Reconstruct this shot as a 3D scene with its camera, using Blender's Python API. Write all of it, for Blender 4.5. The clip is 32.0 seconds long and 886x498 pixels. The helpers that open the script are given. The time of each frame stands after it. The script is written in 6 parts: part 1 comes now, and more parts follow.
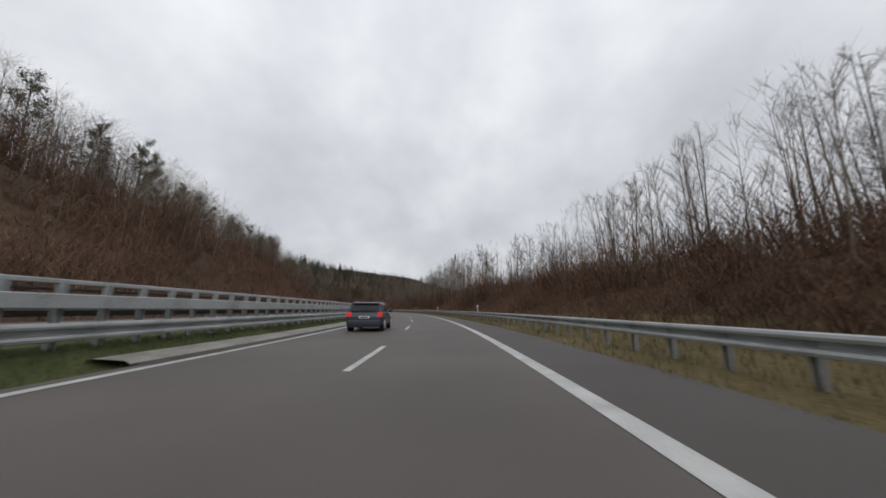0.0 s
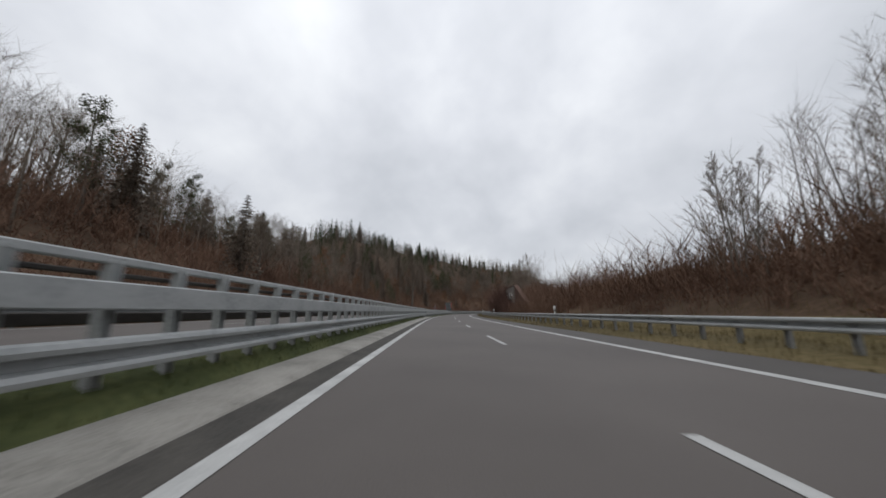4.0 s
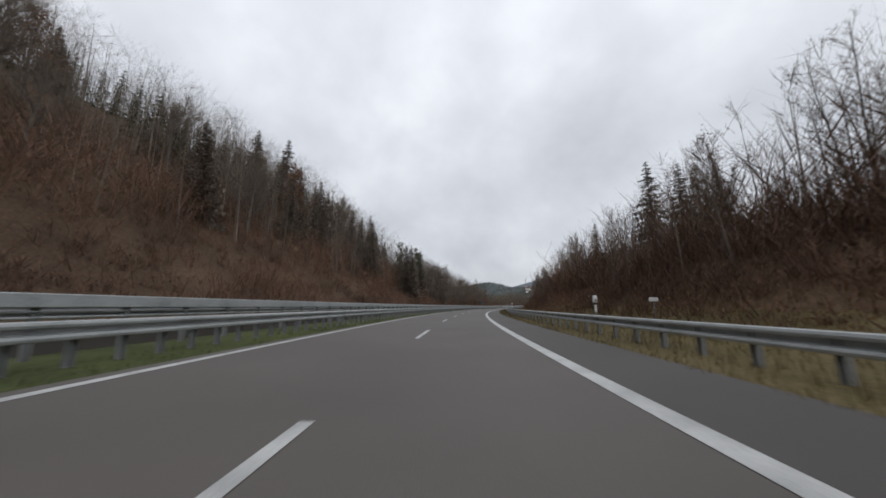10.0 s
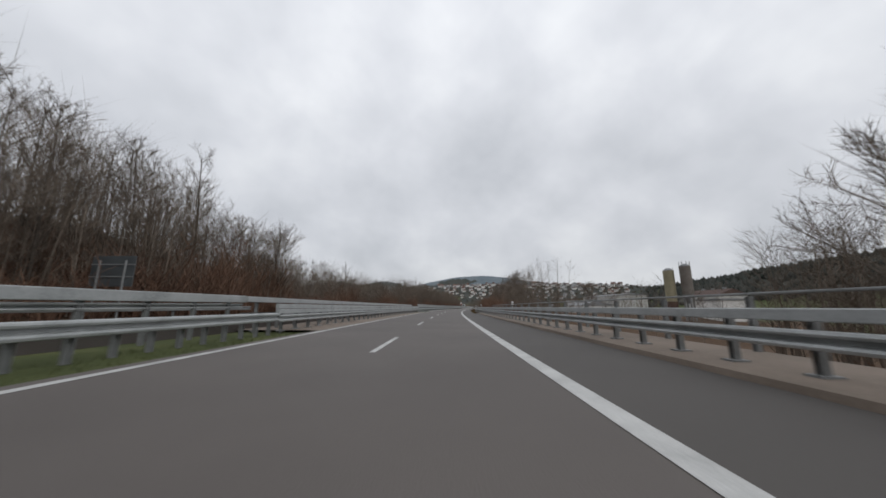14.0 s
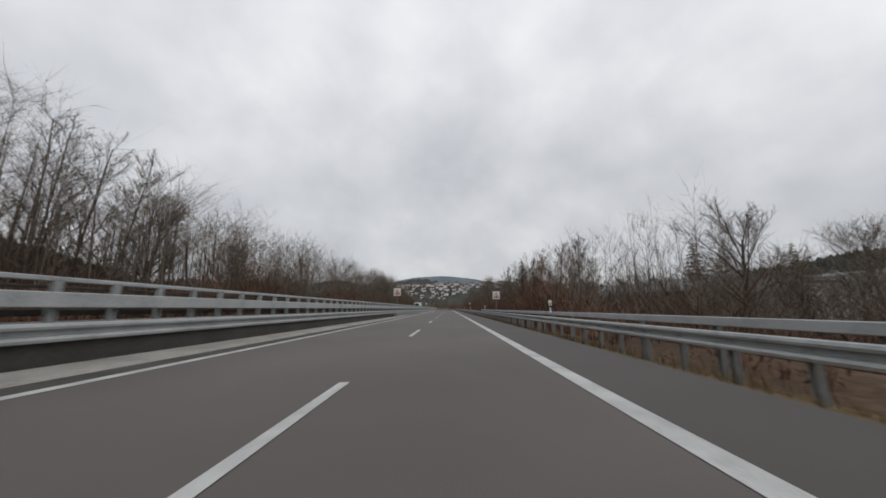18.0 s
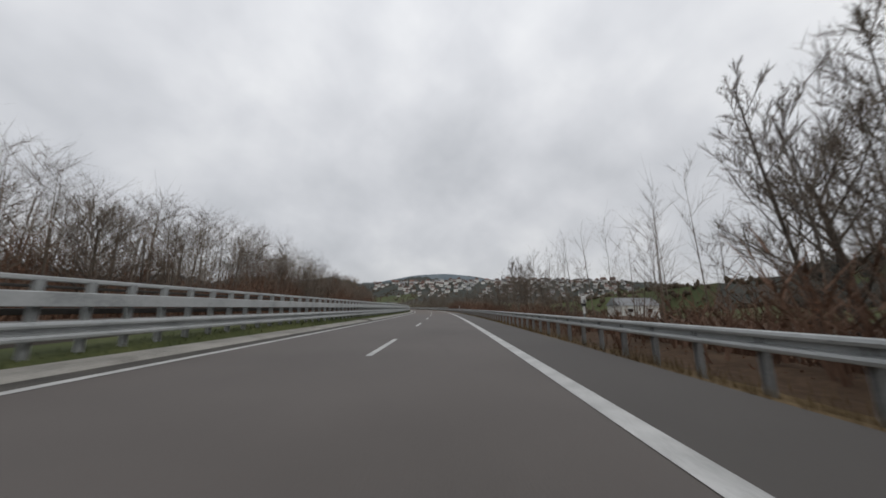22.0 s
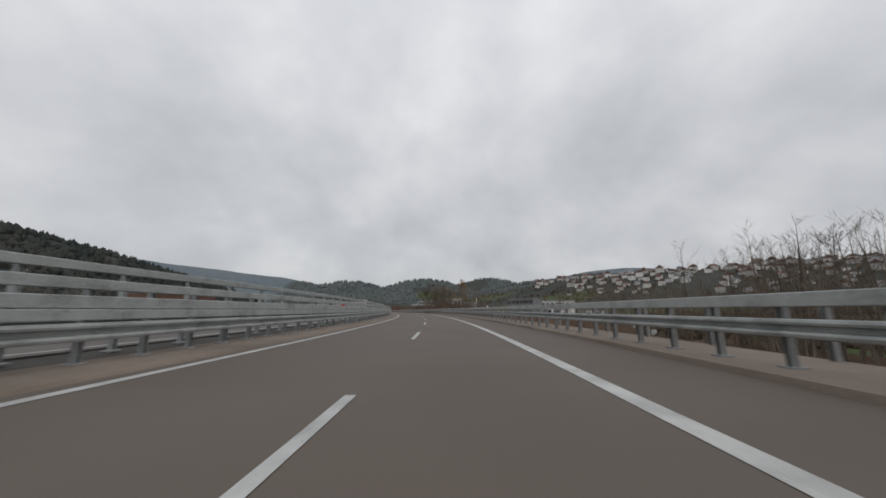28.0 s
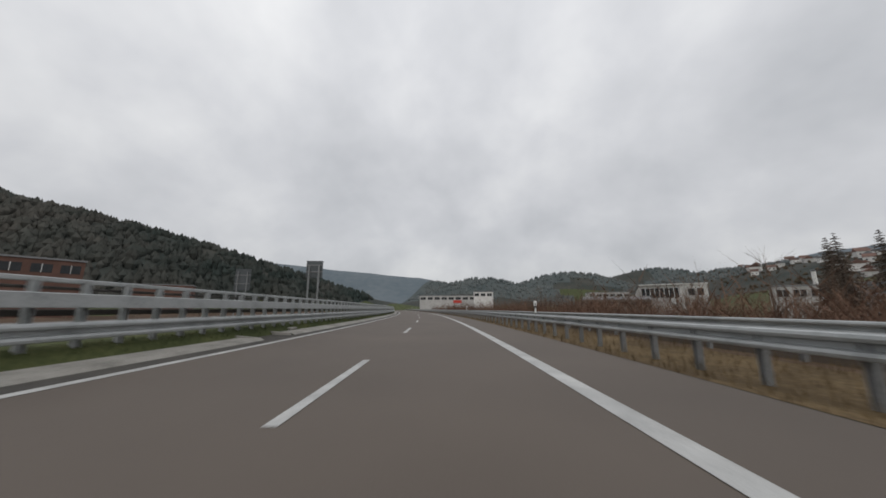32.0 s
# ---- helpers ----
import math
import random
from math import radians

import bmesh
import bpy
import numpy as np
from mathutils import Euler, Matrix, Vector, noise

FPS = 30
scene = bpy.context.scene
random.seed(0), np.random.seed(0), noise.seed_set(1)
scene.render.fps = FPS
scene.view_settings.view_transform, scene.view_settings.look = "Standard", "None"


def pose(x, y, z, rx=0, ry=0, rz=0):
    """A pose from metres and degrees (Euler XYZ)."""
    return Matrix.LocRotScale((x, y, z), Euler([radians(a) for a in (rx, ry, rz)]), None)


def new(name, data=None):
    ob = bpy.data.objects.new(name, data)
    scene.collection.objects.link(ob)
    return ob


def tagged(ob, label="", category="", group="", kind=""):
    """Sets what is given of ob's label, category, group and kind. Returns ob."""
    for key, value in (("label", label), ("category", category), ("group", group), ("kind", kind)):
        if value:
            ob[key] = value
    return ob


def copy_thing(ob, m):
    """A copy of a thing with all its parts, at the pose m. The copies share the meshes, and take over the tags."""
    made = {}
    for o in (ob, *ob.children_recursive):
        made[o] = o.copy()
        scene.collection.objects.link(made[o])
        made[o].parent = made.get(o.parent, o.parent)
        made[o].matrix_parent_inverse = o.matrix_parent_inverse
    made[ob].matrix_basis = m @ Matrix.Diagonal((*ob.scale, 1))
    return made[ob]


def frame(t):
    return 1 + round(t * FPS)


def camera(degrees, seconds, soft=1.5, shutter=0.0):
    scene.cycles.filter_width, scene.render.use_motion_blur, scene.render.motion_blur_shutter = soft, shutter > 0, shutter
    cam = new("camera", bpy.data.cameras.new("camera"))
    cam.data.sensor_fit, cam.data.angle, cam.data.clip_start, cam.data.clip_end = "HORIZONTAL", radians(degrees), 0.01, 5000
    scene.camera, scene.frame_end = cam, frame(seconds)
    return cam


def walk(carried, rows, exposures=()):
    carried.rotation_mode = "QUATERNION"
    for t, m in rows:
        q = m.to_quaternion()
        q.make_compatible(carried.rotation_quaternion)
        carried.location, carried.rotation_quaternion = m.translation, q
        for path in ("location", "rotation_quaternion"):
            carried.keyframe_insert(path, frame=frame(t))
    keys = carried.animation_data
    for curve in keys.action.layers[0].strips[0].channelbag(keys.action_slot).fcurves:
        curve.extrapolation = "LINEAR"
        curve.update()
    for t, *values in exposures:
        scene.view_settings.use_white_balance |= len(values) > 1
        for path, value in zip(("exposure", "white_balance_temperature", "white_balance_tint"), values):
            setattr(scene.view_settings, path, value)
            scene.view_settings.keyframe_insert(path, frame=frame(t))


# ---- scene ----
cam = camera(110.0, 32.0, soft=1.7, shutter=0.06)

# ---------------------------------------------------------------- the road's line
# curvature of the dashed line, 1/km, every 40 m from station -20
BEND = [6.35, 4.37, 2.57, 1.68, 0.41, -1.11, -2.6, -3.5, -4.1, -4.06, -2.93, -2.7, -2.05, -0.98, -0.75, -1.19, -1.19,
        -0.69, 0.13, 0.05, -0.08, 0.38, 1.24, 2.34, 2.88, 3.43, 3.34, 3.04, 3.12, 3.14, 2.36, 1.85, 1.12, 0.36, 0.0, 0.0, 0.0]
ST = np.arange(-20, 1420, 2.0)
KAP = np.interp(ST, np.arange(-20, 1421, 40.0), BEND) / 1000
TH = np.concatenate([[0], np.cumsum((KAP[1:] + KAP[:-1]))])
MID = (TH[1:] + TH[:-1]) / 2
LX = np.concatenate([[0], np.cumsum(-np.sin(MID) * 2)])
LY = np.concatenate([[0], np.cumsum(np.cos(MID) * 2)])


def place(s, off, z=0.0):
    """World points at station s, off metres to the right of the dashed line."""
    s = np.asarray(s, float)
    th = np.interp(s, ST, TH)
    return np.stack([np.interp(s, ST, LX) + off * np.cos(th), np.interp(s, ST, LY) + off * np.sin(th), z + 0 * s], -1)


def at(s, off, z=0.0, turn=0.0, size=1.0):
    """Pose on the plan, x across to the right, y along the road."""
    p = place(s, off, z)
    return Matrix.LocRotScale(Vector(p), Euler((0, 0, float(np.interp(s, ST, TH)) + radians(turn))), (size, size, size))


# seconds, station, offset, yaw off the road, pitch
DRIVE = [[0.0,5.01,1.54,1.28,11.03],[1.0,39.95,1.29,2.92,10.94],[2.0,75.49,-0.57,3.05,11.22],[3.0,112.3,-1.77,-0.09,11.48],
         [6.0,229.1,-0.87,0.34,10.95],[7.0,266.77,-0.66,0.36,11.04],[8.0,304.83,0.16,-1.36,10.7],[9.0,342.14,1.21,0.19,10.45],
         [10.0,380.61,1.22,1.94,10.45],[11.0,418.94,1.44,1.58,10.66],[12.0,456.86,1.38,0.69,10.59],[13.0,495.14,1.53,0.16,10.77],
         [14.0,533.25,1.55,0.43,10.59],[17.0,643.06,1.64,1.14,10.83],[18.0,679.12,1.35,1.15,10.86],[19.0,715.42,1.35,1.04,10.71],
         [20.0,751.97,1.49,1.12,10.73],[21.0,788.17,1.6,0.6,10.63],[22.0,823.63,1.56,0.94,10.72],[23.0,858.72,1.62,0.91,10.91],
         [24.0,893.38,1.59,0.88,10.79],[25.0,927.72,1.58,1.86,10.56],[28.0,1029.67,1.11,1.68,11.09],[29.0,1065.34,0.9,1.02,10.79],
         [30.0,1102.11,1.3,1.33,10.85],[31.0,1139.47,1.24,1.49,10.58],[32.0,1177.29,1.4,0.27,10.93]]
DT = np.array(DRIVE)


def glide(t, col):
    """Smooth value of a column of DRIVE at t."""
    x, y = DT[:, 0], DT[:, col]
    m = np.gradient(y, x)
    i = min(max(int(np.searchsorted(x, t)) - 1, 0), len(x) - 2)
    h = x[i + 1] - x[i]
    u = (t - x[i]) / h
    return ((2*u**3 - 3*u**2 + 1) * y[i] + (u**3 - 2*u**2 + u) * h * m[i] + (3*u**2 - 2*u**3) * y[i + 1] + (u**3 - u**2) * h * m[i + 1])


EYE = 0.935
rows = []
for n in range(65):
    t = n / 2
    s, off, yaw, pit = (float(glide(t, c)) for c in (1, 2, 3, 4))
    px, py, _ = place(s, off)
    rows.append((t, pose(float(px), float(py), EYE, 90 + pit, 0, math.degrees(float(np.interp(s, ST, TH))) + yaw)))
walk(cam, rows, [(0, -0.05, 6430, 10), (7, 0.05, 6280, 10), (12, 0.0, 6290, 10), (15, -0.05, 6440, 10), (18, -0.1, 6480, 10), (25, -0.16, 6470, 10), (28, -0.22, 6500, 10), (32, -0.18, 6530, 10)])

# ---------------------------------------------------------------- sky and light
scene.view_settings.exposure = 0.0
world = bpy.data.worlds.new("overcast_sky")
scene.world = world
world.use_nodes = True
wt = world.node_tree
wt.nodes.clear()


def wn(kind, **kw):
    n = wt.nodes.new(kind)
    for k, v in kw.items():
        n.inputs[k.replace("_", " ")].default_value = v
    return n


def wl(a, b):
    wt.links.new(a, b)


coord = wn("ShaderNodeTexCoord")
sep = wn("ShaderNodeSeparateXYZ")
wl(coord.outputs["Generated"], sep.inputs[0])
up = wt.nodes.new("ShaderNodeMath"); up.operation = "MAXIMUM"; up.inputs[1].default_value = 0.0
wl(sep.outputs[2], up.inputs[0])
den = wt.nodes.new("ShaderNodeMath"); den.operation = "ADD"; den.inputs[1].default_value = 0.75
wl(up.outputs[0], den.inputs[0])
dx = wt.nodes.new("ShaderNodeMath"); dx.operation = "DIVIDE"
dy = wt.nodes.new("ShaderNodeMath"); dy.operation = "DIVIDE"
wl(sep.outputs[0], dx.inputs[0]); wl(den.outputs[0], dx.inputs[1])
wl(sep.outputs[1], dy.inputs[0]); wl(den.outputs[0], dy.inputs[1])
comb = wn("ShaderNodeCombineXYZ")
wl(dx.outputs[0], comb.inputs[0]); wl(dy.outputs[0], comb.inputs[1])
cl1 = wn("ShaderNodeTexNoise", Scale=2.3, Detail=4.0, Roughness=0.45, Distortion=0.2)
cl2 = wn("ShaderNodeTexNoise", Scale=6.0, Detail=4.0, Roughness=0.5, Distortion=0.1)
wl(comb.outputs[0], cl1.inputs["Vector"]); wl(comb.outputs[0], cl2.inputs["Vector"])
mixn = wt.nodes.new("ShaderNodeMix"); mixn.data_type = "FLOAT"; mixn.inputs[0].default_value = 0.35
wl(cl1.outputs[0], mixn.inputs[2]); wl(cl2.outputs[0], mixn.inputs[3])
ramp = wn("ShaderNodeValToRGB")
ramp.color_ramp.elements[0].position, ramp.color_ramp.elements[0].color = 0.30, (0.60, 0.62, 0.655, 1)
ramp.color_ramp.elements[1].position, ramp.color_ramp.elements[1].color = 0.70, (1.03, 1.04, 1.05, 1)
mid = ramp.color_ramp.elements.new(0.5); mid.color = (0.79, 0.805, 0.84, 1)
wl(mixn.outputs[0], ramp.inputs[0])
sky = wt.nodes.new("ShaderNodeTexSky"); sky.sky_type = "NISHITA"; sky.sun_disc = False
sky.sun_elevation, sky.sun_rotation = radians(22), radians(160)
bg1 = wn("ShaderNodeBackground", Strength=1.0)
bg2 = wn("ShaderNodeBackground", Strength=0.08)
mixs = wn("ShaderNodeMixShader", Fac=0.94)
wo = wn("ShaderNodeOutputWorld")
grade = wt.nodes.new("ShaderNodeMath"); grade.operation = "MULTIPLY_ADD"; grade.inputs[1].default_value, grade.inputs[2].default_value = 0.47, 0.75
wl(up.outputs[0], grade.inputs[0]); wl(grade.outputs[0], bg1.inputs[1])
wl(ramp.outputs[0], bg1.inputs[0]); wl(sky.outputs[0], bg2.inputs[0])
wl(bg2.outputs[0], mixs.inputs[1]); wl(bg1.outputs[0], mixs.inputs[2]); wl(mixs.outputs[0], wo.inputs[0])

sun_data = bpy.data.lights.new("sun", "SUN")
sun_data.energy, sun_data.angle, sun_data.color = 0.6, radians(30), (1.0, 0.97, 0.93)
sun = new("sun", sun_data)
sun.matrix_world = pose(0, 0, 200, 55, 0, 20)

# ---------------------------------------------------------------- materials
MATS = {}


def material(name, c1, c2, rough=0.85, scale=3.0, fine=40.0, bump=0.3, metal=0.0, island=0.0, obj=0.0, c3=None, stretch=(1, 1, 1), spec=0.5):
    """Two-scale mottled surface. island / obj: how far single pieces or copies differ in lightness."""
    m = bpy.data.materials.new(name)
    m.use_nodes = True
    nt = m.node_tree
    b = nt.nodes["Principled BSDF"]
    b.inputs["Roughness"].default_value, b.inputs["Metallic"].default_value = rough, metal
    b.inputs["Specular IOR Level"].default_value = spec
    tc = nt.nodes.new("ShaderNodeTexCoord")
    mp = nt.nodes.new("ShaderNodeMapping"); mp.inputs["Scale"].default_value = stretch
    nt.links.new(tc.outputs["Object"], mp.inputs[0])
    n1 = nt.nodes.new("ShaderNodeTexNoise"); n1.inputs["Scale"].default_value, n1.inputs["Detail"].default_value = scale, 5
    n2 = nt.nodes.new("ShaderNodeTexNoise"); n2.inputs["Scale"].default_value, n2.inputs["Detail"].default_value = fine, 3
    for n in (n1, n2):
        nt.links.new(mp.outputs[0], n.inputs["Vector"])
    mx = nt.nodes.new("ShaderNodeMix"); mx.data_type = "FLOAT"; mx.inputs[0].default_value = 0.4
    nt.links.new(n1.outputs[0], mx.inputs[2]); nt.links.new(n2.outputs[0], mx.inputs[3])
    r = nt.nodes.new("ShaderNodeValToRGB")
    r.color_ramp.elements[0].position, r.color_ramp.elements[0].color = 0.35, (*c1, 1)
    r.color_ramp.elements[1].position, r.color_ramp.elements[1].color = 0.65, (*c2, 1)
    if c3:
        e = r.color_ramp.elements.new(0.5); e.color = (*c3, 1)
    nt.links.new(mx.outputs[0], r.inputs[0])
    col = r.outputs[0]
    if island or obj:
        hv = nt.nodes.new("ShaderNodeHueSaturation")
        mr = nt.nodes.new("ShaderNodeMapRange")
        amt = island or obj
        mr.inputs[3].default_value, mr.inputs[4].default_value = 1 - amt, 1 + amt
        src = nt.nodes.new("ShaderNodeNewGeometry").outputs["Random Per Island"] if island else nt.nodes.new("ShaderNodeObjectInfo").outputs["Random"]
        nt.links.new(src, mr.inputs[0]); nt.links.new(mr.outputs[0], hv.inputs["Value"]); nt.links.new(col, hv.inputs["Color"])
        col = hv.outputs[0]
    nt.links.new(col, b.inputs["Base Color"])
    if bump:
        bp = nt.nodes.new("ShaderNodeBump"); bp.inputs["Strength"].default_value, bp.inputs["Distance"].default_value = bump, 0.02
        nt.links.new(n2.outputs[0], bp.inputs["Height"]); nt.links.new(bp.outputs[0], b.inputs["Normal"])
    MATS[name] = m
    return m


M = material
ASPHALT = M("asphalt", (0.075, 0.064, 0.057), (0.11, 0.095, 0.085), 0.7, 0.3, 60, 0.3)
ASPHALT_R = M("shoulder_asphalt", (0.058, 0.051, 0.046), (0.077, 0.069, 0.062), 0.75, 0.4, 60, 0.25)
ASPHALT_B = M("bridge_asphalt", (0.095, 0.076, 0.061), (0.125, 0.1, 0.08), 0.75, 0.3, 60, 0.25)
PAINT = M("road_paint", (0.33, 0.33, 0.32), (0.56, 0.56, 0.54), 0.6, 2.0, 45, 0.15)
# road grit; also colours the painted shade between the bridge decks
GRIT_SHADE = M("grit_and_gap_shade", (0.032, 0.029, 0.025), (0.075, 0.068, 0.058), 0.9, 1.5, 25, 0.6)
ZINC_B = M("grimy_zinc", (0.23, 0.243, 0.236), (0.42, 0.435, 0.425), 0.6, 2.2, 18, 0.08, 0.25, c3=(0.36, 0.375, 0.365))
CONCRETE = M("gutter_concrete", (0.16, 0.152, 0.135), (0.33, 0.315, 0.285), 0.85, 1.2, 30, 0.3, c3=(0.27, 0.257, 0.23))
GARDEN = M("garden_foliage", (0.05, 0.045, 0.032), (0.135, 0.1, 0.07), 0.95, 0.02, 0.2, 0, island=0.45, spec=0.12)
BRIDGECON = M("bridge_concrete", (0.145, 0.115, 0.09), (0.24, 0.192, 0.153), 0.9, 0.5, 25, 0.3)
ZINC = M("galvanised_steel", (0.29, 0.305, 0.305), (0.45, 0.465, 0.465), 0.55, 1.6, 22, 0.06, 0.3, c3=(0.4, 0.415, 0.415))
ZINC_OLD = M("weathered_zinc", (0.17, 0.18, 0.18), (0.28, 0.285, 0.285), 0.65, 1.5, 30, 0.05, 0.2)
GRASS = M("grass", (0.05, 0.06, 0.026), (0.112, 0.12, 0.05), 0.95, 0.5, 12, 0.6, c3=(0.072, 0.084, 0.035), spec=0.12)
DRYGRASS = M("dry_grass", (0.07, 0.054, 0.03), (0.175, 0.134, 0.07), 0.95, 0.22, 8, 0.8, c3=(0.112, 0.09, 0.043), spec=0.12)
BROWNGRASS = M("withered_grass", (0.07, 0.048, 0.026), (0.21, 0.15, 0.08), 0.95, 0.4, 10, 0.8, c3=(0.12, 0.085, 0.045), spec=0.12)
DARKSTEEL = M("dark_steel", (0.04, 0.036, 0.033), (0.085, 0.076, 0.068), 0.75, 0.8, 20, 0.1, 0.1)
DEADLEAF = M("withered_leaf", (0.075, 0.039, 0.024), (0.195, 0.098, 0.056), 0.9, 0.08, 4, 0, island=0.22, spec=0.12)
LITTER = M("leaf_litter", (0.052, 0.036, 0.025), (0.135, 0.088, 0.057), 0.95, 0.1, 4, 0.9, c3=(0.085, 0.056, 0.037), spec=0.12)
FIELD = M("valley_ground", (0.052, 0.064, 0.03), (0.105, 0.118, 0.054), 0.95, 0.01, 0.2, 0.3, spec=0.12)
BARK = M("bark", (0.078, 0.066, 0.055), (0.16, 0.137, 0.115), 0.9, 1.0, 14, 0.5, obj=0.25, spec=0.12)
TWIG = M("twig", (0.105, 0.085, 0.068), (0.21, 0.172, 0.138), 0.9, 0.5, 8, 0, island=0.3, spec=0.12)
BIRCH = M("birch_bark", (0.12, 0.11, 0.1), (0.36, 0.35, 0.325), 0.8, 1.0, 9, 0.3)
NEEDLE = M("conifer_needles", (0.024, 0.042, 0.02), (0.05, 0.075, 0.034), 0.9, 0.6, 9, 0, island=0.3, spec=0.05)
BRACKEN = M("dry_bracken", (0.12, 0.068, 0.03), (0.27, 0.165, 0.07), 0.9, 0.15, 6, 0, island=0.3, spec=0.12)
RUST = M("brown_leaf", (0.11, 0.05, 0.026), (0.22, 0.105, 0.05), 0.85, 0.6, 9, 0, island=0.4, spec=0.12)
OLIVE = M("evergreen_leaf", (0.04, 0.048, 0.026), (0.09, 0.096, 0.05), 0.8, 0.5, 9, 0, island=0.35, spec=0.12)
# distance haze is put into both colours; the hill's adds tree shade
MIDHILL = M("haze_tinted_hill", (0.075, 0.092, 0.093), (0.115, 0.125, 0.12), 0.95, 0.012, 0.1, 0.3, spec=0.08)
MIDWOOD = M("haze_tinted_woodland", (0.105, 0.125, 0.128), (0.165, 0.175, 0.168), 0.95, 0.006, 0.05, 0, island=0.12, spec=0.08)
ORANGE = M("orange_leaf", (0.2, 0.1, 0.03), (0.34, 0.19, 0.07), 0.85, 0.6, 9, 0, island=0.4, spec=0.12)
BRAMBLE = M("bramble_stem", (0.055, 0.033, 0.028), (0.125, 0.074, 0.058), 0.92, 0.1, 4, 0, island=0.2, spec=0.12)
SCRUB = M("scrub_stem", (0.084, 0.052, 0.038), (0.21, 0.128, 0.089), 0.92, 0.1, 4, 0, island=0.2, spec=0.12)
WHITE = M("white_plastic", (0.62, 0.62, 0.6), (0.78, 0.78, 0.76), 0.5, 3, 30, 0)
BLACK = M("black_plastic", (0.012, 0.012, 0.013), (0.03, 0.03, 0.03), 0.5, 3, 30, 0)
RED = M("sign_red", (0.5, 0.03, 0.02), (0.6, 0.05, 0.03), 0.4, 3, 30, 0)
SIGNBACK = M("sign_back_grey", (0.06, 0.068, 0.072), (0.1, 0.11, 0.115), 0.5, 1, 20, 0, 0.2)
WALLM = M("retaining_concrete", (0.062, 0.042, 0.035), (0.125, 0.08, 0.063), 0.9, 0.2, 7, 0.5, c3=(0.09, 0.055, 0.043), spec=0.12)
PANEL = M("grey_wall_panel", (0.13, 0.115, 0.1), (0.21, 0.19, 0.17), 0.9, 0.5, 12, 0.3, obj=0.12, spec=0.2)
PLASTER = M("white_plaster", (0.5, 0.49, 0.465), (0.66, 0.65, 0.625), 0.85, 0.3, 6, 0.1, obj=0.3)
ROOFR = M("roof_tile", (0.085, 0.05, 0.04), (0.15, 0.085, 0.065), 0.8, 0.5, 6, 0.2, obj=0.5)
ROOFG = M("grey_roof", (0.16, 0.165, 0.17), (0.25, 0.255, 0.26), 0.7, 0.3, 6, 0.1)
GLASS = M("dark_window", (0.012, 0.014, 0.017), (0.03, 0.033, 0.036), 0.12, 1, 10, 0, spec=0.3)
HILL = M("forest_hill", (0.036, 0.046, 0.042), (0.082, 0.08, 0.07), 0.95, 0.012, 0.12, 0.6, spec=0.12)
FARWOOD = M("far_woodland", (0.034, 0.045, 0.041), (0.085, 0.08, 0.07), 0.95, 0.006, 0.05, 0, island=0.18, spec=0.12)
# haze of the farthest ridges is mixed into this blue-grey base colour
FARHAZE = M("haze_tinted_forest", (0.12, 0.15, 0.17), (0.17, 0.195, 0.21), 0.95, 0.004, 0.03, 0, spec=0.05)
BROWNWALL = M("brown_cladding", (0.075, 0.045, 0.034), (0.13, 0.08, 0.06), 0.85, 0.3, 6, 0.2)
BLUE = M("blue_car_paint", (0.008, 0.032, 0.115), (0.011, 0.042, 0.145), 0.25, 1, 10, 0, 0.3)
GREYP = M("grey_car_paint", (0.05, 0.058, 0.075), (0.06, 0.07, 0.09), 0.28, 1, 10, 0, 0.5)
WHITEP = M("white_van_paint", (0.62, 0.63, 0.63), (0.7, 0.71, 0.71), 0.35, 1, 10, 0)
GREEN = M("green_panel", (0.03, 0.25, 0.07), (0.04, 0.3, 0.09), 0.4, 1, 10, 0)
LAMP = M("red_lamp_glass", (0.4, 0.02, 0.02), (0.5, 0.03, 0.03), 0.2, 1, 10, 0)
TYRE = M("tyre_rubber", (0.012, 0.012, 0.012), (0.025, 0.025, 0.025), 0.8, 3, 30, 0.2)
BRICK = M("brick_facade", (0.1, 0.055, 0.042), (0.16, 0.085, 0.064), 0.85, 0.5, 8, 0.2)
BEIGE = M("silo_beige", (0.24, 0.215, 0.14), (0.36, 0.325, 0.215), 0.85, 0.2, 4, 0.2)
ORANGEP = M("orange_panel", (0.55, 0.2, 0.04), (0.62, 0.25, 0.06), 0.5, 1, 10, 0)


lamp_node = LAMP.node_tree.nodes["Principled BSDF"]          # tail lamps are lit
lamp_node.inputs["Emission Color"].default_value = (1.0, 0.06, 0.08, 1)
lamp_node.inputs["Emission Strength"].default_value = 0.25


# ---------------------------------------------------------------- mesh helpers
def mesh(name, verts, faces, mat, smooth=False):
    me = bpy.data.meshes.new(name)
    me.from_pydata([tuple(v) for v in np.asarray(verts, float)] if not isinstance(verts, list) else verts, [], faces if isinstance(faces, list) else faces.tolist())
    for m in (mat if isinstance(mat, (list, tuple)) else [mat]):
        me.materials.append(m)
    if smooth:
        me.polygons.foreach_set("use_smooth", [True] * len(me.polygons))
    me.update()
    return me


def obj(name, me, parent=None, m=None, label=""):
    o = new(name, me)
    if parent is not None:
        o.parent = parent
    if m is not None:
        o.matrix_basis = m
    if label:
        o["label"] = label
    return o


def part(name, bm, mat, parent, label=""):
    me = bpy.data.meshes.new(name)
    bm.to_mesh(me)
    bm.free()
    me.materials.append(mat)
    return obj(name, me, parent, None, label)


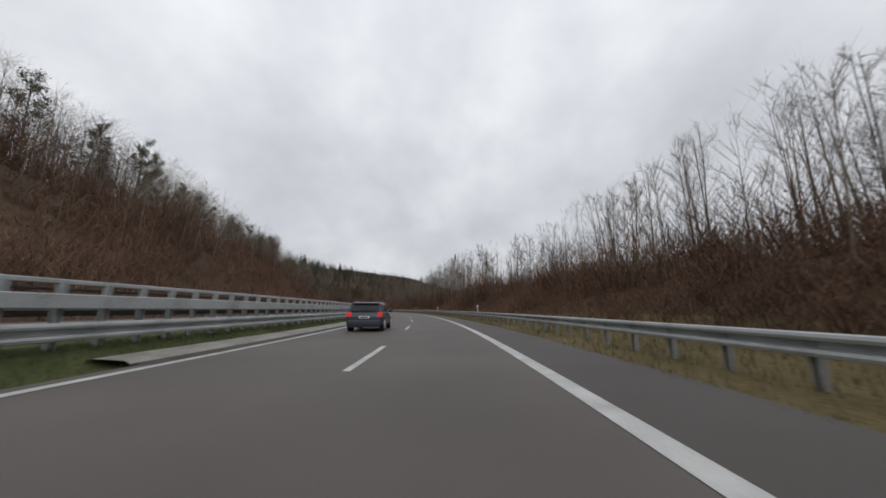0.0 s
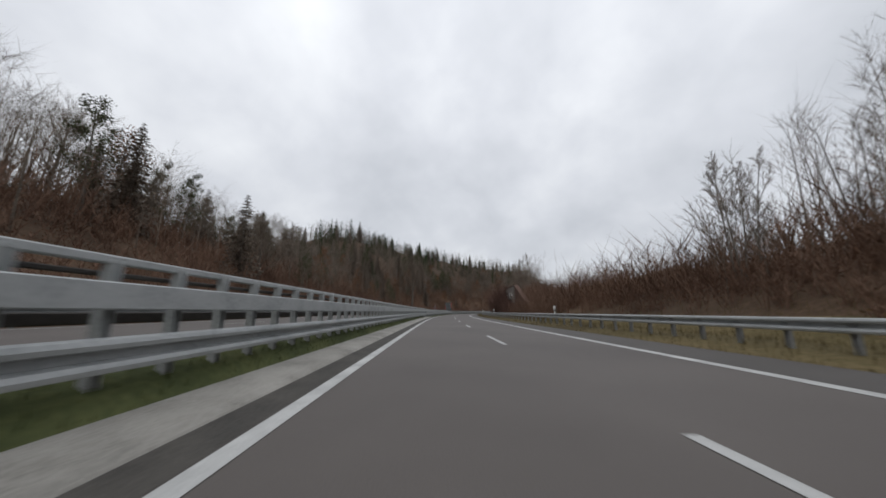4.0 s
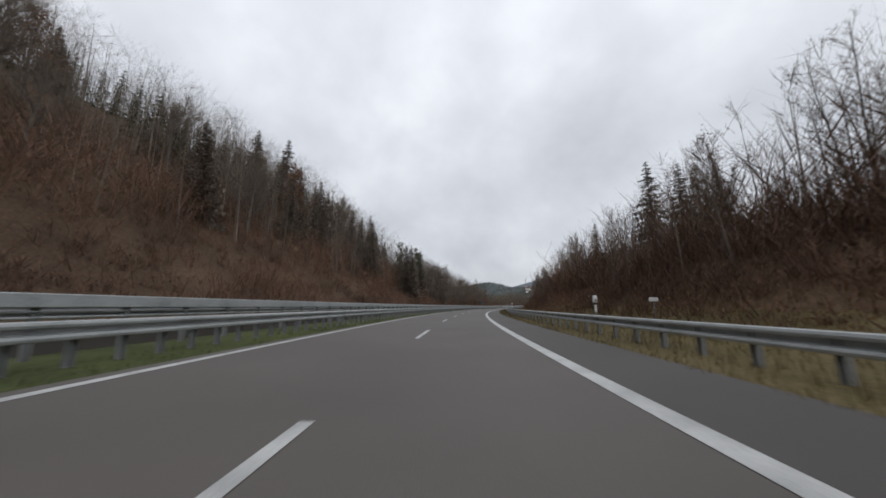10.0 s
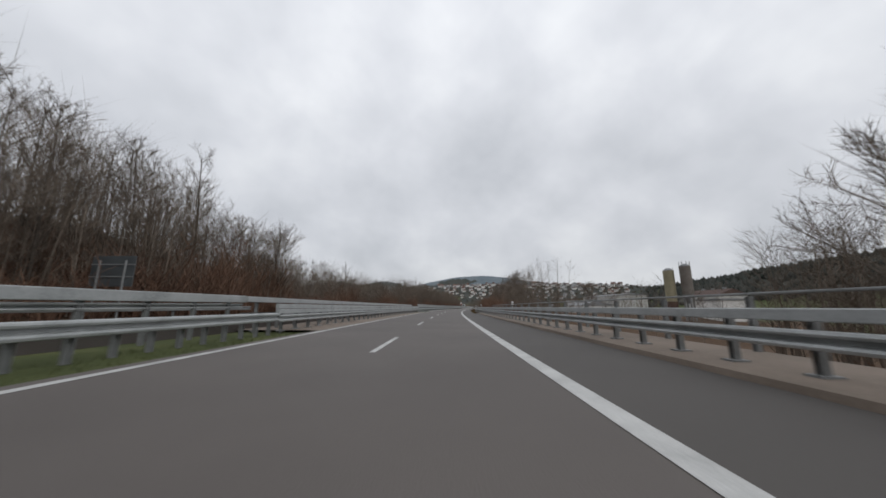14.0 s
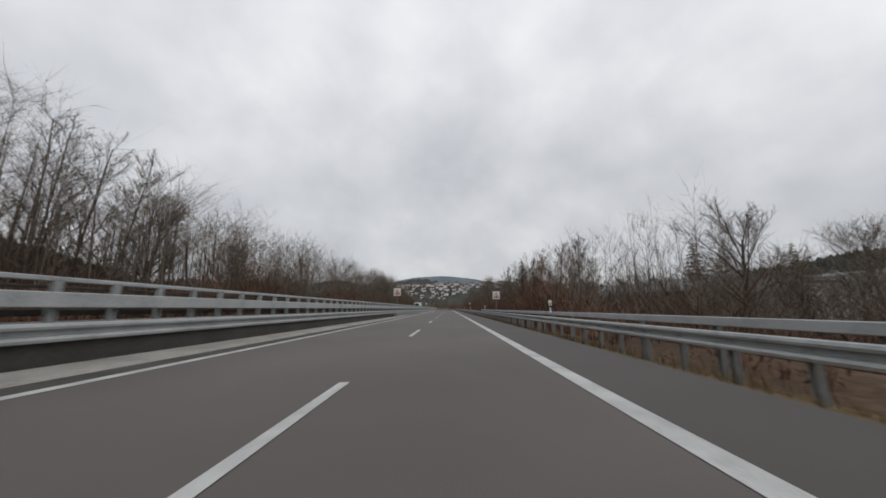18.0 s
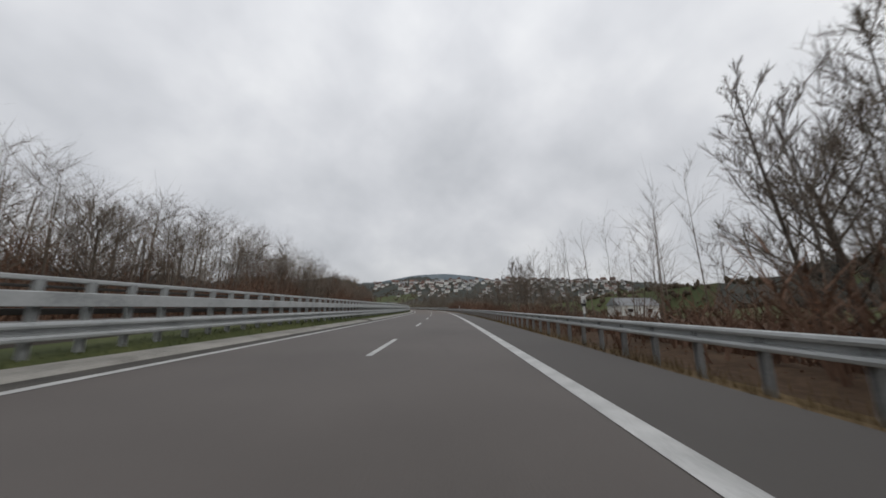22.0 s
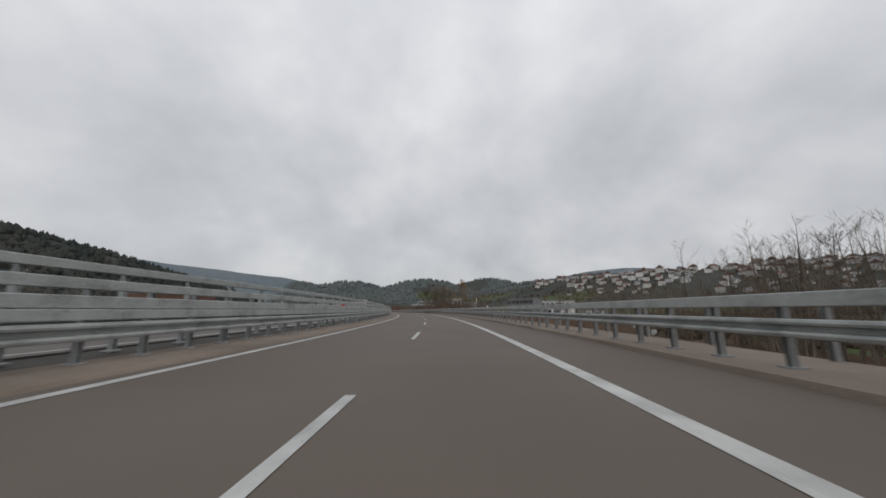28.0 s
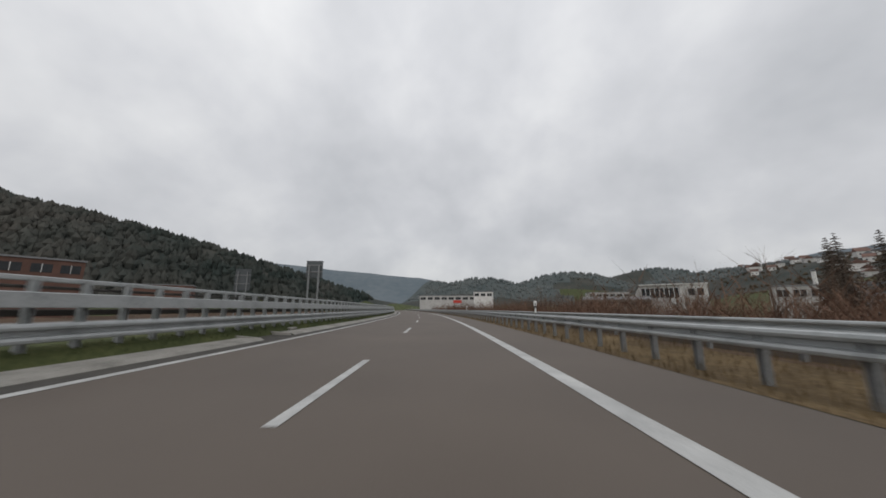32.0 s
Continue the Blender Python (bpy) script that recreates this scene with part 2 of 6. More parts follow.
def sweep(s0, s1, prof, step=2.0, closed=False, lift=None):
    """Verts and quads of a profile [(off, z)...] drawn along the road, raised by lift(s)."""
    n = max(2, int(math.ceil((s1 - s0) / step)) + 1)
    ss = np.linspace(s0, s1, n)
    up_ = 0 * ss if lift is None else lift(ss)
    V = np.concatenate([place(ss, o, z + up_) for o, z in prof])   # profile-major
    k = len(prof)
    F = []
    for j in range(k if closed else k - 1):
        a, b = j * n, ((j + 1) % k) * n
        i = np.arange(n - 1)
        F.append(np.stack([a + i, a + i + 1, b + i + 1, b + i], -1))
    F = np.concatenate(F).tolist()
    if closed:
        F.append([j * n for j in range(k)])
        F.append([j * n + n - 1 for j in range(k)][::-1])
    return V, F


def strip(name, s0, s1, prof, mat, step=2.0, closed=False, parent=None, label="", smooth=False, lift=None):
    V, F = sweep(s0, s1, prof, step, closed, lift)
    return obj(name, mesh(name, V, F, mat, smooth), parent, None, label)


def box(x0, x1, y0, y1, z0, z1, bevel=0.0):
    bm = bmesh.new()
    bmesh.ops.create_cube(bm, size=1)
    for v in bm.verts:
        v.co = Vector(((x0 + x1) / 2 + v.co.x * (x1 - x0), (y0 + y1) / 2 + v.co.y * (y1 - y0), (z0 + z1) / 2 + v.co.z * (z1 - z0)))
    if bevel:
        bmesh.ops.bevel(bm, geom=bm.edges[:], offset=bevel, segments=1, affect="EDGES")
    return bm


def bmesh_data(bm, name, mat):
    me = bpy.data.meshes.new(name)
    bm.to_mesh(me)
    bm.free()
    me.materials.append(mat)
    return me


# ---------------------------------------------------------------- terrain
def knots(s, table):
    a = np.array(table, float)
    return np.interp(s, a[:, 0], a[:, 1])


L_TOP = [(-20, 12), (110, 13), (160, 11), (215, 6), (250, 7), (300, 11), (390, 14), (440, 13), (480, 9), (530, 3), (560, 2.5), (960, 2.0), (985, -5), (1105, -5), (1130, -1), (1400, -1)]
L_RISE = [(-20, 0.32), (160, 0.34), (222, 0.24), (250, 0.28), (275, 0.5), (300, 0.72), (367, 0.7), (402, 0.68), (450, 0.7), (500, 0.85), (540, 0.66), (575, 0.35), (615, 0.0), (1400, 0.0)]
R_TOP = [(-20, 2.8), (160, 3.2), (175, 2.2), (256, 2.6), (268, 4.6), (298, 4.4), (312, 3.6), (380, 3.4), (480, 3.6), (515, 2.8), (532, 2.2), (548, -5), (580, -5), (600, -1.8), (930, -2.2), (980, -6), (1107, -6), (1125, -1.0), (1400, -1.2)]
R_RISE = [(-20, 0.12), (160, 0.2), (260, 0.2), (480, 0.15), (520, 0.0), (1400, 0.0)]


OPPOSITE = [(-20, 0.42), (196, 0.42), (212, 0.15), (258, 0.15), (270, 0.3), (580, 0.3), (600, 0.42), (955, 0.42), (975, 0.06), (1107, 0.06), (1122, 0.4), (1400, 0.4)]
MOUND = [(-20, 0.42), (196, 0.42), (204, 0.16), (228.5, 0.16), (231, 0.16), (258, 0.14), (264, 0.1), (540, 0.08), (546, 0.0), (590, 0.0), (600, 0.03), (714, 0.03), (822, 0.08), (834, 0.42), (968, 0.42), (975, 0.0), (1107, 0.0), (1113, 0.42), (1400, 0.42)]


def ground_z(s, off):
    """Height of the ground by the road."""
    s, off = np.broadcast_arrays(np.asarray(s, float), np.asarray(off, float))
    rt, rr = knots(s, R_TOP), knots(s, R_RISE)
    u = np.clip((off - 8.2) / 8.0, 0, 1)
    zr = -0.12 * np.clip(off - 5, 0, 1) + (rt + 0.12) * u * u * (3 - 2 * u) + rr * np.clip(off - 16, 0, 60)
    zr = zr - np.interp(s, [585, 600, 965, 975], [0, 1, 1, 0]) * np.interp(off, [5.15, 5.7, 6.6, 8.5, 9.5], [0, 0.28, 0.45, 0.4, 0])
    zr = zr + np.interp(s, [-20, 5, 44, 320, 345, 460, 495, 512, 520], [0.1, 0.1, 0.26, 0.26, 0.12, 0.12, 0.16, 0.1, 0]) * np.interp(off, [5.1, 5.8, 8, 9.5], [0, 1, 1, 0])
    lt, lr = knots(s, L_TOP), knots(s, L_RISE)
    w = np.clip((-off - 16.5) / 18.0, 0, 1)
    zl = -0.06 + (lt + 0.06) * (0.35 * w + 0.65 * w * w * (3 - 2 * w)) + lr * np.clip(-off - 34, 0, 46)
    zl = zl + (-9 - zl) * np.clip((-off - 92) / 50, 0, 1)
    z = np.where(off >= 0, zr, zl)
    z = z + np.where(off < -7.5, knots(s, OPPOSITE) * np.interp(off, [-24, -16.6], [0, 1]), 0)
    z = z + np.where(off < -4.0, knots(s, MOUND) * np.interp(off, [-7.4, -7.0, -6.6, -5.0, -4.8, -4.62, -4.4, -4.0], [0, 0.8, 0.9, 1, 0.75, 0.22, 0.05, 0]), 0)
    rough = np.clip((np.abs(off - (-4.0)) - 14) / 12, 0, 1)
    return z + rough * (0.5 * np.sin(s * 0.23 + off * 0.31) + 0.35 * np.sin(s * 0.071 - off * 0.17)) - 0.02


def sheet(name, s0, s1, offs, mat, ds=3.0):
    ss = np.arange(s0, s1 + 0.1, ds)
    offs = np.array(offs, float)
    S, O = np.meshgrid(ss, offs, indexing="ij")
    P = place(S.ravel(), O.ravel(), ground_z(S.ravel(), O.ravel()))
    n, k = S.shape
    i, j = np.meshgrid(np.arange(n - 1), np.arange(k - 1), indexing="ij")
    a = (i * k + j).ravel()
    F = np.stack([a, a + 1, a + k + 1, a + k], -1)
    return obj(name, mesh(name, P, F, mat, True))


BANK = [11, 11.7, 12.5, 13.3, 14, 15, 16, 18, 20, 23, 27, 32, 38, 46, 56, 70]
VERGE_L = "dry yellow-green verge grass beside the shoulder"
tagged(sheet("ground_verge", -20, 526, [4.9] + [5.0 + 0.5 * i for i in range(13)], DRYGRASS), kind="structure", label=VERGE_L, category="grass verge")
tagged(sheet("ground_verge", 526, 976, [4.9, 5.15, 5.4, 5.7, 6.1, 6.6, 7.0, 7.5], BROWNGRASS), kind="structure", label="withered brown grass strip beside the shoulder", category="grass verge")
tagged(sheet("ground_verge", 976, 1400, [5.0 + 0.5 * i for i in range(8)], BROWNGRASS), kind="structure", label="straw-coloured grass between carriageway and slip road", category="grass verge")
BANK_L = "leaf-strewn brown bank rising beside the road"
tagged(sheet("ground_bank", -20, 526, [11] + BANK[1:], LITTER), kind="structure", label=BANK_L, category="bank")
tagged(sheet("ground_bank", 526, 928, [7.5, 8, 8.5, 9, 10] + BANK, LITTER), kind="structure", label="dark brown undergrowth floor falling away from the road", category="bank")
tagged(sheet("ground_bank", 928, 976, [7.5, 8, 8.5, 9, 10] + BANK, GRASS), kind="structure", label="green meadow below the road", category="meadow")
tagged(sheet("ground_bank", 976, 1400, [8.5, 9, 10] + BANK, LITTER), kind="structure", label=BANK_L, category="bank")
tagged(sheet("ground_median", -20, 1400, [-7.0, -6.6, -6, -5.4, -5, -4.8, -4.62, -4.4, -4.0, -3.7], GRASS), kind="structure", label="green grass strip between the carriageways", category="median")
tagged(sheet("ground_slope", -20, 1400, [-142, -120, -104, -92, -83, -75, -68, -62, -57, -52, -44, -38, -34, -31, -28, -26, -24, -22, -20, -18.5, -17.5, -16.5, -15.3], LITTER), kind="structure", label="brown wooded hillside with leaf litter", category="hillside")

# ---------------------------------------------------------------- far landscape
def bump_at(X, Y, cx, cy, h, rx, ry, turn=0.0):
    c, s = math.cos(radians(turn)), math.sin(radians(turn))
    u, v = ((X - cx) * c + (Y - cy) * s) / rx, (-(X - cx) * s + (Y - cy) * c) / ry
    return h * np.exp(-(u * u + v * v))


TOWN_RIDGE = [(600, 2600, 110), (740, 2320, 128), (830, 1950, 116), (960, 1600, 104), (1060, 1440, 100), (1160, 1280, 86), (1350, 1000, 50), (1500, 600, 28)]
NEAR_RIDGE = [(400, 760, 3), (430, 650, 42), (440, 520, 60), (440, 400, 66), (420, 150, 66)]
LEFT_RIDGE = [(-57, 1301, 4), (-103, 1279, 32), (-130, 1267, 47), (-156, 1256, 63), (-195, 1239, 77), (-220, 1228, 87), (-255, 1211, 98), (-343, 1172, 121), (-510, 1098, 143), (-700, 1020, 150)]
BLUE_RIDGE = [(-2657, 2066, 458), (-2266, 2234, 390), (-1897, 2394, 334), (-1404, 2586, 282), (-626, 2859, 195), (-332, 2997, 150), (0, 3100, 110)]


def ridge_at(X, Y, line, width, far_side, far_width):
    """A ridge over a polyline of (x, y, height); far_side: +1 or -1, the side that falls off slowly."""
    z = 0 * X
    for (x0, y0, h0), (x1, y1, h1) in zip(line[:-1], line[1:]):
        L = math.hypot(x1 - x0, y1 - y0)
        ux, uy = (x1 - x0) / L, (y1 - y0) / L
        a = np.clip(((X - x0) * ux + (Y - y0) * uy) / L, 0, 1)
        d = np.hypot(X - x0 - a * L * ux, Y - y0 - a * L * uy)
        side = (X - x0) * uy - (Y - y0) * ux
        w = np.where(side * far_side > 0, far_width, width)
        z = np.maximum(z, (h0 + a * (h1 - h0)) * np.exp(-(d / w) ** 2))
    return z


def land_z(X, Y):
    X, Y = np.asarray(X, float), np.asarray(Y, float)
    z = -7 + 0 * X
    z = np.maximum(z, -7 + bump_at(X, Y, 1860, 3350, 340, 1150, 500, -33))          # wooded summit behind the town
    z = np.maximum(z, -7 + ridge_at(X, Y, TOWN_RIDGE, 340, -1, 500))             # the town's hillside
    z = np.maximum(z, -7 + ridge_at(X, Y, LEFT_RIDGE, 100, 1, 200))              # wooded hill beyond the valley
    z = np.maximum(z, -7 + ridge_at(X, Y, NEAR_RIDGE, 130, -1, 300))             # wooded hill beside the first bridge
    z = np.maximum(z, -7 + ridge_at(X, Y, BLUE_RIDGE, 300, -1, 400))       # long blue ridge
    z = np.maximum(z, -7 + bump_at(X, Y, -90, 2300, 126, 260, 240))             # low hills with fields
    z = np.maximum(z, -7 + bump_at(X, Y, 230, 2450, 150, 330, 240))
    z = np.maximum(z, -7 + bump_at(X, Y, 620, 2750, 185, 420, 240))
    z = z + 3 * np.sin(X * 0.013) * np.sin(Y * 0.017) * np.clip(z / 30, 0, 1)
    near = 1e9 + 0 * X
    for q in place(np.arange(-20, 1400, 25.0), 0)[:, :2]:
        near = np.minimum(near, np.hypot(X - q[0], Y - q[1]))
    w = np.clip((near - 105) / 90, 0, 1)
    return -9 + (z + 9) * w * w * (3 - 2 * w)


gx = np.unique(np.concatenate([np.arange(-3000, -1360, 60.0), np.arange(-1360, 700, 20.0), np.arange(700, 3001, 50.0)]))
gy = np.unique(np.concatenate([np.arange(-1500, 900, 60.0), np.arange(900, 2100, 20.0), np.arange(2100, 4501, 50.0)]))
GX, GY = np.meshgrid(gx, gy, indexing="ij")
GZ = land_z(GX, GY)
V = np.stack([GX.ravel(), GY.ravel(), GZ.ravel()], -1)
n, k = GX.shape
i, j = np.meshgrid(np.arange(n - 1), np.arange(k - 1), indexing="ij")
a = (i * k + j).ravel()
gm = mesh("ground", V, np.stack([a, a + k, a + k + 1, a + 1], -1), [FIELD, HILL, FARHAZE, MIDHILL], True)
cz = (GZ[:-1, :-1] + GZ[1:, 1:]).ravel() / 2
cxm, cym = (GX[:-1, :-1] + GX[1:, 1:]).ravel() / 2, (GY[:-1, :-1] + GY[1:, 1:]).ravel() / 2
steep = 40 * np.hypot(np.gradient(GZ, gx, axis=0), np.gradient(GZ, gy, axis=1))[:-1, :-1].ravel()
patch = np.sin(cxm * 0.011 + 1.3 * np.sin(cym * 0.006)) + np.sin(cym * 0.013 + cxm * 0.004)
patch[cxm < 120] = 1                                # all wooded west of the low hills
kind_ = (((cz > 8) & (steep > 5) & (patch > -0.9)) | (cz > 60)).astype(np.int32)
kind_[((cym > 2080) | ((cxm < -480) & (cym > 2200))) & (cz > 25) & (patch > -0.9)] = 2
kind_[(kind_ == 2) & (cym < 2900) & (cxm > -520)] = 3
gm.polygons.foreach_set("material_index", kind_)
tagged(obj("ground", gm), kind="structure", label="green valley floor and hills reaching the horizon", category="ground")



def land_on(X, Y):
    """Height of the built ground sheet."""
    X, Y = np.asarray(X, float), np.asarray(Y, float)
    i, j = np.clip(np.searchsorted(gx, X) - 1, 0, len(gx) - 2), np.clip(np.searchsorted(gy, Y) - 1, 0, len(gy) - 2)
    u, v = (X - gx[i]) / (gx[i + 1] - gx[i]), (Y - gy[j]) / (gy[j + 1] - gy[j])
    return GZ[i, j] * (1 - u) * (1 - v) + GZ[i + 1, j] * u * (1 - v) + GZ[i, j + 1] * (1 - u) * v + GZ[i + 1, j + 1] * u * v


# ---------------------------------------------------------------- carriageways
BRIDGES = [(526, 580), (975, 1107)]
cuts = [-20, 526, 580, 872, 975, 1107, 1400]
for a0, b0 in zip(cuts[:-1], cuts[1:]):
    br = (a0, b0) in BRIDGES
    tagged(strip("road", a0, b0, [(-3.75, 0), (0, 0.0), (3.2, 0)], ASPHALT_B if a0 >= 870 else ASPHALT), kind="structure", label="two-lane grey asphalt carriageway with worn surface", category="road")
    tagged(strip("road_shoulder", a0, b0, [(3.2, 0), (5.42 if br else 4.9, 0)], ASPHALT_B if a0 >= 870 else ASPHALT_R), kind="structure", label="darker asphalt hard shoulder", category="road")
opp = lambda s: np.interp(s, *np.array(OPPOSITE).T)
tagged(strip("road_opposite", -20, 1400, [(-15.4, -0.5), (-15.35, 0.0), (-7.0, 0.0), (-6.97, -0.5)], ASPHALT, lift=opp), kind="structure", label="oncoming asphalt carriageway beyond the median", category="road")


def marking(name, s0, s1, o, w, parent=None, step=2.0, lift=None):
    return strip(name, s0, s1, [(o - w / 2, 0.006), (o + w / 2, 0.006)], PAINT, step, parent=parent, lift=lift)


marks = tagged(new("lane_markings"), kind="structure", label="white painted lane dashes", category="road marking")
for n in range(-1, 140):
    marking("dash", n * 10.0, n * 10.0 + 3.33, 0.0, 0.13, marks, 1.2)
tagged(marking("edge_line", -20, 1400, 3.06, 0.25), kind="structure", label="broad white edge line by the shoulder", category="road marking")
tagged(marking("edge_line", -20, 1400, -3.36, 0.19), kind="structure", label="white edge line by the median", category="road marking")
for o in (-7.5, -14.3):
    tagged(marking("edge_line", -20, 1400, o, 0.15, lift=opp), kind="structure", label="white edge line of the oncoming carriageway", category="road marking")
for n in range(-1, 140):
    marking("dash", n * 10.0 + 4, n * 10.0 + 7.33, -10.9, 0.12, marks, 1.2, opp)

# broad concrete gutter along the median, broken by drain inlets
INLETS = [(-20, -20), (4, 10.6), (61, 62.5), (113.6, 115.3), (133, 136.2), (204, 600), (634, 635.4), (676, 677.4), (722, 723.4), (725.8, 727.2), (729.1, 730.4), (733.5, 735.2), (760.5, 762), (793.7, 795.2),
          (803.9, 805.2), (846, 847.3), (890, 891.4), (951, 952.2), (975, 1107), (1135, 1136.3), (1169.1, 1170.7), (1187, 1189), (1228, 1229.4), (1280, 1281.4), (1400, 1400)]
for (_, a0), (b0, b1) in zip(INLETS[:-1], INLETS[1:]):
    tagged(strip("gutter", a0, b0, [(-4.66, 0.0), (-4.64, 0.085), (-4.56, 0.1), (-3.98, 0.07), (-3.9, 0.03), (-3.87, 0.004)], CONCRETE, closed=False), kind="structure", label="broad pale concrete gutter along the median grass", category="gutter")
    tagged(strip("gutter_dirt", a0, b0, [(-3.87, 0.02), (-3.7, 0.008), (-3.47, 0.004)], GRIT_SHADE), kind="structure", label="dark grit along the gutter", category="gutter")
    if b1 - b0 < 5 and b1 > b0:
        inlet = tagged(new("drain_inlet"), kind="structure", label="dark recessed drain inlet between two gutter stones", category="drain")
        strip("floor", b0, b1, [(-5.5, 0.2), (-4.7, 0.03), (-3.9, 0.004), (-3.55, 0.004)], GRIT_SHADE, 0.4, parent=inlet)
        for s in (b0, b1):
            strip("cheek", s - 0.07, s + 0.07, [(-5.4, 0.0), (-5.4, 0.28), (-4.7, 0.14), (-4.0, 0.08), (-4.0, 0.0)], CONCRETE, 0.1, True, inlet)
for s in (231.4, 1190.6):
    o = part("drain_cover", box(-0.35, 0.35, -0.3, 0.3, 0.0, 0.09, 0.02), CONCRETE, None); o.matrix_basis = at(s, -4.95, 0.1)
    tagged(o, kind="structure", label="small concrete drain cover in the median grass", category="drain")

# joints of the bridge decks, sealed cracks and a short mark on the shoulder
for s in (526, 580, 975, 1106.5):
    tagged(strip("expansion_joint", s - 0.14, s + 0.14, [(-3.72, 0.008), (5.4, 0.008)], DARKSTEEL, 0.14), kind="structure", label="dark steel expansion joint across the bridge deck", category="bridge joint")
cr = random.Random(12)
for k in range(9):
    s, o, L = 20 + k * 135 + cr.uniform(-15, 15), cr.uniform(-2.6, 2.6), cr.uniform(1.2, 3.2)
    n = int(L / 0.5) + 2
    path = [(s + L * i / (n - 1), o + 0.12 * L * i / (n - 1) * (1 if k % 2 else -1) + cr.uniform(-0.015, 0.015)) for i in range(n)]
    V = [tuple(place(a, b + e, 0.005)) for a, b in path for e in (-0.004, 0.004)]
    tagged(obj("road_crack", mesh("road_crack", V, [[2 * i, 2 * i + 1, 2 * i + 3, 2 * i + 2] for i in range(n - 1)], GRIT_SHADE if k % 4 else CONCRETE)), kind="structure", label="thin sealed crack in the asphalt", category="road crack")
tagged(strip("shoulder_mark", 1144.9, 1145.25, [(3.95, 0.006), (4.32, 0.006)], PAINT, 0.2), kind="structure", label="short white mark on the shoulder", category="road marking")

# bridge kerbs
for a0, b0 in BRIDGES:
    tagged(strip("bridge_kerb_right", a0, b0, [(5.42, -0.02), (5.44, 0.09), (7.6, 0.1), (7.62, -1.2)], BRIDGECON), kind="structure", label="brown concrete bridge kerb and walkway", category="bridge kerb")
    if a0 > 900:
        tagged(strip("bridge_kerb_left", a0, b0, [(-5.35, -0.3), (-5.35, 0.06), (-3.8, 0.05), (-3.75, 0.0)], BRIDGECON), kind="structure", label="brown concrete strip under the median barriers", category="bridge kerb")

tagged(strip("bridge_kerb_left", 546, 590, [(-7.0, 0.03), (-3.66, 0.02), (-3.62, 0.0)], BRIDGECON), kind="structure", label="brown concrete strip under the median barriers", category="bridge kerb")
# flat dark strip stands in for the shade between the decks
tagged(strip("bridge_gap", 975, 1107, [(-7.0, 0.012), (-5.34, 0.012)], GRIT_SHADE), kind="structure", label="dark strip painted as the shade between the two bridge decks", category="bridge")

# ---------------------------------------------------------------- crash barriers
def w_profile(o, z0, z1, side, depth=0.085, t=0.012):
    """Corrugated rail with two waves and a narrow groove; side -1: its face looks to smaller offsets."""
    d, h = side * depth, z1 - z0
    zs = [z1 - f * h for f in (0, 0.05, 0.18, 0.31, 0.37, 0.62, 0.68, 0.81, 0.95, 1)]
    xs = [0.1 * d, 0.85 * d, d, 0.85 * d, -0.35 * d, -0.35 * d, 0.85 * d, d, 0.85 * d, 0.1 * d]
    front = [(o + x, z) for x, z in zip(xs, zs)]
    back = [(o + x - side * t, z) for x, z in zip(xs, zs)]
    return front + back[::-1]


def box_profile(o, z0, z1, w):
    b = 0.012
    return [(o - w / 2 + b, z0), (o + w / 2 - b, z0), (o + w / 2, z0 + b), (o + w / 2, z1 - b), (o + w / 2 - b, z1), (o - w / 2 + b, z1), (o - w / 2, z1 - b), (o - w / 2, z0 + b)]


def post_mesh(name, h, w=0.1, d=0.1, foot=False):
    bm = box(-d / 2, d / 2, -w / 2, -w / 2 + 0.012, -0.75, h)
    for args in ((-d / 2, d / 2, w / 2 - 0.012, w / 2, -0.75, h), (-0.006, 0.006, -w / 2, w / 2, -0.75, h)):
        b2 = box(*args)
        me = bpy.data.meshes.new("tmp"); b2.to_mesh(me); b2.free(); bm.from_mesh(me)
    if foot:
        b2 = box(-0.13, 0.13, -0.11, 0.11, -0.01, 0.02)
        me = bpy.data.meshes.new("tmp"); b2.to_mesh(me); b2.free(); bm.from_mesh(me)
    return bmesh_data(bm, name, ZINC if h > 1.3 else ZINC_OLD)


POSTS = {}


def barrier(s0, s1, label, rails, posts, length=36.0, lift=None):
    """rails: (name, profile, material); posts: (offset, height, spacing, ground z, foot plate); lift(s) raises all."""
    n = max(1, round((s1 - s0) / length))
    L = (s1 - s0) / n
    for i in range(n):
        a, b = s0 + i * L, s0 + (i + 1) * L
        root = tagged(new("crash_barrier"), label=label, category="crash barrier", group="crash barriers")
        for nm, prof, mat in rails:
            strip(nm, a, b, prof, mat, 2.0, True, root, lift=lift)
        for off, h, gap, z, foot in posts:
            key = (round(h, 2), foot)
            if key not in POSTS:
                POSTS[key] = post_mesh("post", h, foot=foot)
            m = max(1, round(L / gap))
            for k in range(m):
                s = a + (k + 0.5) * L / m
                obj("post", POSTS[key], root, at(s, off, z + (0 if lift is None else float(lift(s)))))


# right-hand side; its rail's height by station is fitted to the camera's view
R_RAIL = [(-20, 0.35), (5, 0.36), (44, 0.42), (80, 0.54), (120, 0.54), (180, 0.5), (235, 0.475), (272, 0.475), (309, 0.425), (346, 0.36), (385, 0.33), (460, 0.33), (498, 0.4), (525, 0.42), (592, 0.38), (647, 0.28),
          (683, 0.255), (730, 0.29), (755, 0.325), (830, 0.325), (862, 0.365), (930, 0.365), (1157, 0.37), (1400, 0.38)]
right_lift = lambda s: np.interp(s, *np.array(R_RAIL).T)
RAIL = lambda o, side: ("rail", w_profile(o, 0.0, 0.3, side), ZINC)
SINGLE = "galvanised corrugated steel crash barrier on steel posts"
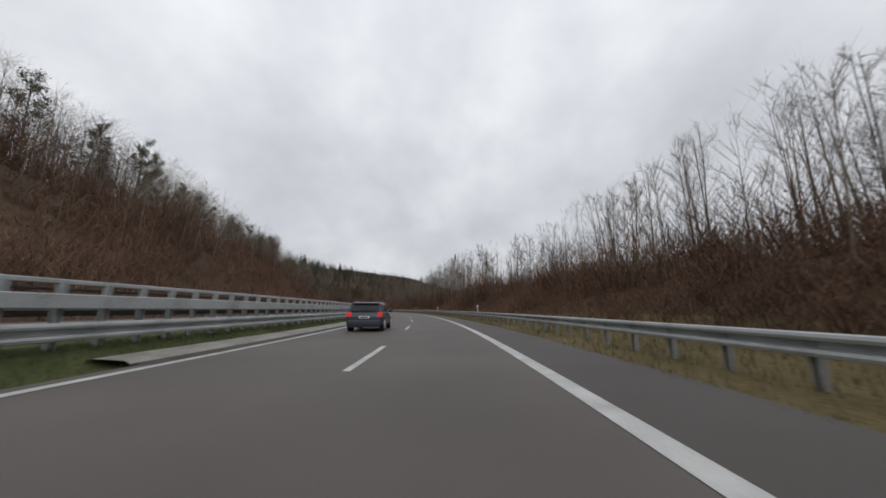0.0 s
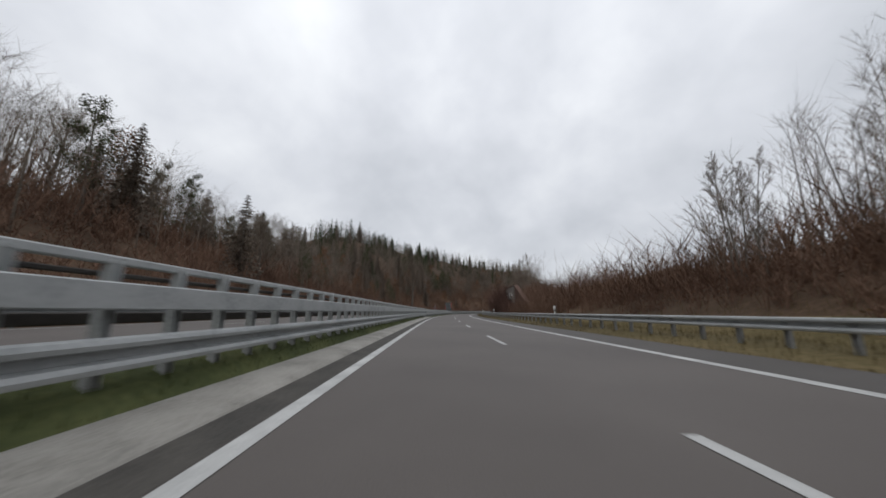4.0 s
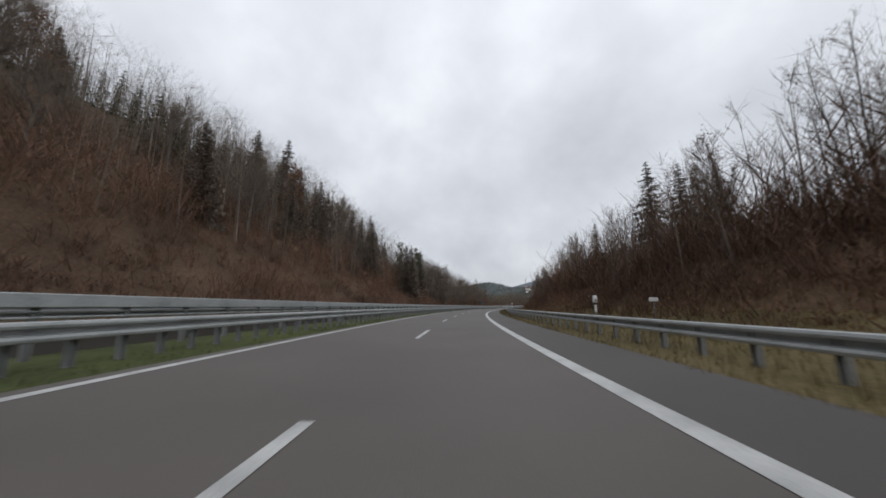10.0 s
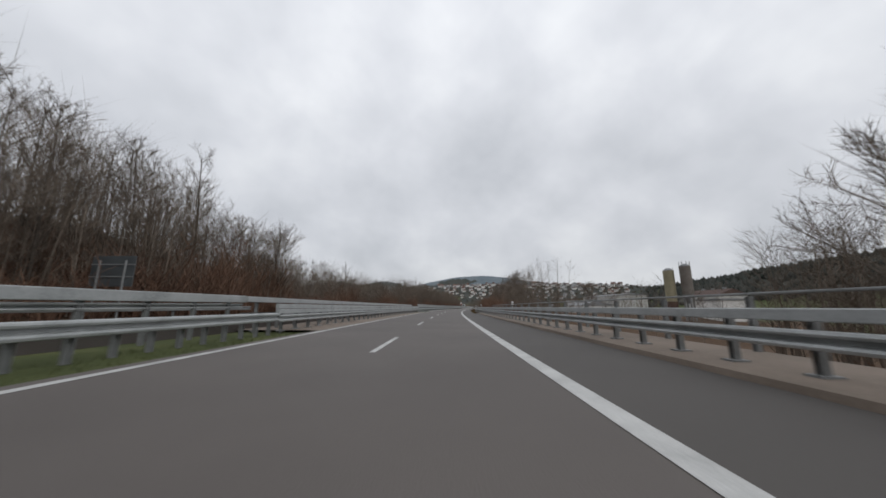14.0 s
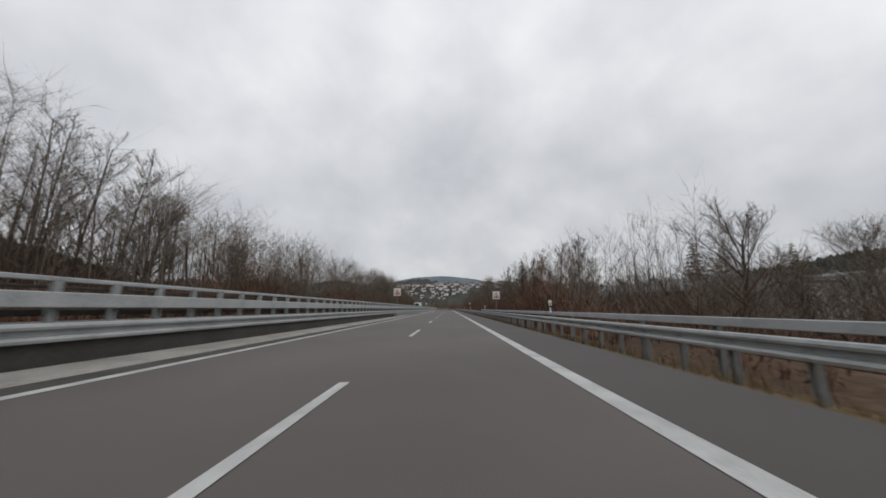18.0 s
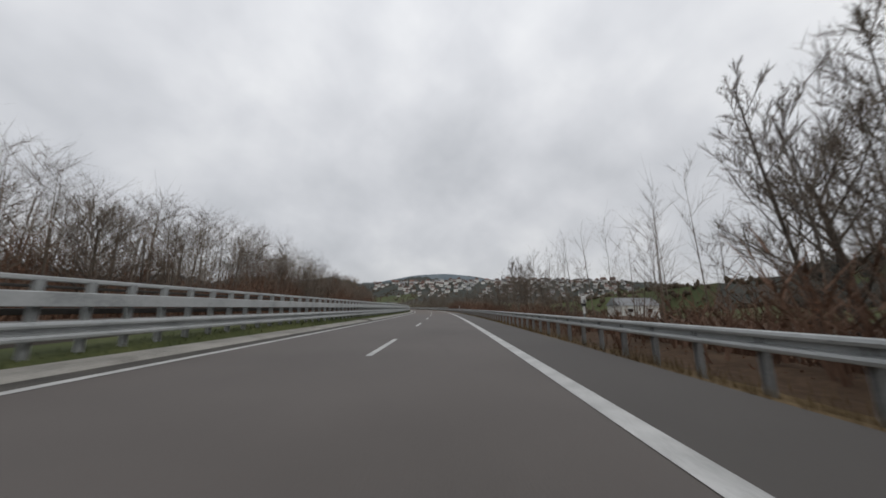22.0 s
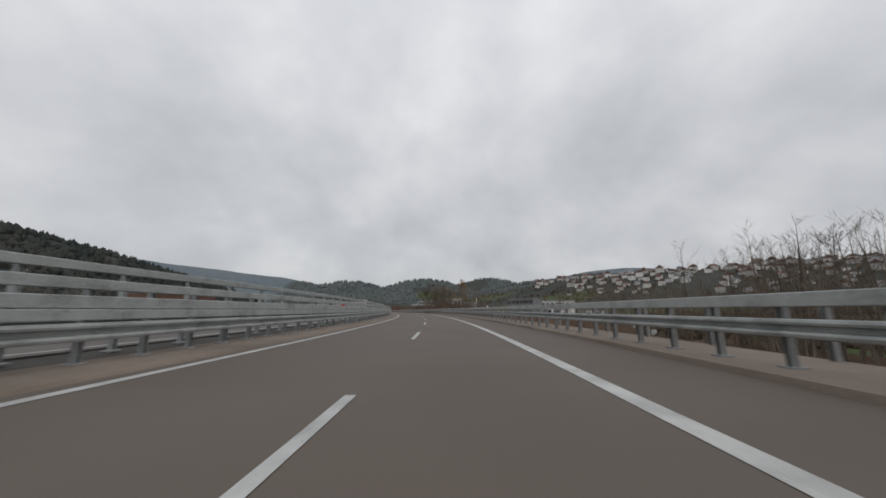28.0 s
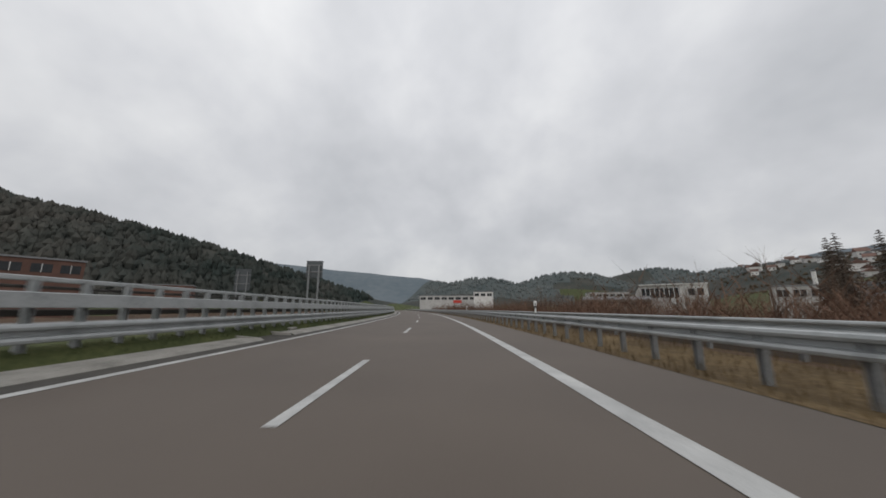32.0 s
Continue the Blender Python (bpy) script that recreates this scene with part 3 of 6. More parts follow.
for a0, b0 in ((-20, 512), (592, 640), (728, 912), (1157, 1265), (1265, 1400)):
    barrier(a0, b0, SINGLE, [RAIL(6.0, -1)], [(6.06, 0.28, 1.17 if a0 < 1200 else 2.34, 0, False)], lift=right_lift)
barrier(640, 728, "galvanised double crash barrier with box beam behind", [RAIL(5.98, -1), ("box_beam", box_profile(6.25, 0.37, 0.53, 0.1), ZINC)], [(6.05, 0.28, 1.17, 0, False), (6.32, 0.5, 2.34, 0, False)], lift=right_lift)
HIGH = "tall steel barrier with box beam above a corrugated rail"
for a0, b0, r0, r1, q0, q1, zf in ((512, 592, 0.42, 0.66, 0.76, 0.92, 0.1), (912, 975, 0.37, 0.65, 0.82, 1.0, -0.1), (975, 1107, 0.55, 0.81, 0.98, 1.18, 0.1), (1107, 1157, 0.4, 0.67, 0.86, 1.04, -0.1)):
    up_to = (lambda s: np.interp(s, [955, 975], [0, 0.17])) if b0 == 975 else (lambda s: np.interp(s, [1107, 1132], [0.14, 0])) if a0 == 1107 else None
    zm = ZINC_B if a0 > 900 else ZINC
    barrier(a0, b0, HIGH, [("rail", w_profile(5.98, r0, r1, -1), zm), ("box_beam", box_profile(6.02, q0, q1, 0.12), zm)], [(6.15, q1 - zf - 0.04, 1.17, zf, zf > 0)], lift=up_to)
for a0, b0, zt in ((526, 580, 1.16), (975, 1107, 1.0)):
    barrier(a0, b0, "slim steel pedestrian handrail on the bridge edge", [("handrail", box_profile(7.45, zt, zt + 0.05, 0.05), ZINC_OLD), ("lower_bar", box_profile(7.45, 0.42, 0.45, 0.03), ZINC_OLD)], [(7.5, zt - 0.12, 2.4, 0.1, False)])
# median
LOW = ("rail", w_profile(-4.75, 0.42, 0.72, 1), ZINC)
BEAM = ("box_beam", box_profile(-4.8, 0.95, 1.19, 0.12), ZINC)
TOPR = ("top_rail", box_profile(-4.95, 1.36, 1.44, 0.09), ZINC)
# inner and slim rails take a darker steel than the outer rails
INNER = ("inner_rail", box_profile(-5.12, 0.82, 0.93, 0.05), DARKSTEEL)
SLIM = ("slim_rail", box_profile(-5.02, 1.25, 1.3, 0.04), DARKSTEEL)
BACK = ("back_rail", w_profile(-6.15, 0.45, 0.72, -1), ZINC_OLD)
TALL = "three-level galvanised median barrier with box beam and top rail"
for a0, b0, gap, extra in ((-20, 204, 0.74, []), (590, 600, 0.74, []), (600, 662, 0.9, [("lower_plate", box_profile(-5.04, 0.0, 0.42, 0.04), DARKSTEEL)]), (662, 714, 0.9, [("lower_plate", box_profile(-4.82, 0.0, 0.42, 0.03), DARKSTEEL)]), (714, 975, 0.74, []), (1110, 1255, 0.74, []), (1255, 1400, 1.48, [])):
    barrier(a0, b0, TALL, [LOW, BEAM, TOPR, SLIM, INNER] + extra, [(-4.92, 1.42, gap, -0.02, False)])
barrier(258, 545, SINGLE, [LOW], [(-4.85, 0.7, 0.74, -0.02, False)])
barrier(258, 545, "oncoming side's steel barrier with box beam", [("box_beam", box_profile(-6.1, 0.91, 1.16, 0.12), ZINC), ("back_rail", w_profile(-6.2, 0.7, 0.87, 1), ZINC)], [(-6.15, 1.15, 1.5, -0.06, False)], lift=lambda s: np.interp(s, [515, 545], [0, 0.19]))
PAIR = [("rail", w_profile(-4.75, 0.44, 0.73, 1), ZINC), ("box_beam", box_profile(-4.78, 0.77, 0.94, 0.12), ZINC), ("box_beam", box_profile(-4.8, 0.955, 1.16, 0.12), ZINC)]
PAIR_B = [(a_, b_, ZINC_B) for a_, b_, _ in PAIR]
barrier(975, 1110, "five-level steel bridge median barrier", PAIR_B + [("upper_beam", box_profile(-4.95, 1.27, 1.45, 0.12), ZINC_B)], [(-5.06, 1.33, 1.17, 0.05, True)])
barrier(975, 1150, "oncoming side's bridge barrier with one high beam", [("top_beam", box_profile(-6.2, 1.7, 1.88, 0.12), ZINC_B), ("mid_beam", box_profile(-6.2, 1.0, 1.2, 0.1), ZINC_OLD), BACK], [(-6.3, 1.82, 1.8, 0.05, True)])
barrier(545, 590, "steel bridge median barrier with two stacked box beams", [("rail", w_profile(-4.75, 0.38, 0.65, 1), ZINC), ("box_beam", box_profile(-4.78, 0.69, 0.86, 0.12), ZINC), ("box_beam", box_profile(-4.8, 0.875, 1.05, 0.12), ZINC)], [(-4.93, 1.0, 1.17, 0.03, True)])
barrier(545, 590, "oncoming side's bridge barrier with one box beam", [("upper_beam", box_profile(-6.0, 1.12, 1.33, 0.12), ZINC), BACK], [(-6.1, 1.28, 1.6, 0.0, True)])
barrier(204, 258, "steel median barrier with two stacked box beams", PAIR, [(-4.93, 1.1, 1.2, 0.02, True)])
barrier(204, 258, "oncoming side's steel barrier with one box beam", [("upper_beam", box_profile(-6.0, 1.2, 1.38, 0.12), ZINC), BACK], [(-6.1, 1.32, 1.8, 0.0, True)])
for a0, b0 in ((715, 822),):
    barrier(a0, b0, "low extra guard rail under the median barrier", [("rail", w_profile(-4.72, 0.09, 0.38, 1), ZINC_B)], [(-4.95, 0.4, 2.4, -0.06, False)])
# slip road beside the verge at the end
ramp = lambda s: np.interp(s, [1120, 1143, 1183, 1400], [-0.95, -0.5, 0.02, 0.1])
tagged(strip("ramp_road", 1120, 1400, [(9.7, -0.9), (9.75, 0.0), (13.6, 0.0), (13.65, -0.9)], ASPHALT_B, lift=ramp), kind="structure", label="asphalt slip road beside the carriageway", category="road")
tagged(strip("edge_line", 1120, 1400, [(10.0, 0.006), (10.14, 0.006)], PAINT, lift=ramp), kind="structure", label="white edge line of the slip road", category="road marking")
barrier(1120, 1400, "steel crash barrier along the slip road", [("rail", w_profile(9.1, 0.42, 0.7, -1), ZINC)], [(9.2, 0.66, 2.4, 0, False)], lift=ramp)
# far side of the oncoming carriageway
barrier(-20, 560, "distant steel crash barrier of the oncoming carriageway", [("rail", w_profile(-15.6, 0.4, 0.7, 1), ZINC_OLD)], [(-15.7, 0.66, 4.8, -0.05, False)], 70, opp)
barrier(975, 1110, "distant steel bridge parapet of the oncoming carriageway", [("rail", w_profile(-15.6, 0.4, 0.7, 1), ZINC_OLD), ("box_beam", box_profile(-15.7, 0.95, 1.1, 0.1), ZINC_OLD)], [(-15.75, 1.05, 2.4, 0, False)], 60)


# ---------------------------------------------------------------- trees
def tube(V, F, p, q, r0, r1, k=3):
    """Tapered stick from p to q."""
    ax = q - p
    n = np.linalg.norm(ax)
    if n < 1e-6:
        return
    ax = ax / n
    u = np.cross(ax, (0.3, 0.9, 0.1)); u /= np.linalg.norm(u)
    w = np.cross(ax, u)
    b = len(V)
    ang = np.arange(k) * 2 * math.pi / k
    ring = np.cos(ang)[:, None] * u + np.sin(ang)[:, None] * w
    if r1 < 0.004:
        V.extend((p + ring * r0).tolist()); V.append(q.tolist())
        F.extend([b + j, b + (j + 1) % k, b + k] for j in range(k))
    else:
        V.extend((p + ring * r0).tolist()); V.extend((q + ring * r1).tolist())
        F.extend([b + j, b + (j + 1) % k, b + k + (j + 1) % k, b + k + j] for j in range(k))


def blade(V, F, p, q, r):
    """A slim pointed twig."""
    ax = q - p
    u = np.cross(ax, (0.3 + ax[1], 0.9 - ax[0], 0.1)); u *= r / (np.linalg.norm(u) + 1e-9)
    b = len(V)
    V.extend([(p - u).tolist(), (p + u).tolist(), q.tolist()])
    F.append([b, b + 1, b + 2])


def leaf(V, F, p, size, rg):
    b = len(V)
    u = rg.normal(size=3); u /= np.linalg.norm(u)
    w = np.cross(u, rg.normal(size=3)); w /= np.linalg.norm(w) + 1e-9
    V.extend([(p - u * size).tolist(), (p + w * size * 0.5).tolist(), (p + u * size).tolist(), (p - w * size * 0.5).tolist()])
    F.append([b, b + 1, b + 2, b + 3])


def bare_tree(seed, H, spread, trunk_r, first=0.3, limbs=16, upright=0.6, leaves=0, twigs=5, stems=1, leaf_size=0.035, kids_=7, sub=0.42, dome=False, limb_r=0.34):
    """Verts/faces of trunk and limbs, twigs, and leaves, of a leafless tree of height H: straight limbs that rise steeply and end in fine sprays."""
    rg = np.random.default_rng(seed)
    TV, TF, CV, CF, LV, LF = [], [], [], [], [], []
    fine = max(H / 11.0, 0.85)

    def grow(p, d, length, r, level):
        seg = (5, 4, 2, 1)[level]
        pts = [p]
        for s in range(seg):
            d = d + rg.normal(size=3) * (0.025, 0.075, 0.1, 0.1)[level] + np.array([0, 0, (0.0, 0.05, 0.06, 0.05)[level]])
            d = d / np.linalg.norm(d)
            pts.append(pts[-1] + d * length / seg)
        rr = np.linspace(r, r * 0.25, seg + 1)
        for s in range(seg):
            if level == 0:
                tube(TV, TF, pts[s], pts[s + 1], rr[s], rr[s + 1], 6)
            elif level == 1:
                tube(TV, TF, pts[s], pts[s + 1], rr[s], max(rr[s + 1], 0.006 * fine), 3)
            elif level == 2:
                blade(CV, CF, pts[s] - (pts[s + 1] - pts[s]) * 0.1, pts[s + 1] + (pts[s + 1] - pts[s]) * 0.5, (0.012, 0.009)[s] * fine)
            else:
                blade(CV, CF, pts[s], pts[s + 1], 0.0085 * fine)
                for _ in range(2):
                    q = pts[s] + (pts[s + 1] - pts[s]) * rg.uniform(0.2, 0.75)
                    blade(CV, CF, q, q + (d + rg.normal(size=3) * 0.4) * length * 0.62, 0.0068 * fine)
        if level >= 3:
            for _ in range(leaves):
                leaf(LV, LF, pts[-1] + rg.normal(size=3) * 0.18, leaf_size * (1 + rg.random()), rg)
            return
        kids = (limbs, kids_, twigs)[level]
        for c in range(kids):
            f = first + (0.99 - first) * (c + rg.random()) / kids if level == 0 else 0.18 + 0.82 * (c + rg.random()) / kids
            x = f * seg
            s = min(int(x), seg - 1)
            b = pts[s] + (pts[s + 1] - pts[s]) * (x - s)
            ang = rg.random() * 2 * math.pi if level else c * 2.4 + rg.random() * 0.7
            side = np.array([math.cos(ang), math.sin(ang), 0])
            if level == 0:
                g = (f - first) / (1 - first)
                tilt = radians(100 * (1 - upright)) * (1.15 - 0.5 * g) * rg.uniform(0.75, 1.2)
                nd = side * math.sin(tilt) + np.array([0, 0, math.cos(tilt)])
                ln = spread * ((0.8 + 0.4 * math.sin(math.pi * g)) * (1 - 0.3 * g) if dome else 1.25 - 0.85 * g) * (0.7 + 0.5 * rg.random())
            else:
                nd = d * 0.9 + side * 0.5 + rg.normal(size=3) * 0.22 + np.array([0, 0, 0.12])
                ln = length * (sub if level == 1 else 0.5) * (1.25 - 0.6 * f) * (0.7 + 0.6 * rg.random())
            grow(b, nd / np.linalg.norm(nd), ln, max(r * (0.5 if level else limb_r) * (1.1 - 0.55 * f), 0.008 * fine), level + 1)

    for k in range(stems):
        lean = rg.normal(size=3) * (0.09 if stems > 1 else 0.025)
        lean[2] = 1
        off = np.array([rg.normal() * 0.35, rg.normal() * 0.35, 0]) if stems > 1 else np.zeros(3)
        grow(off + np.array([0, 0, -0.4]), lean / np.linalg.norm(lean), H * (0.75 + 0.25 * rg.random()) if stems > 1 else H, trunk_r / math.sqrt(stems), 0)
    return (TV, TF), (CV, CF), (LV, LF)


def conifer(seed, H, W, coarse=1.0):
    """A spruce: whorls of drooping boughs, each a fan of narrow sprays with hanging twigs."""
    rg = np.random.default_rng(seed)
    TV, TF, CV, CF = [], [], [], []
    tube(TV, TF, np.array([0, 0, -0.4]), np.array([0, 0, H * 0.55]), H * 0.014, H * 0.008, 6)
    tube(TV, TF, np.array([0, 0, H * 0.55]), np.array([0, 0, H]), H * 0.008, 0.0, 5)
    z = H * 0.07

    def tri(a, b, c):
        k = len(CV)
        CV.extend((a.tolist(), b.tolist(), c.tolist()))
        CF.append([k, k + 1, k + 2])

    while z < H * 0.985:
        f = 1 - (z - H * 0.07) / (H * 0.93)
        L = W * (f ** 0.85) * (0.85 + 0.3 * rg.random()) + 0.12
        n = int(6 + 3 * f)
        a0 = rg.random() * 6.28
        for k in range(n):
            a = a0 + k * 6.283 / n + rg.normal() * 0.2
            l = L * (0.7 + 0.45 * rg.random())
            o = np.array([math.cos(a), math.sin(a), 0]); t = np.array([-math.sin(a), math.cos(a), 0])
            droop = -0.12 - 0.35 * f - 0.15 * rg.random()
            p0 = np.array([0, 0, z + rg.normal() * 0.08])
            spine = lambda u: p0 + o * l * u + np.array([0, 0, l * (droop * u + 0.22 * u * u * f)])
            for e in range(9 if coarse == 1 else 4):
                u = 0.07 + (0.1 if coarse == 1 else 0.22) * e + 0.03 * rg.normal()
                q = spine(max(u, 0.02))
                sgn = 1 if e % 2 else -1
                r = (l * (0.32 - 0.18 * u) * rg.uniform(0.7, 1.2) + 0.06) * (1 if coarse == 1 else 1.5)
                w = o * (0.05 * l + 0.045)
                tri(q - w, q + w, q + o * r * 0.75 + t * sgn * r * 0.7 - np.array([0, 0, r * rg.uniform(0.05, 0.4)]))
                if e % 2:                      # twigs that hang from the bough
                    tri(q - w * 1.3, q + w * 1.3, q + t * r * 0.2 * rg.normal() - np.array([0, 0, r * rg.uniform(0.5, 1.1)]))
        z += (H * 0.017 + 0.12 + 0.008 * H * f) * coarse
    return (TV, TF), (CV, CF)


def grove(name, s0, s1, o0, o1, n, h0, h1, seed, label):
    """Countless spruces far up a slope, joined."""
    rg = np.random.default_rng(seed)
    kinds = [conifer(seed + k, 10, 2.3, 2.2) for k in range(3)]
    V, F, tot = [], [], 0
    for k in range(n):
        s, o = rg.uniform(s0, s1), rg.uniform(o0, o1)
        base = place(s, o, float(ground_z(s, o)) - 0.3)
        a, z = rg.uniform(0, 6.283), rg.uniform(h0, h1) / 10
        turn = np.array([[math.cos(a), -math.sin(a), 0], [math.sin(a), math.cos(a), 0], [0, 0, 1]]) * z
        for v, f in kinds[k % 3]:
            V.append(np.array(v) @ turn.T + base)
            F.extend([tot + i for i in q] for q in f)
            tot += len(v)
    return tagged(obj(name, mesh(name, np.concatenate(V), F, NEEDLE)), kind="stuff", label=label, category="woodland")


def tree_kind(name, label, tv, cv, lv=None, bark=None, crown=None, leafm=None):
    root = tagged(new(name), label=label, category="tree", group=name)
    obj("trunk", mesh("trunk", tv[0], tv[1], bark or BARK), root)
    obj("crown", mesh("crown", cv[0], cv[1], crown or TWIG), root)
    if lv and lv[1]:
        obj("leaves", mesh("leaves", lv[0], lv[1], leafm or RUST), root)
    return root


def tree_variants(name, label, n, seed, maker, **kw):
    return [tree_kind(name, label, *maker(seed + i), **kw) for i in range(n)]


TALLT = tree_variants("bare_tree", "tall leafless broadleaf tree with grey-brown bark", 4, 11, lambda s: bare_tree(s, 11, 3.1, 0.095, 0.22, 17, 0.56, 0, 7))
BROADT = tree_variants("bare_tree", "broad leafless tree with spreading round crown", 3, 31, lambda s: bare_tree(s, 6.6, 3.2, 0.19, 0.25, 16, 0.56, 0, 8, kids_=10, sub=0.54, dome=True))
THINT = tree_variants("bare_tree", "slender leafless forest tree with thin trunk", 4, 51, lambda s: bare_tree(s, 12, 2.0, 0.06, 0.28, 24, 0.7, 0, 6))
MULTI = tree_variants("bare_tree", "many-stemmed leafless roadside tree", 3, 71, lambda s: bare_tree(s, 8, 1.9, 0.095, 0.2, 9, 0.66, 0, 6, 4))
CROWNT = tree_variants("bare_tree", "broad leafless tree with a dense round crown of fine twigs", 3, 41, lambda s: bare_tree(s, 6.4, 3.0, 0.17, 0.2, 18, 0.56, 0, 11, kids_=12, sub=0.58, dome=True))
LEAFY = tree_variants("bare_tree", "half-bare tree with a few withered brown leaves", 2, 91, lambda s: bare_tree(s, 7, 2.6, 0.13, 0.2, 12, 0.6, 1, 6))
BIRCHT = tree_variants("birch_tree", "slim birch with white bark and bare crown", 2, 111, lambda s: bare_tree(s, 11, 1.5, 0.07, 0.35, 14, 0.68, 0, 6), bark=BIRCH)
GOLDEN = tree_variants("birch_tree", "white-barked birch with sparse orange autumn leaves", 1, 121, lambda s: bare_tree(s, 10, 3.1, 0.1, 0.25, 22, 0.58, 5, 6, leaf_size=0.045), bark=BIRCH, leafm=ORANGE)
BROWNT = tree_variants("oak_tree", "oak that still holds its withered orange-brown leaves", 1, 141, lambda s: bare_tree(s, 7, 2.4, 0.16, 0.2, 13, 0.55, 3, 5), leafm=ORANGE)
SPRUCE = tree_variants("spruce_tree", "dark green spruce with drooping branches", 3, 131, lambda s: conifer(s, 13, 3.3))
EVERG = tree_variants("evergreen_tree", "dark olive tree with loose evergreen foliage", 2, 151, lambda s: bare_tree(s, 9, 2.3, 0.12, 0.15, 14, 0.55, 5, 5, leaf_size=0.06), leafm=OLIVE)
RUSTT = tree_variants("oak_tree", "young oak with withered rust-brown leaves", 2, 161, lambda s: bare_tree(s, 7, 2.3, 0.11, 0.15, 13, 0.55, 3, 5, leaf_size=0.055), leafm=RUST)
OAKT = tree_variants("oak_tree", "large old oak with a wide round bare crown", 1, 171, lambda s: bare_tree(s, 8.2, 4.0, 0.26, 0.36, 19, 0.48, 0, 9, kids_=12, sub=0.55, dome=True))
FANT = tree_variants("bare_tree", "slender fan-shaped bare tree with fine upright twigs", 1, 191, lambda s: bare_tree(s, 11, 2.1, 0.055, 0.3, 8, 0.74, 0, 4, 2, kids_=5))
TRUNKT = tree_variants("bare_tree", "tall leafless tree with a stout dark trunk and high forked limbs", 3, 231, lambda s: bare_tree(s, 8.6, 3.3, 0.17, 0.36, 13, 0.64, 0, 7, kids_=9, sub=0.46, dome=True, limb_r=0.55))
VASET = tree_variants("bare_tree", "wide leafless tree whose stems fan out from a low fork", 2, 211, lambda s: bare_tree(s, 5.2, 5.0, 0.17, 0.1, 16, 0.6, 0, 9, kids_=13, sub=0.4, dome=True, limb_r=0.5))
TWINT = tree_variants("bare_tree", "slender twin-stemmed tree with a few last leaves", 1, 181, lambda s: bare_tree(s, 12, 1.9, 0.09, 0.35, 14, 0.62, 1, 6, 2, 0.05))
USED = set()
rnd = random.Random(4)


def tall(k):
    return max(v.co.z for c in k.children for v in c.data.vertices)


SIZE = {k.name: tall(k) for group in (TALLT, BROADT, CROWNT, THINT, MULTI, LEAFY, BIRCHT, SPRUCE, GOLDEN, BROWNT, EVERG, RUSTT, OAKT, TWINT, FANT, VASET, TRUNKT) for k in group}


def tree(kinds, s, off, height, z=None):
    """A tree of that height on the ground at station s."""
    k = kinds[rnd.randrange(len(kinds))]
    zz = float(ground_z(s, off)) - 0.1 if z is None else z
    m = at(s, off, zz, rnd.uniform(0, 360), height / SIZE[k.name])
    if k.name not in USED:
        USED.add(k.name)
        k.matrix_basis = m
        return k
    c = copy_thing(k, Matrix.Identity(4))
    c.matrix_basis = m
    return c


# height of the tree tops over the road, by station: left as seen 34 m off, then 20 m off; right as seen 14 m off
L_HIGH = [(-20, 24), (160, 24), (225, 18), (250, 19), (268, 22), (300, 27), (340, 25), (380, 28), (420, 31), (450, 33), (480, 29), (505, 27), (530, 24), (548, 22), (560, 22), (567, 18), (575, 10), (583, 11), (600, 14), (636, 12.5), (645, 15), (655, 17), (700, 20),
          (715, 16), (740, 18), (770, 19), (790, 21), (810, 21), (840, 16), (875, 17), (890, 15.5), (905, 13.2), (930, 13.2), (942, 16), (960, 16), (990, 13)]
R_HIGH = [(-20, 10.3), (50, 10.5), (60, 9), (90, 13), (112, 14.3), (130, 11.5), (165, 11), (240, 15), (258, 16), (285, 18), (298, 14.5), (305, 10.5), (330, 10.0), (345, 9.5), (372, 12), (395, 10.8), (480, 10.5), (500, 9.4), (525, 8.7),
          (600, 8.5), (655, 10.3), (680, 9), (700, 8.5), (735, 10.5), (760, 8.3), (795, 10), (806, 12), (832, 10.2), (872, 9.3), (890, 7.6), (915, 7.4), (930, 7)]


def top_at(s, o):
    """How high trees reach at an offset, so that nearer rows stay under the skyline."""
    return float(np.interp(s, *np.array(L_HIGH).T)) * -o / 34 if o < 0 else float(np.interp(s, *np.array(R_HIGH).T)) * o / 14


def wood(s0, s1, o0, o1, mix, n, size=(0.72, 1.0), least=3.0):
    """n trees scattered over a stretch; mix: [(kinds, weight)...]."""
    tot = sum(w for _, w in mix)
    for i in range(n):
        s = s0 + (s1 - s0) * (i + rnd.random()) / n
        o = rnd.uniform(o0, o1)
        x = rnd.random() * tot
        for kinds, w in mix:
            x -= w
            if x <= 0:
                break
        tree(kinds, s, o, max(least, (top_at(s, o) - float(ground_z(s, o))) * rnd.uniform(*size)))


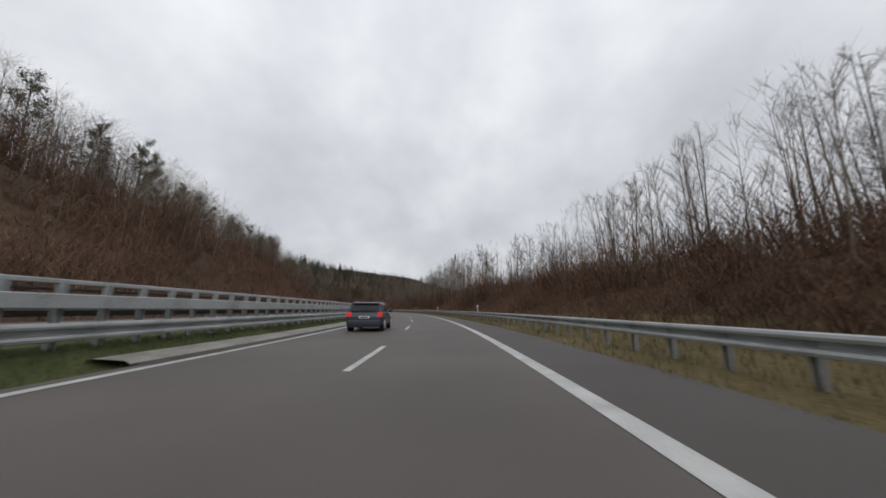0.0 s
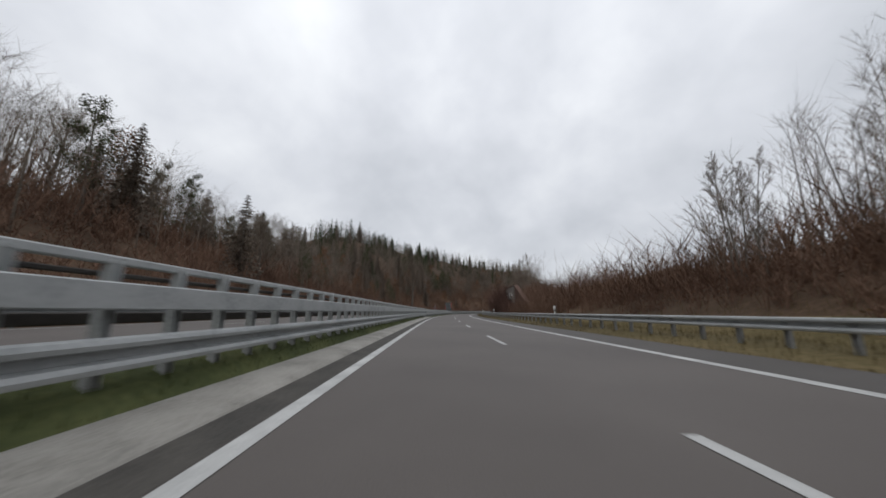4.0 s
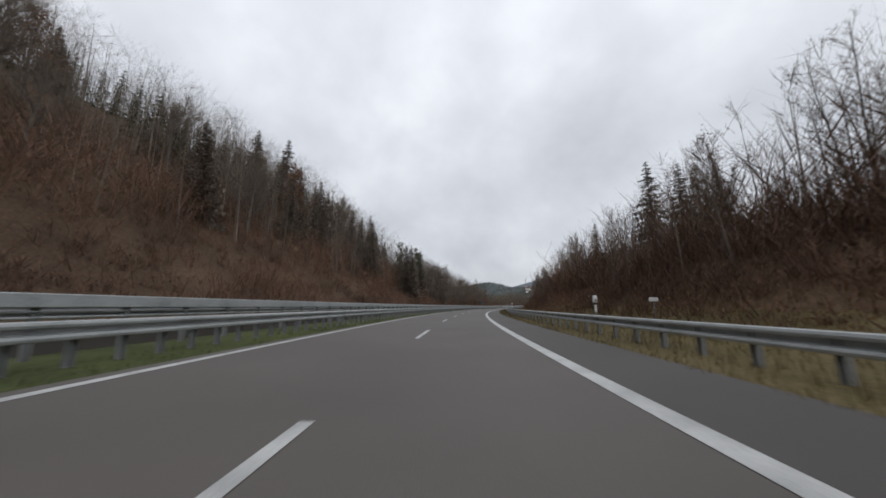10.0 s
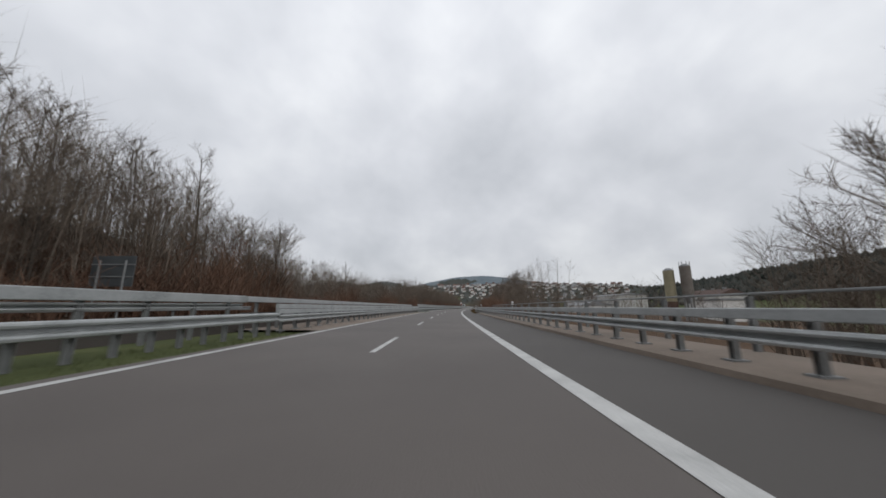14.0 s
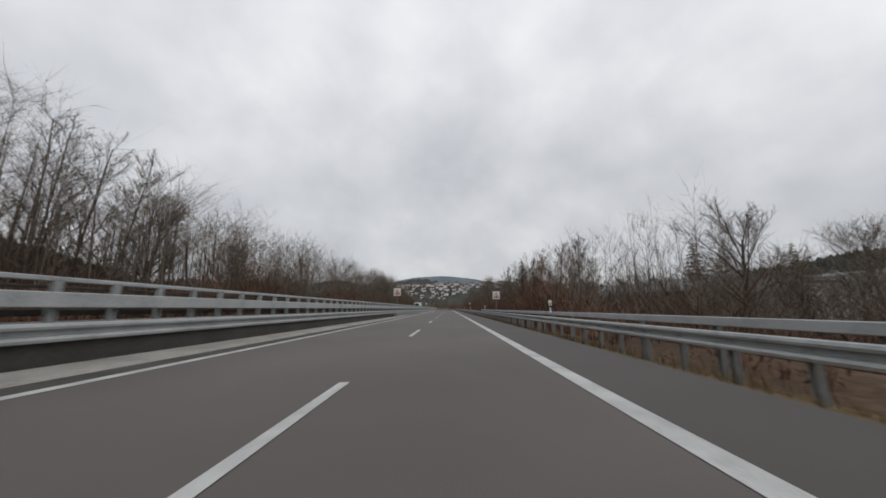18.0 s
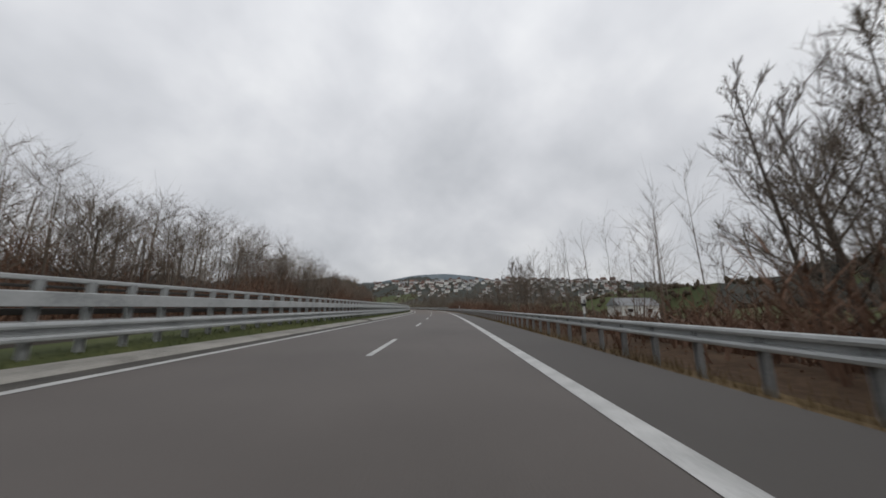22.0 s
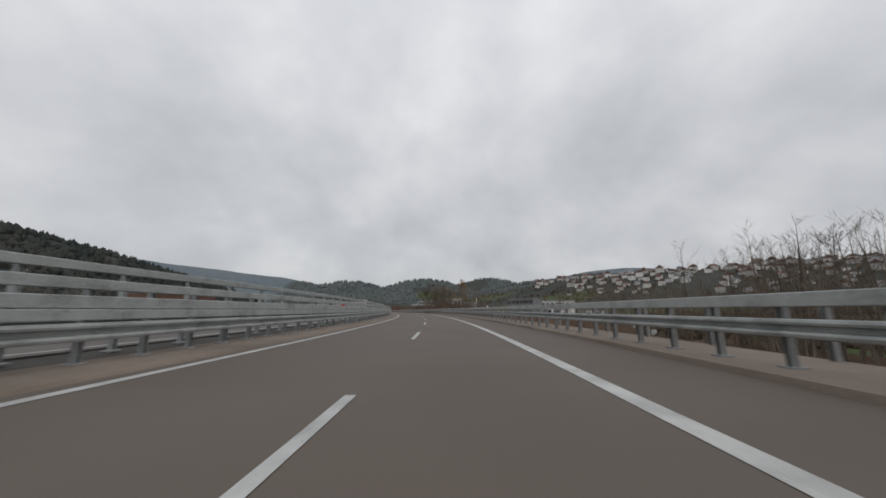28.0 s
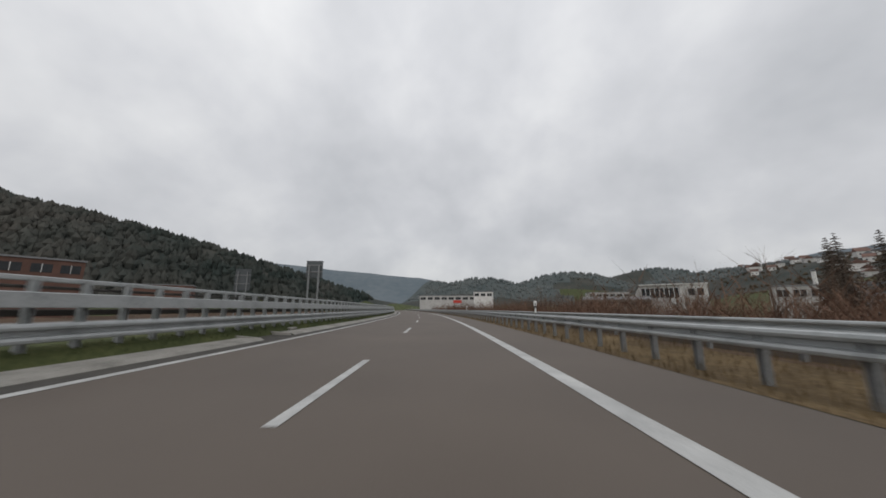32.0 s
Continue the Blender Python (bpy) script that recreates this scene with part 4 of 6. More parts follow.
def thicket(name, s0, s1, o0, o1, n, seed, label, mat=None, size=(0.5, 0.95), limbs=20, thick=1.0, most=15.0, tall_=None, twigs=5, wide=0.2, rise=(0.45, 1.7)):
    """Countless slim bare trees: trunk, limbs and twigs of each as tapered sticks."""
    rg = np.random.default_rng(seed)
    s, o = rg.uniform(s0, s1, n), o0 + (o1 - o0) * rg.random(n)
    g = ground_z(s, o)
    top = np.array([top_at(a, b) for a, b in zip(s, o)])
    H = np.clip((top - g) * rg.uniform(*size, n), 2.5, most) if tall_ is None else rg.uniform(*tall_, n)
    base = place(s, o, g - 0.2)
    lean = rg.normal(size=(n, 3)) * 0.05; lean[:, 2] = 1
    tops = base + lean * H[:, None]
    f = 1 - 0.9 * rg.random((n, limbs)) ** 1.2
    a = rg.uniform(0, 6.283, (n, limbs))
    L = (wide * rg.uniform(0.75, 1.3, n) * H)[:, None] * (0.16 + 2.9 * f * (1.03 - f)) * rg.uniform(0.6, 1.25, (n, limbs)) + 0.3
    st = base[:, None] + lean[:, None] * (H[:, None] * f)[..., None]
    dr = np.stack([np.cos(a), np.sin(a), rg.uniform(*rise, (n, limbs))], -1)
    dr /= np.linalg.norm(dr, axis=2)[..., None]
    en = st + dr * L[..., None] * 1.25

    def side(ax, r):
        u = np.cross(ax, rg.normal(size=ax.shape))
        return u / (np.linalg.norm(u, axis=1)[:, None] + 1e-9) * r

    # trunks are three-sided, limbs and twigs slim pointed blades
    ax = tops - base
    u = np.cross(ax, [0.31, 0.9, 0.2]); u /= np.linalg.norm(u, axis=1)[:, None]
    w = np.cross(ax, u); w /= np.linalg.norm(w, axis=1)[:, None]
    r = ((0.0042 * H + 0.012) * thick * rg.uniform(0.6, 1.35, n))[:, None]
    V = [np.stack([base + u * r, base - u * r * 0.5 + w * r * 0.87, base - u * r * 0.5 - w * r * 0.87, tops], 1).reshape(-1, 3)]
    k = np.arange(n)[:, None] * 4
    F = [k + [0, 1, 3], k + [1, 2, 3], k + [2, 0, 3]]
    tot = n * 4

    def sticks(p, q, wd):
        d = side(q - p, wd)
        V.append(np.stack([p - d, p + d, q], 1).reshape(-1, 3))
        F.append(tot + np.arange(len(p))[:, None] * 3 + [0, 1, 2])
        return tot + len(p) * 3

    tot = sticks(st.reshape(-1, 3), en.reshape(-1, 3), 0.0095 * thick)
    for k in range(twigs):
        q = rg.uniform(0.15, 0.95, (n, limbs, 1))
        b0 = st + (en - st) * q
        d2 = dr * 1.3 + rg.normal(size=dr.shape) * 0.5
        tot = sticks(b0.reshape(-1, 3), (b0 + d2 * L[..., None] * rg.uniform(0.3, 0.75, (n, limbs, 1))).reshape(-1, 3), 0.0068 * thick)
    V, F = np.concatenate(V), np.concatenate(F)
    return tagged(obj(name, mesh(name, V, F, mat or TWIG)), kind="stuff", label=label, category="woodland")


# undergrowth: countless bare stems
def brush(name, s0, s1, o0, o1, n, h0, h1, seed, label, mat=None, stems=6, spread=0.5, width=0.02):
    """Bushes of slim stems, each with four side twigs."""
    rg = np.random.default_rng(seed)
    s, o = rg.uniform(s0, s1, n), o0 + (o1 - o0) * rg.random(n)
    base = place(s, o, ground_z(s, o))
    hb = rg.uniform(h0, h1, n) * (0.8 + 0.35 * np.sin(s * 0.21 + o * 0.5))
    m = n * stems
    B = np.repeat(base, stems, 0)
    h = np.repeat(hb, stems) * rg.uniform(0.5, 1.1, m)
    a = rg.uniform(0, 6.283, m)
    lean = rg.uniform(0.05, spread, m) * h
    B = B + np.stack([np.cos(a), np.sin(a), 0 * a], -1) * rg.uniform(0, 0.35, m)[:, None]
    tip = B + np.stack([np.cos(a) * lean, np.sin(a) * lean, h], -1)
    w = width * 0.7 * (0.6 + rg.random(m))[:, None]

    def stick(p, q, wd):
        b = rg.uniform(0, 6.283, len(p))
        d = np.stack([np.cos(b), np.sin(b), 0 * b], -1) * wd
        return np.stack([p - d, p + d, q], 1)

    T = [stick(B, tip, w)]
    for k in range(4):
        p = B + (tip - B) * rg.uniform(0.1, 0.8, (m, 1))
        b = a + 1.57 * k + rg.uniform(-0.6, 0.6, m)
        r = h * rg.uniform(0.16, 0.38, m)
        T.append(stick(p, p + np.stack([np.cos(b) * r, np.sin(b) * r, r * rg.uniform(0.5, 1.6, m)], -1), w * 0.7))
    V = np.concatenate(T).reshape(-1, 3)
    F = np.arange(len(V)).reshape(-1, 3)
    return tagged(obj(name, mesh(name, V, F, mat or SCRUB)), kind="stuff", label=label, category="undergrowth")


def dead_leaves(name, s0, s1, o0, o1, n, h0, h1, seed, label, size=0.09, mat=None):
    """Countless withered leaves that still hang in low scrub, thinning out upwards."""
    rg = np.random.default_rng(seed)
    n, size = n * 2, size * 0.68
    s, o = rg.uniform(s0, s1, n), rg.uniform(o0, o1, n)
    lump = 0.55 + 0.45 * np.sin(s * 0.53 + 1.7 * np.sin(o * 0.9)) * np.sin(o * 0.8 + s * 0.19)
    c = place(s, o, ground_z(s, o) + rg.uniform(h0, h1, n) * lump * rg.random(n) ** 0.8)
    u = rg.normal(size=(n, 3)); u /= np.linalg.norm(u, axis=1)[:, None]
    w = np.cross(u, rg.normal(size=(n, 3))); w /= np.linalg.norm(w, axis=1)[:, None] + 1e-9
    k = size * rg.uniform(0.5, 1.4, n)[:, None]
    V = np.stack([c - u * k, c + w * k * 0.7, c + u * k], 1).reshape(-1, 3)
    F = np.arange(n)[:, None] * 3 + [0, 1, 2]
    return tagged(obj(name, mesh(name, V, F, mat or DEADLEAF)), kind="stuff", label=label, category="undergrowth")


BL = "dense brown leafless undergrowth on the bank"
DL = "withered brown leaves hanging in the scrub"
for i in range(9):
    brush("undergrowth", -20 + i * 62, 42 + i * 62, -16.6, -31, 950, 1.5, 3.6, 200 + i, BL, width=0.045, spread=0.65)
    brush("undergrowth", -20 + i * 62, 42 + i * 62, -27, -50, 520, 3.0, 6.4, 400 + i, BL, width=0.06, spread=0.7)
    dead_leaves("withered_scrub", -20 + i * 62, 42 + i * 62, -46, -16.6, 6000, 0.5, 2.6, 700 + i, DL, 0.12)
for i in range(9):
    e = 40 + i * 60 if i < 8 else 540
    k = 1 if i < 7 else 1.2
    brush("undergrowth", -20 + i * 60, e, 11.4, 14.5, int(560 * k), 0.9, 2.2, 230 + i, BL, width=0.026)
    if not 170 < i * 60 < 235:
        brush("undergrowth", -20 + i * 60, e, 9.9, 13.0, 900, 0.4, 1.3, 430 + i, BL, width=0.024, spread=0.9)
        dead_leaves("withered_scrub", -20 + i * 60, e, 9.8, 14.5, 6000, 0.1, 1.3, 710 + i, "rust-brown withered leaves low on the bank", 0.07, BRACKEN)
    brush("undergrowth", -20 + i * 60, e, 13.2, 22, int(800 * k), 2.8, 5.0 if i < 5 else 6.2, 410 + i, BL, width=0.045, spread=0.65)
    dead_leaves("withered_scrub", -20 + i * 60, e, 12, 23, 6000, 0.4, 3.4, 720 + i, DL, 0.09)
for i in range(7):
    e = min(603 + i * 63, 972)
    brush("undergrowth", 540 + i * 63, e, -16.6, -23, 760, 2.0, 4.8, 260 + i, BL, width=0.045, spread=0.65)
    dead_leaves("withered_scrub", 540 + i * 63, e, -24, -16.4, 6000, 0.6, 4.2, 740 + i, DL, 0.09)
for a0, b0, n0, h0, h1, lf in ((588, 650, 620, 2.2, 4.6, 4500), (650, 678, 300, 2.2, 4.6, 2400), (678, 702, 170, 0.8, 1.6, 900), (702, 716, 170, 2.2, 4.4, 1500), (715, 757, 360, 2.0, 4.4, 2700), (757, 775, 230, 1.2, 2.6, 2200), (776, 838, 480, 2.0, 4.4, 4000), (840, 866, 200, 1.0, 1.9, 900), (866, 895, 240, 1.6, 2.8, 1500), (895, 930, 360, 2.4, 3.8, 3000)):
    brush("undergrowth", a0, b0, 8.0, 15, int(n0 * 1.5), h0, h1, 280 + a0, BL, width=0.045, spread=0.65)
    dead_leaves("withered_scrub", a0, b0, 7.8, 17, lf, 0.4, h1 * 0.9, 760 + a0, DL, 0.08)
brush("undergrowth", 186, 212, 9.2, 12, 260, 2.0, 4.4, 293, BL)
brush("undergrowth", 205, 264, 9.2, 10.9, 1700, 3.6, 6.4, 294, "tall brown brambles in front of the wall", BRAMBLE, width=0.028, spread=0.4)
brush("undergrowth", 258, 306, 11, 17, 420, 1.6, 3.4, 298, BL, width=0.026)
dead_leaves("withered_scrub", 221, 264, 10.2, 10.97, 18000, 2.0, 6.4, 772, "withered leaves of brambles in front of the wall", 0.08, BRAMBLE)
brush("undergrowth", 1110, 1180, 8.5, 16, 300, 1.5, 2.6, 295, BL)
brush("undergrowth", 1176, 1330, 14.5, 30, 1900, 2.4, 4.2, 296, BL, width=0.05, spread=0.7)
dead_leaves("withered_scrub", 1110, 1300, 14.5, 28, 9000, 0.3, 2.6, 771, DL, 0.1)

WL_ = "dense leafless mixed woodland with thin grey-brown trunks"
for i in range(8):
    thicket("woodland", -20 + i * 65, 45 + i * 65, -70, -26, 360, 300 + i, WL_, size=(0.4, 0.84), thick=1.4, most=18.0, twigs=4, wide=0.23, limbs=22)
thicket("woodland", 488, 604, -36, -17.5, 1050, 310, WL_, size=(0.4, 0.92), thick=1.8, twigs=6, rise=(0.9, 2.2))
brush("undergrowth", 572, 606, -34, -18, 500, 2.4, 4.6, 315, BL, width=0.05)
brush("undergrowth", 520, 573, -34, -18, 1100, 4.0, 8.0, 311, "tall brown undergrowth between the trees", width=0.05)
for i in range(6):
    brush("undergrowth", 600 + i * 62, 662 + i * 62, -30, -21, 300, 4.0, 7.0, 312 + i, "tall brown undergrowth between the trees", width=0.042)
for i in range(5):
    thicket("woodland", 595 + i * 76, 671 + i * 76, -28, -17.2, 330, 320 + i, WL_, size=(0.4, 1.0), thick=1.5, wide=0.23, twigs=6)
for a0, b0, n0 in ((-15, 45, 110), (42, 80, 26), (78, 170, 270), (258, 305, 95), (305, 350, 60), (348, 400, 110), (398, 540, 225)):
    thicket("woodland", a0, b0, 12.5, 26, int(n0 * 1.7), 340 + n0, WL_, size=(0.35, 0.9), thick=1.25, twigs=6, wide=0.15, rise=(1.2, 3.0))
for a0, b0, n0 in ((592, 640, 80), (640, 678, 90), (722, 757, 54), (757, 773, 22), (773, 835, 95), (838, 862, 10), (862, 925, 60)):
    thicket("woodland", a0, b0, 11, 22, int(n0 * 1.8), 360 + n0, WL_, size=(0.4, 0.95), thick=1.2, twigs=6, wide=0.16, rise=(0.9, 2.4))
thicket("woodland", 676, 738, 22, 36, 170, 397, WL_, tall_=(3.5, 7.0), thick=1.5, twigs=6, wide=0.25)
VT = "brown scrub and small bare trees in the valley"
for i, (a0, b0, o0, o1, n0, t0, t1) in enumerate(((560, 700, 24, 64, 150, 5, 9), (700, 840, 22, 60, 90, 5, 8), (1108, 1180, 22, 60, 80, 3, 6), (1180, 1400, 22, 66, 420, 2.5, 6), (985, 1105, 45, 68, 70, 4, 7),
                                                  (1110, 1400, -30, -85, 150, 2.5, 5), (1000, 1110, -50, -85, 50, 4, 6))):
    thicket("valley_thicket", a0, b0, min(o0, o1), max(o0, o1), n0, 380 + i, VT, tall_=(t0, t1), thick=2.0, twigs=3)

# trees along the left hillside
wood(-20, 140, -56, -29, [(EVERG, 5), (CROWNT, 3), (SPRUCE, 2), (TALLT, 2)], 34, (0.65, 0.92))
wood(120, 262, -66, -22, [(CROWNT, 2), (SPRUCE, 4), (EVERG, 3), (RUSTT, 2), (TALLT, 1)], 62, (0.62, 0.95))
wood(240, 335, -46, -30, [(SPRUCE, 8), (THINT, 1), (BIRCHT, 1), (RUSTT, 2), (EVERG, 2)], 58, (0.66, 0.95))
wood(215, 345, -30, -21, [(RUSTT, 3), (SPRUCE, 1), (EVERG, 1)], 16, (0.45, 0.8))
wood(330, 400, -50, -30, [(TALLT, 2), (CROWNT, 3), (RUSTT, 1)], 20, (0.65, 0.92))
wood(395, 475, -56, -28, [(SPRUCE, 6), (CROWNT, 3), (RUSTT, 1)], 26, (0.6, 0.88))
wood(470, 486, -31, -24, [(SPRUCE, 5), (EVERG, 2)], 6, (0.8, 0.95))
wood(470, 535, -28, -18, [(TALLT, 3), (CROWNT, 2)], 12, (0.8, 1.02))
wood(535, 605, -30, -18, [(TALLT, 4), (THINT, 1)], 16, (0.8, 1.02))
wood(600, 840, -25, -18, [(TALLT, 2), (CROWNT, 3), (MULTI, 2), (LEAFY, 1)], 34, (0.75, 1.02))
wood(684, 708, -25, -19, [(TALLT, 3), (THINT, 1)], 9, (0.85, 1.05))
wood(610, 690, -26, -19, [(TALLT, 2), (BROADT, 1)], 8, (0.8, 1.02))
wood(840, 985, -25, -18, [(MULTI, 3), (LEAFY, 2), (TALLT, 1), (CROWNT, 3), (RUSTT, 1)], 30, (0.7, 0.98))
for i in range(20):
    tree(SPRUCE, 185 + i * 5.5, -rnd.uniform(50, 80), rnd.uniform(8, 12))
for i in range(44):                                # conifers on the hill's brow
    tree(SPRUCE, 285 + i * 6 + rnd.uniform(-3, 3), -rnd.uniform(54, 86), rnd.uniform(8, 13))
for i in range(6):
    thicket("woodland", 215 + i * 60, 275 + i * 60, -88, -52, 240 if i < 2 else 130, 330 + i, WL_, tall_=(6, 11), thick=1.8, twigs=3)
grove("spruce_grove", 270, 380, -90, -56, 130, 8, 13, 850, "dark spruces along the brow of the hill")
grove("spruce_grove", 380, 480, -88, -52, 90, 7, 12, 860, "dark spruces along the brow of the hill")
grove("spruce_grove", 200, 275, -80, -40, 70, 8, 13, 870, "dark spruces between bare trees on the slope")
# the lone oak and the birch on the slope
tree(OAKT, 263, -20.5, 20.3), tree(CROWNT, 569.5, -19.5, 12), tree(CROWNT, 566, -21, 11), tree(TALLT, 598, -22, 10)
tree(BIRCHT, 293, -26, 14)
# right-hand bank
wood(-10, 45, 13, 22, [(TALLT, 3), (MULTI, 2)], 9, (0.8, 1.02))
tree(TALLT, 53.5, 18, 10.5), tree(TALLT, 50.5, 19, 10), tree(LEAFY, 58, 12, 5.5)
wood(78, 170, 13, 24, [(TALLT, 4), (MULTI, 2), (LEAFY, 1)], 16, (0.8, 1.02))
wood(262, 300, 13.5, 22, [(TALLT, 2), (MULTI, 2), (RUSTT, 1), (EVERG, 1)], 12, (0.75, 0.98))
tree(TWINT, 244.2, 12.4, 11.5)
for s, o, h in ((333, -33, 9), (338, -35, 9), (352, -42, 9), (345, -36, 8)):
    tree(CROWNT, s, o, h)
wood(345, 400, 12.5, 20, [(MULTI, 3), (LEAFY, 2)], 10, (0.8, 1.02))
for s, h in ((413.7, 11.5), (408.6, 9.5), (406.4, 8.8), (404.3, 8), (431.8, 10)):
    tree(SPRUCE, s, 20, h)
wood(405, 540, 11.5, 18, [(MULTI, 4), (TALLT, 1), (LEAFY, 1)], 20, (0.75, 1.02))
wood(600, 676, 13, 20, [(TALLT, 2), (MULTI, 3)], 12, (0.8, 1.02))
tree(BROADT, 700, 20.4, 11.2), tree(CROWNT, 729.5, 69.7, 19)
for s, o, h in ((721.5, 34.7, 12.0), (723.5, 40.6, 12.2), (722.5, 49, 12.8), (735, 44, 11)):
    tree(SPRUCE, s, o, h)
tree(BROADT, 669.5, 12.5, 9.5)
tree(RUSTT, 717.5, 13, 9.5), tree(BROADT, 734.5, 14.5, 12), tree(TALLT, 743, 14, 11.5), tree(TALLT, 710, 14, 10.5), tree(TALLT, 712, 15.5, 11)
thicket("woodland", 703, 728, 11, 24, 110, 396, WL_, size=(0.4, 0.85), thick=1.2, twigs=6, wide=0.16, rise=(0.9, 2.4))
tree(SPRUCE, 724.6, 12, 9.3), tree(SPRUCE, 723.2, 13.2, 9.2), tree(SPRUCE, 729, 13.5, 7.5)
wood(786, 815, -25, -18, [(TALLT, 3), (BROADT, 1)], 9, (0.85, 1.05))
wood(730, 835, 12.5, 20, [(TALLT, 2), (MULTI, 3), (BROADT, 1), (LEAFY, 1)], 20, (0.8, 1.02))
tree(TRUNKT, 766, 15.2, 9), tree(TALLT, 760.5, 14, 9.5)
for s, o, h in ((872.5, 14, 11), (874.5, 14.5, 11.5), (870, 17, 9.5), (884, 14, 8.5), (893, 14, 8.5), (904, 14, 8.3), (907.5, 14, 9.3), (902, 15, 8.5), (914, 14, 9), (926, 14, 9.5), (898, 13, 7)):
    tree(MULTI, s, o, h)
tree(FANT, 941, 15, 9.6), tree(FANT, 936.5, 18, 8.5), tree(TALLT, 560.5, -21.5, 16.5), tree(MULTI, 556, 30, 11)
# brown bushes in the dip before the second bridge
thicket("valley_thicket", 928, 990, 17, 46, 230, 399, VT, tall_=(2.6, 4.6), thick=1.6, twigs=6, wide=0.35)
brush("undergrowth", 926, 990, 13.5, 22, 700, 1.0, 2.4, 297, "brown bushes and dry stems in the dip beside the road", width=0.03)
# trees below the second bridge
thicket("valley_thicket", 1044, 1088, 56, 84, 110, 391, VT, tall_=(15, 22.5), thick=2.6, twigs=7, wide=0.15, rise=(0.9, 2.2))
thicket("valley_thicket", 1030, 1125, 48, 100, 260, 394, VT, tall_=(7, 13), thick=3.2, twigs=5, wide=0.28)
thicket("valley_thicket", 1085, 1150, 74, 150, 130, 393, VT, tall_=(8, 15), thick=2.6, twigs=5)
for s, o, h in ((1061, 66, 22.5), (1070, 60, 23), (1066, 72, 21), (1052, 70, 19), (1076, 64, 20)):
    tree(TALLT, s, o, h, -9.0)
# by the end of the bridge
tree(GOLDEN, 1127, 20, 11.5), tree(SPRUCE, 1207.5, 45, 10), tree(SPRUCE, 1209.5, 47, 10.5), tree(SPRUCE, 1205, 46, 9.5), tree(SPRUCE, 1213, 52, 9)
for s, o, h in ((1179.5, 26, 14.8), (1170, 26, 12.6), (1162, 26, 13.6), (1156.5, 26, 13.8), (1175, 31, 12.0), (1166, 31, 11)):
    tree(CROWNT, s, o, h)
thicket("woodland", 1117, 1126, 20, 28, 46, 395, "slim pale upright saplings by the slip road", tall_=(6.5, 9.5), thick=0.8, wide=0.07, rise=(2.0, 5.0), limbs=14)
brush("undergrowth", 1126, 1176, 15, 30, 520, 3.0, 5.2, 299, "tall brown bushes by the slip road", width=0.04)
thicket("woodland", 1127, 1176, 16, 32, 170, 390, "small bare trees and bushes by the slip road", tall_=(3.5, 6.5), thick=1.2)
dead_leaves("withered_scrub", 1126, 1176, 15, 30, 6000, 1.0, 5.0, 773, DL, 0.1)
tree(BROWNT, 913.5, -22, 9.5), tree(BROWNT, 943, -23, 11), tree(BROWNT, 62, 14, 5.5), tree(BROWNT, 361, 14, 6), tree(BROWNT, 118, 15, 6)
tree(CROWNT, 221.5, 14, 9.5)
for kind, s, o, h in ((TALLT, 829.5, 11.8, 12), (MULTI, 831, 12.6, 10.5), (TALLT, 833.5, 13.2, 11.5), (MULTI, 828, 13.4, 11), (BROADT, 651.8, 14.5, 11), (TALLT, 657, 13.8, 12), (TALLT, 660.5, 13.6, 11), (MULTI, 666, 13.2, 11),
                      (MULTI, 670, 13.8, 10.5), (TALLT, 648.5, 13.6, 11), (MULTI, 663, 15, 11)):
    tree(kind, s, o, h)
thicket("woodland", 650, 730, -27, -18, 150, 392, WL_, tall_=(7.5, 11.5), thick=1.2, twigs=4)
for kind, s, o, h in ((TALLT, 788, -23, 14), (TALLT, 790, -24, 13.5), (MULTI, 793, -22.5, 13), (TALLT, 797, -22, 11.5), (MULTI, 803, -21, 10.5), (TALLT, 795, 14, 15), (MULTI, 793.5, 15.2, 14.5), (TALLT, 798, 15.5, 14.5), (MULTI, 790, 15, 13),
                      (TALLT, 786, 15.5, 14), (MULTI, 801, 14.5, 13)):
    tree(kind, s, o, h)
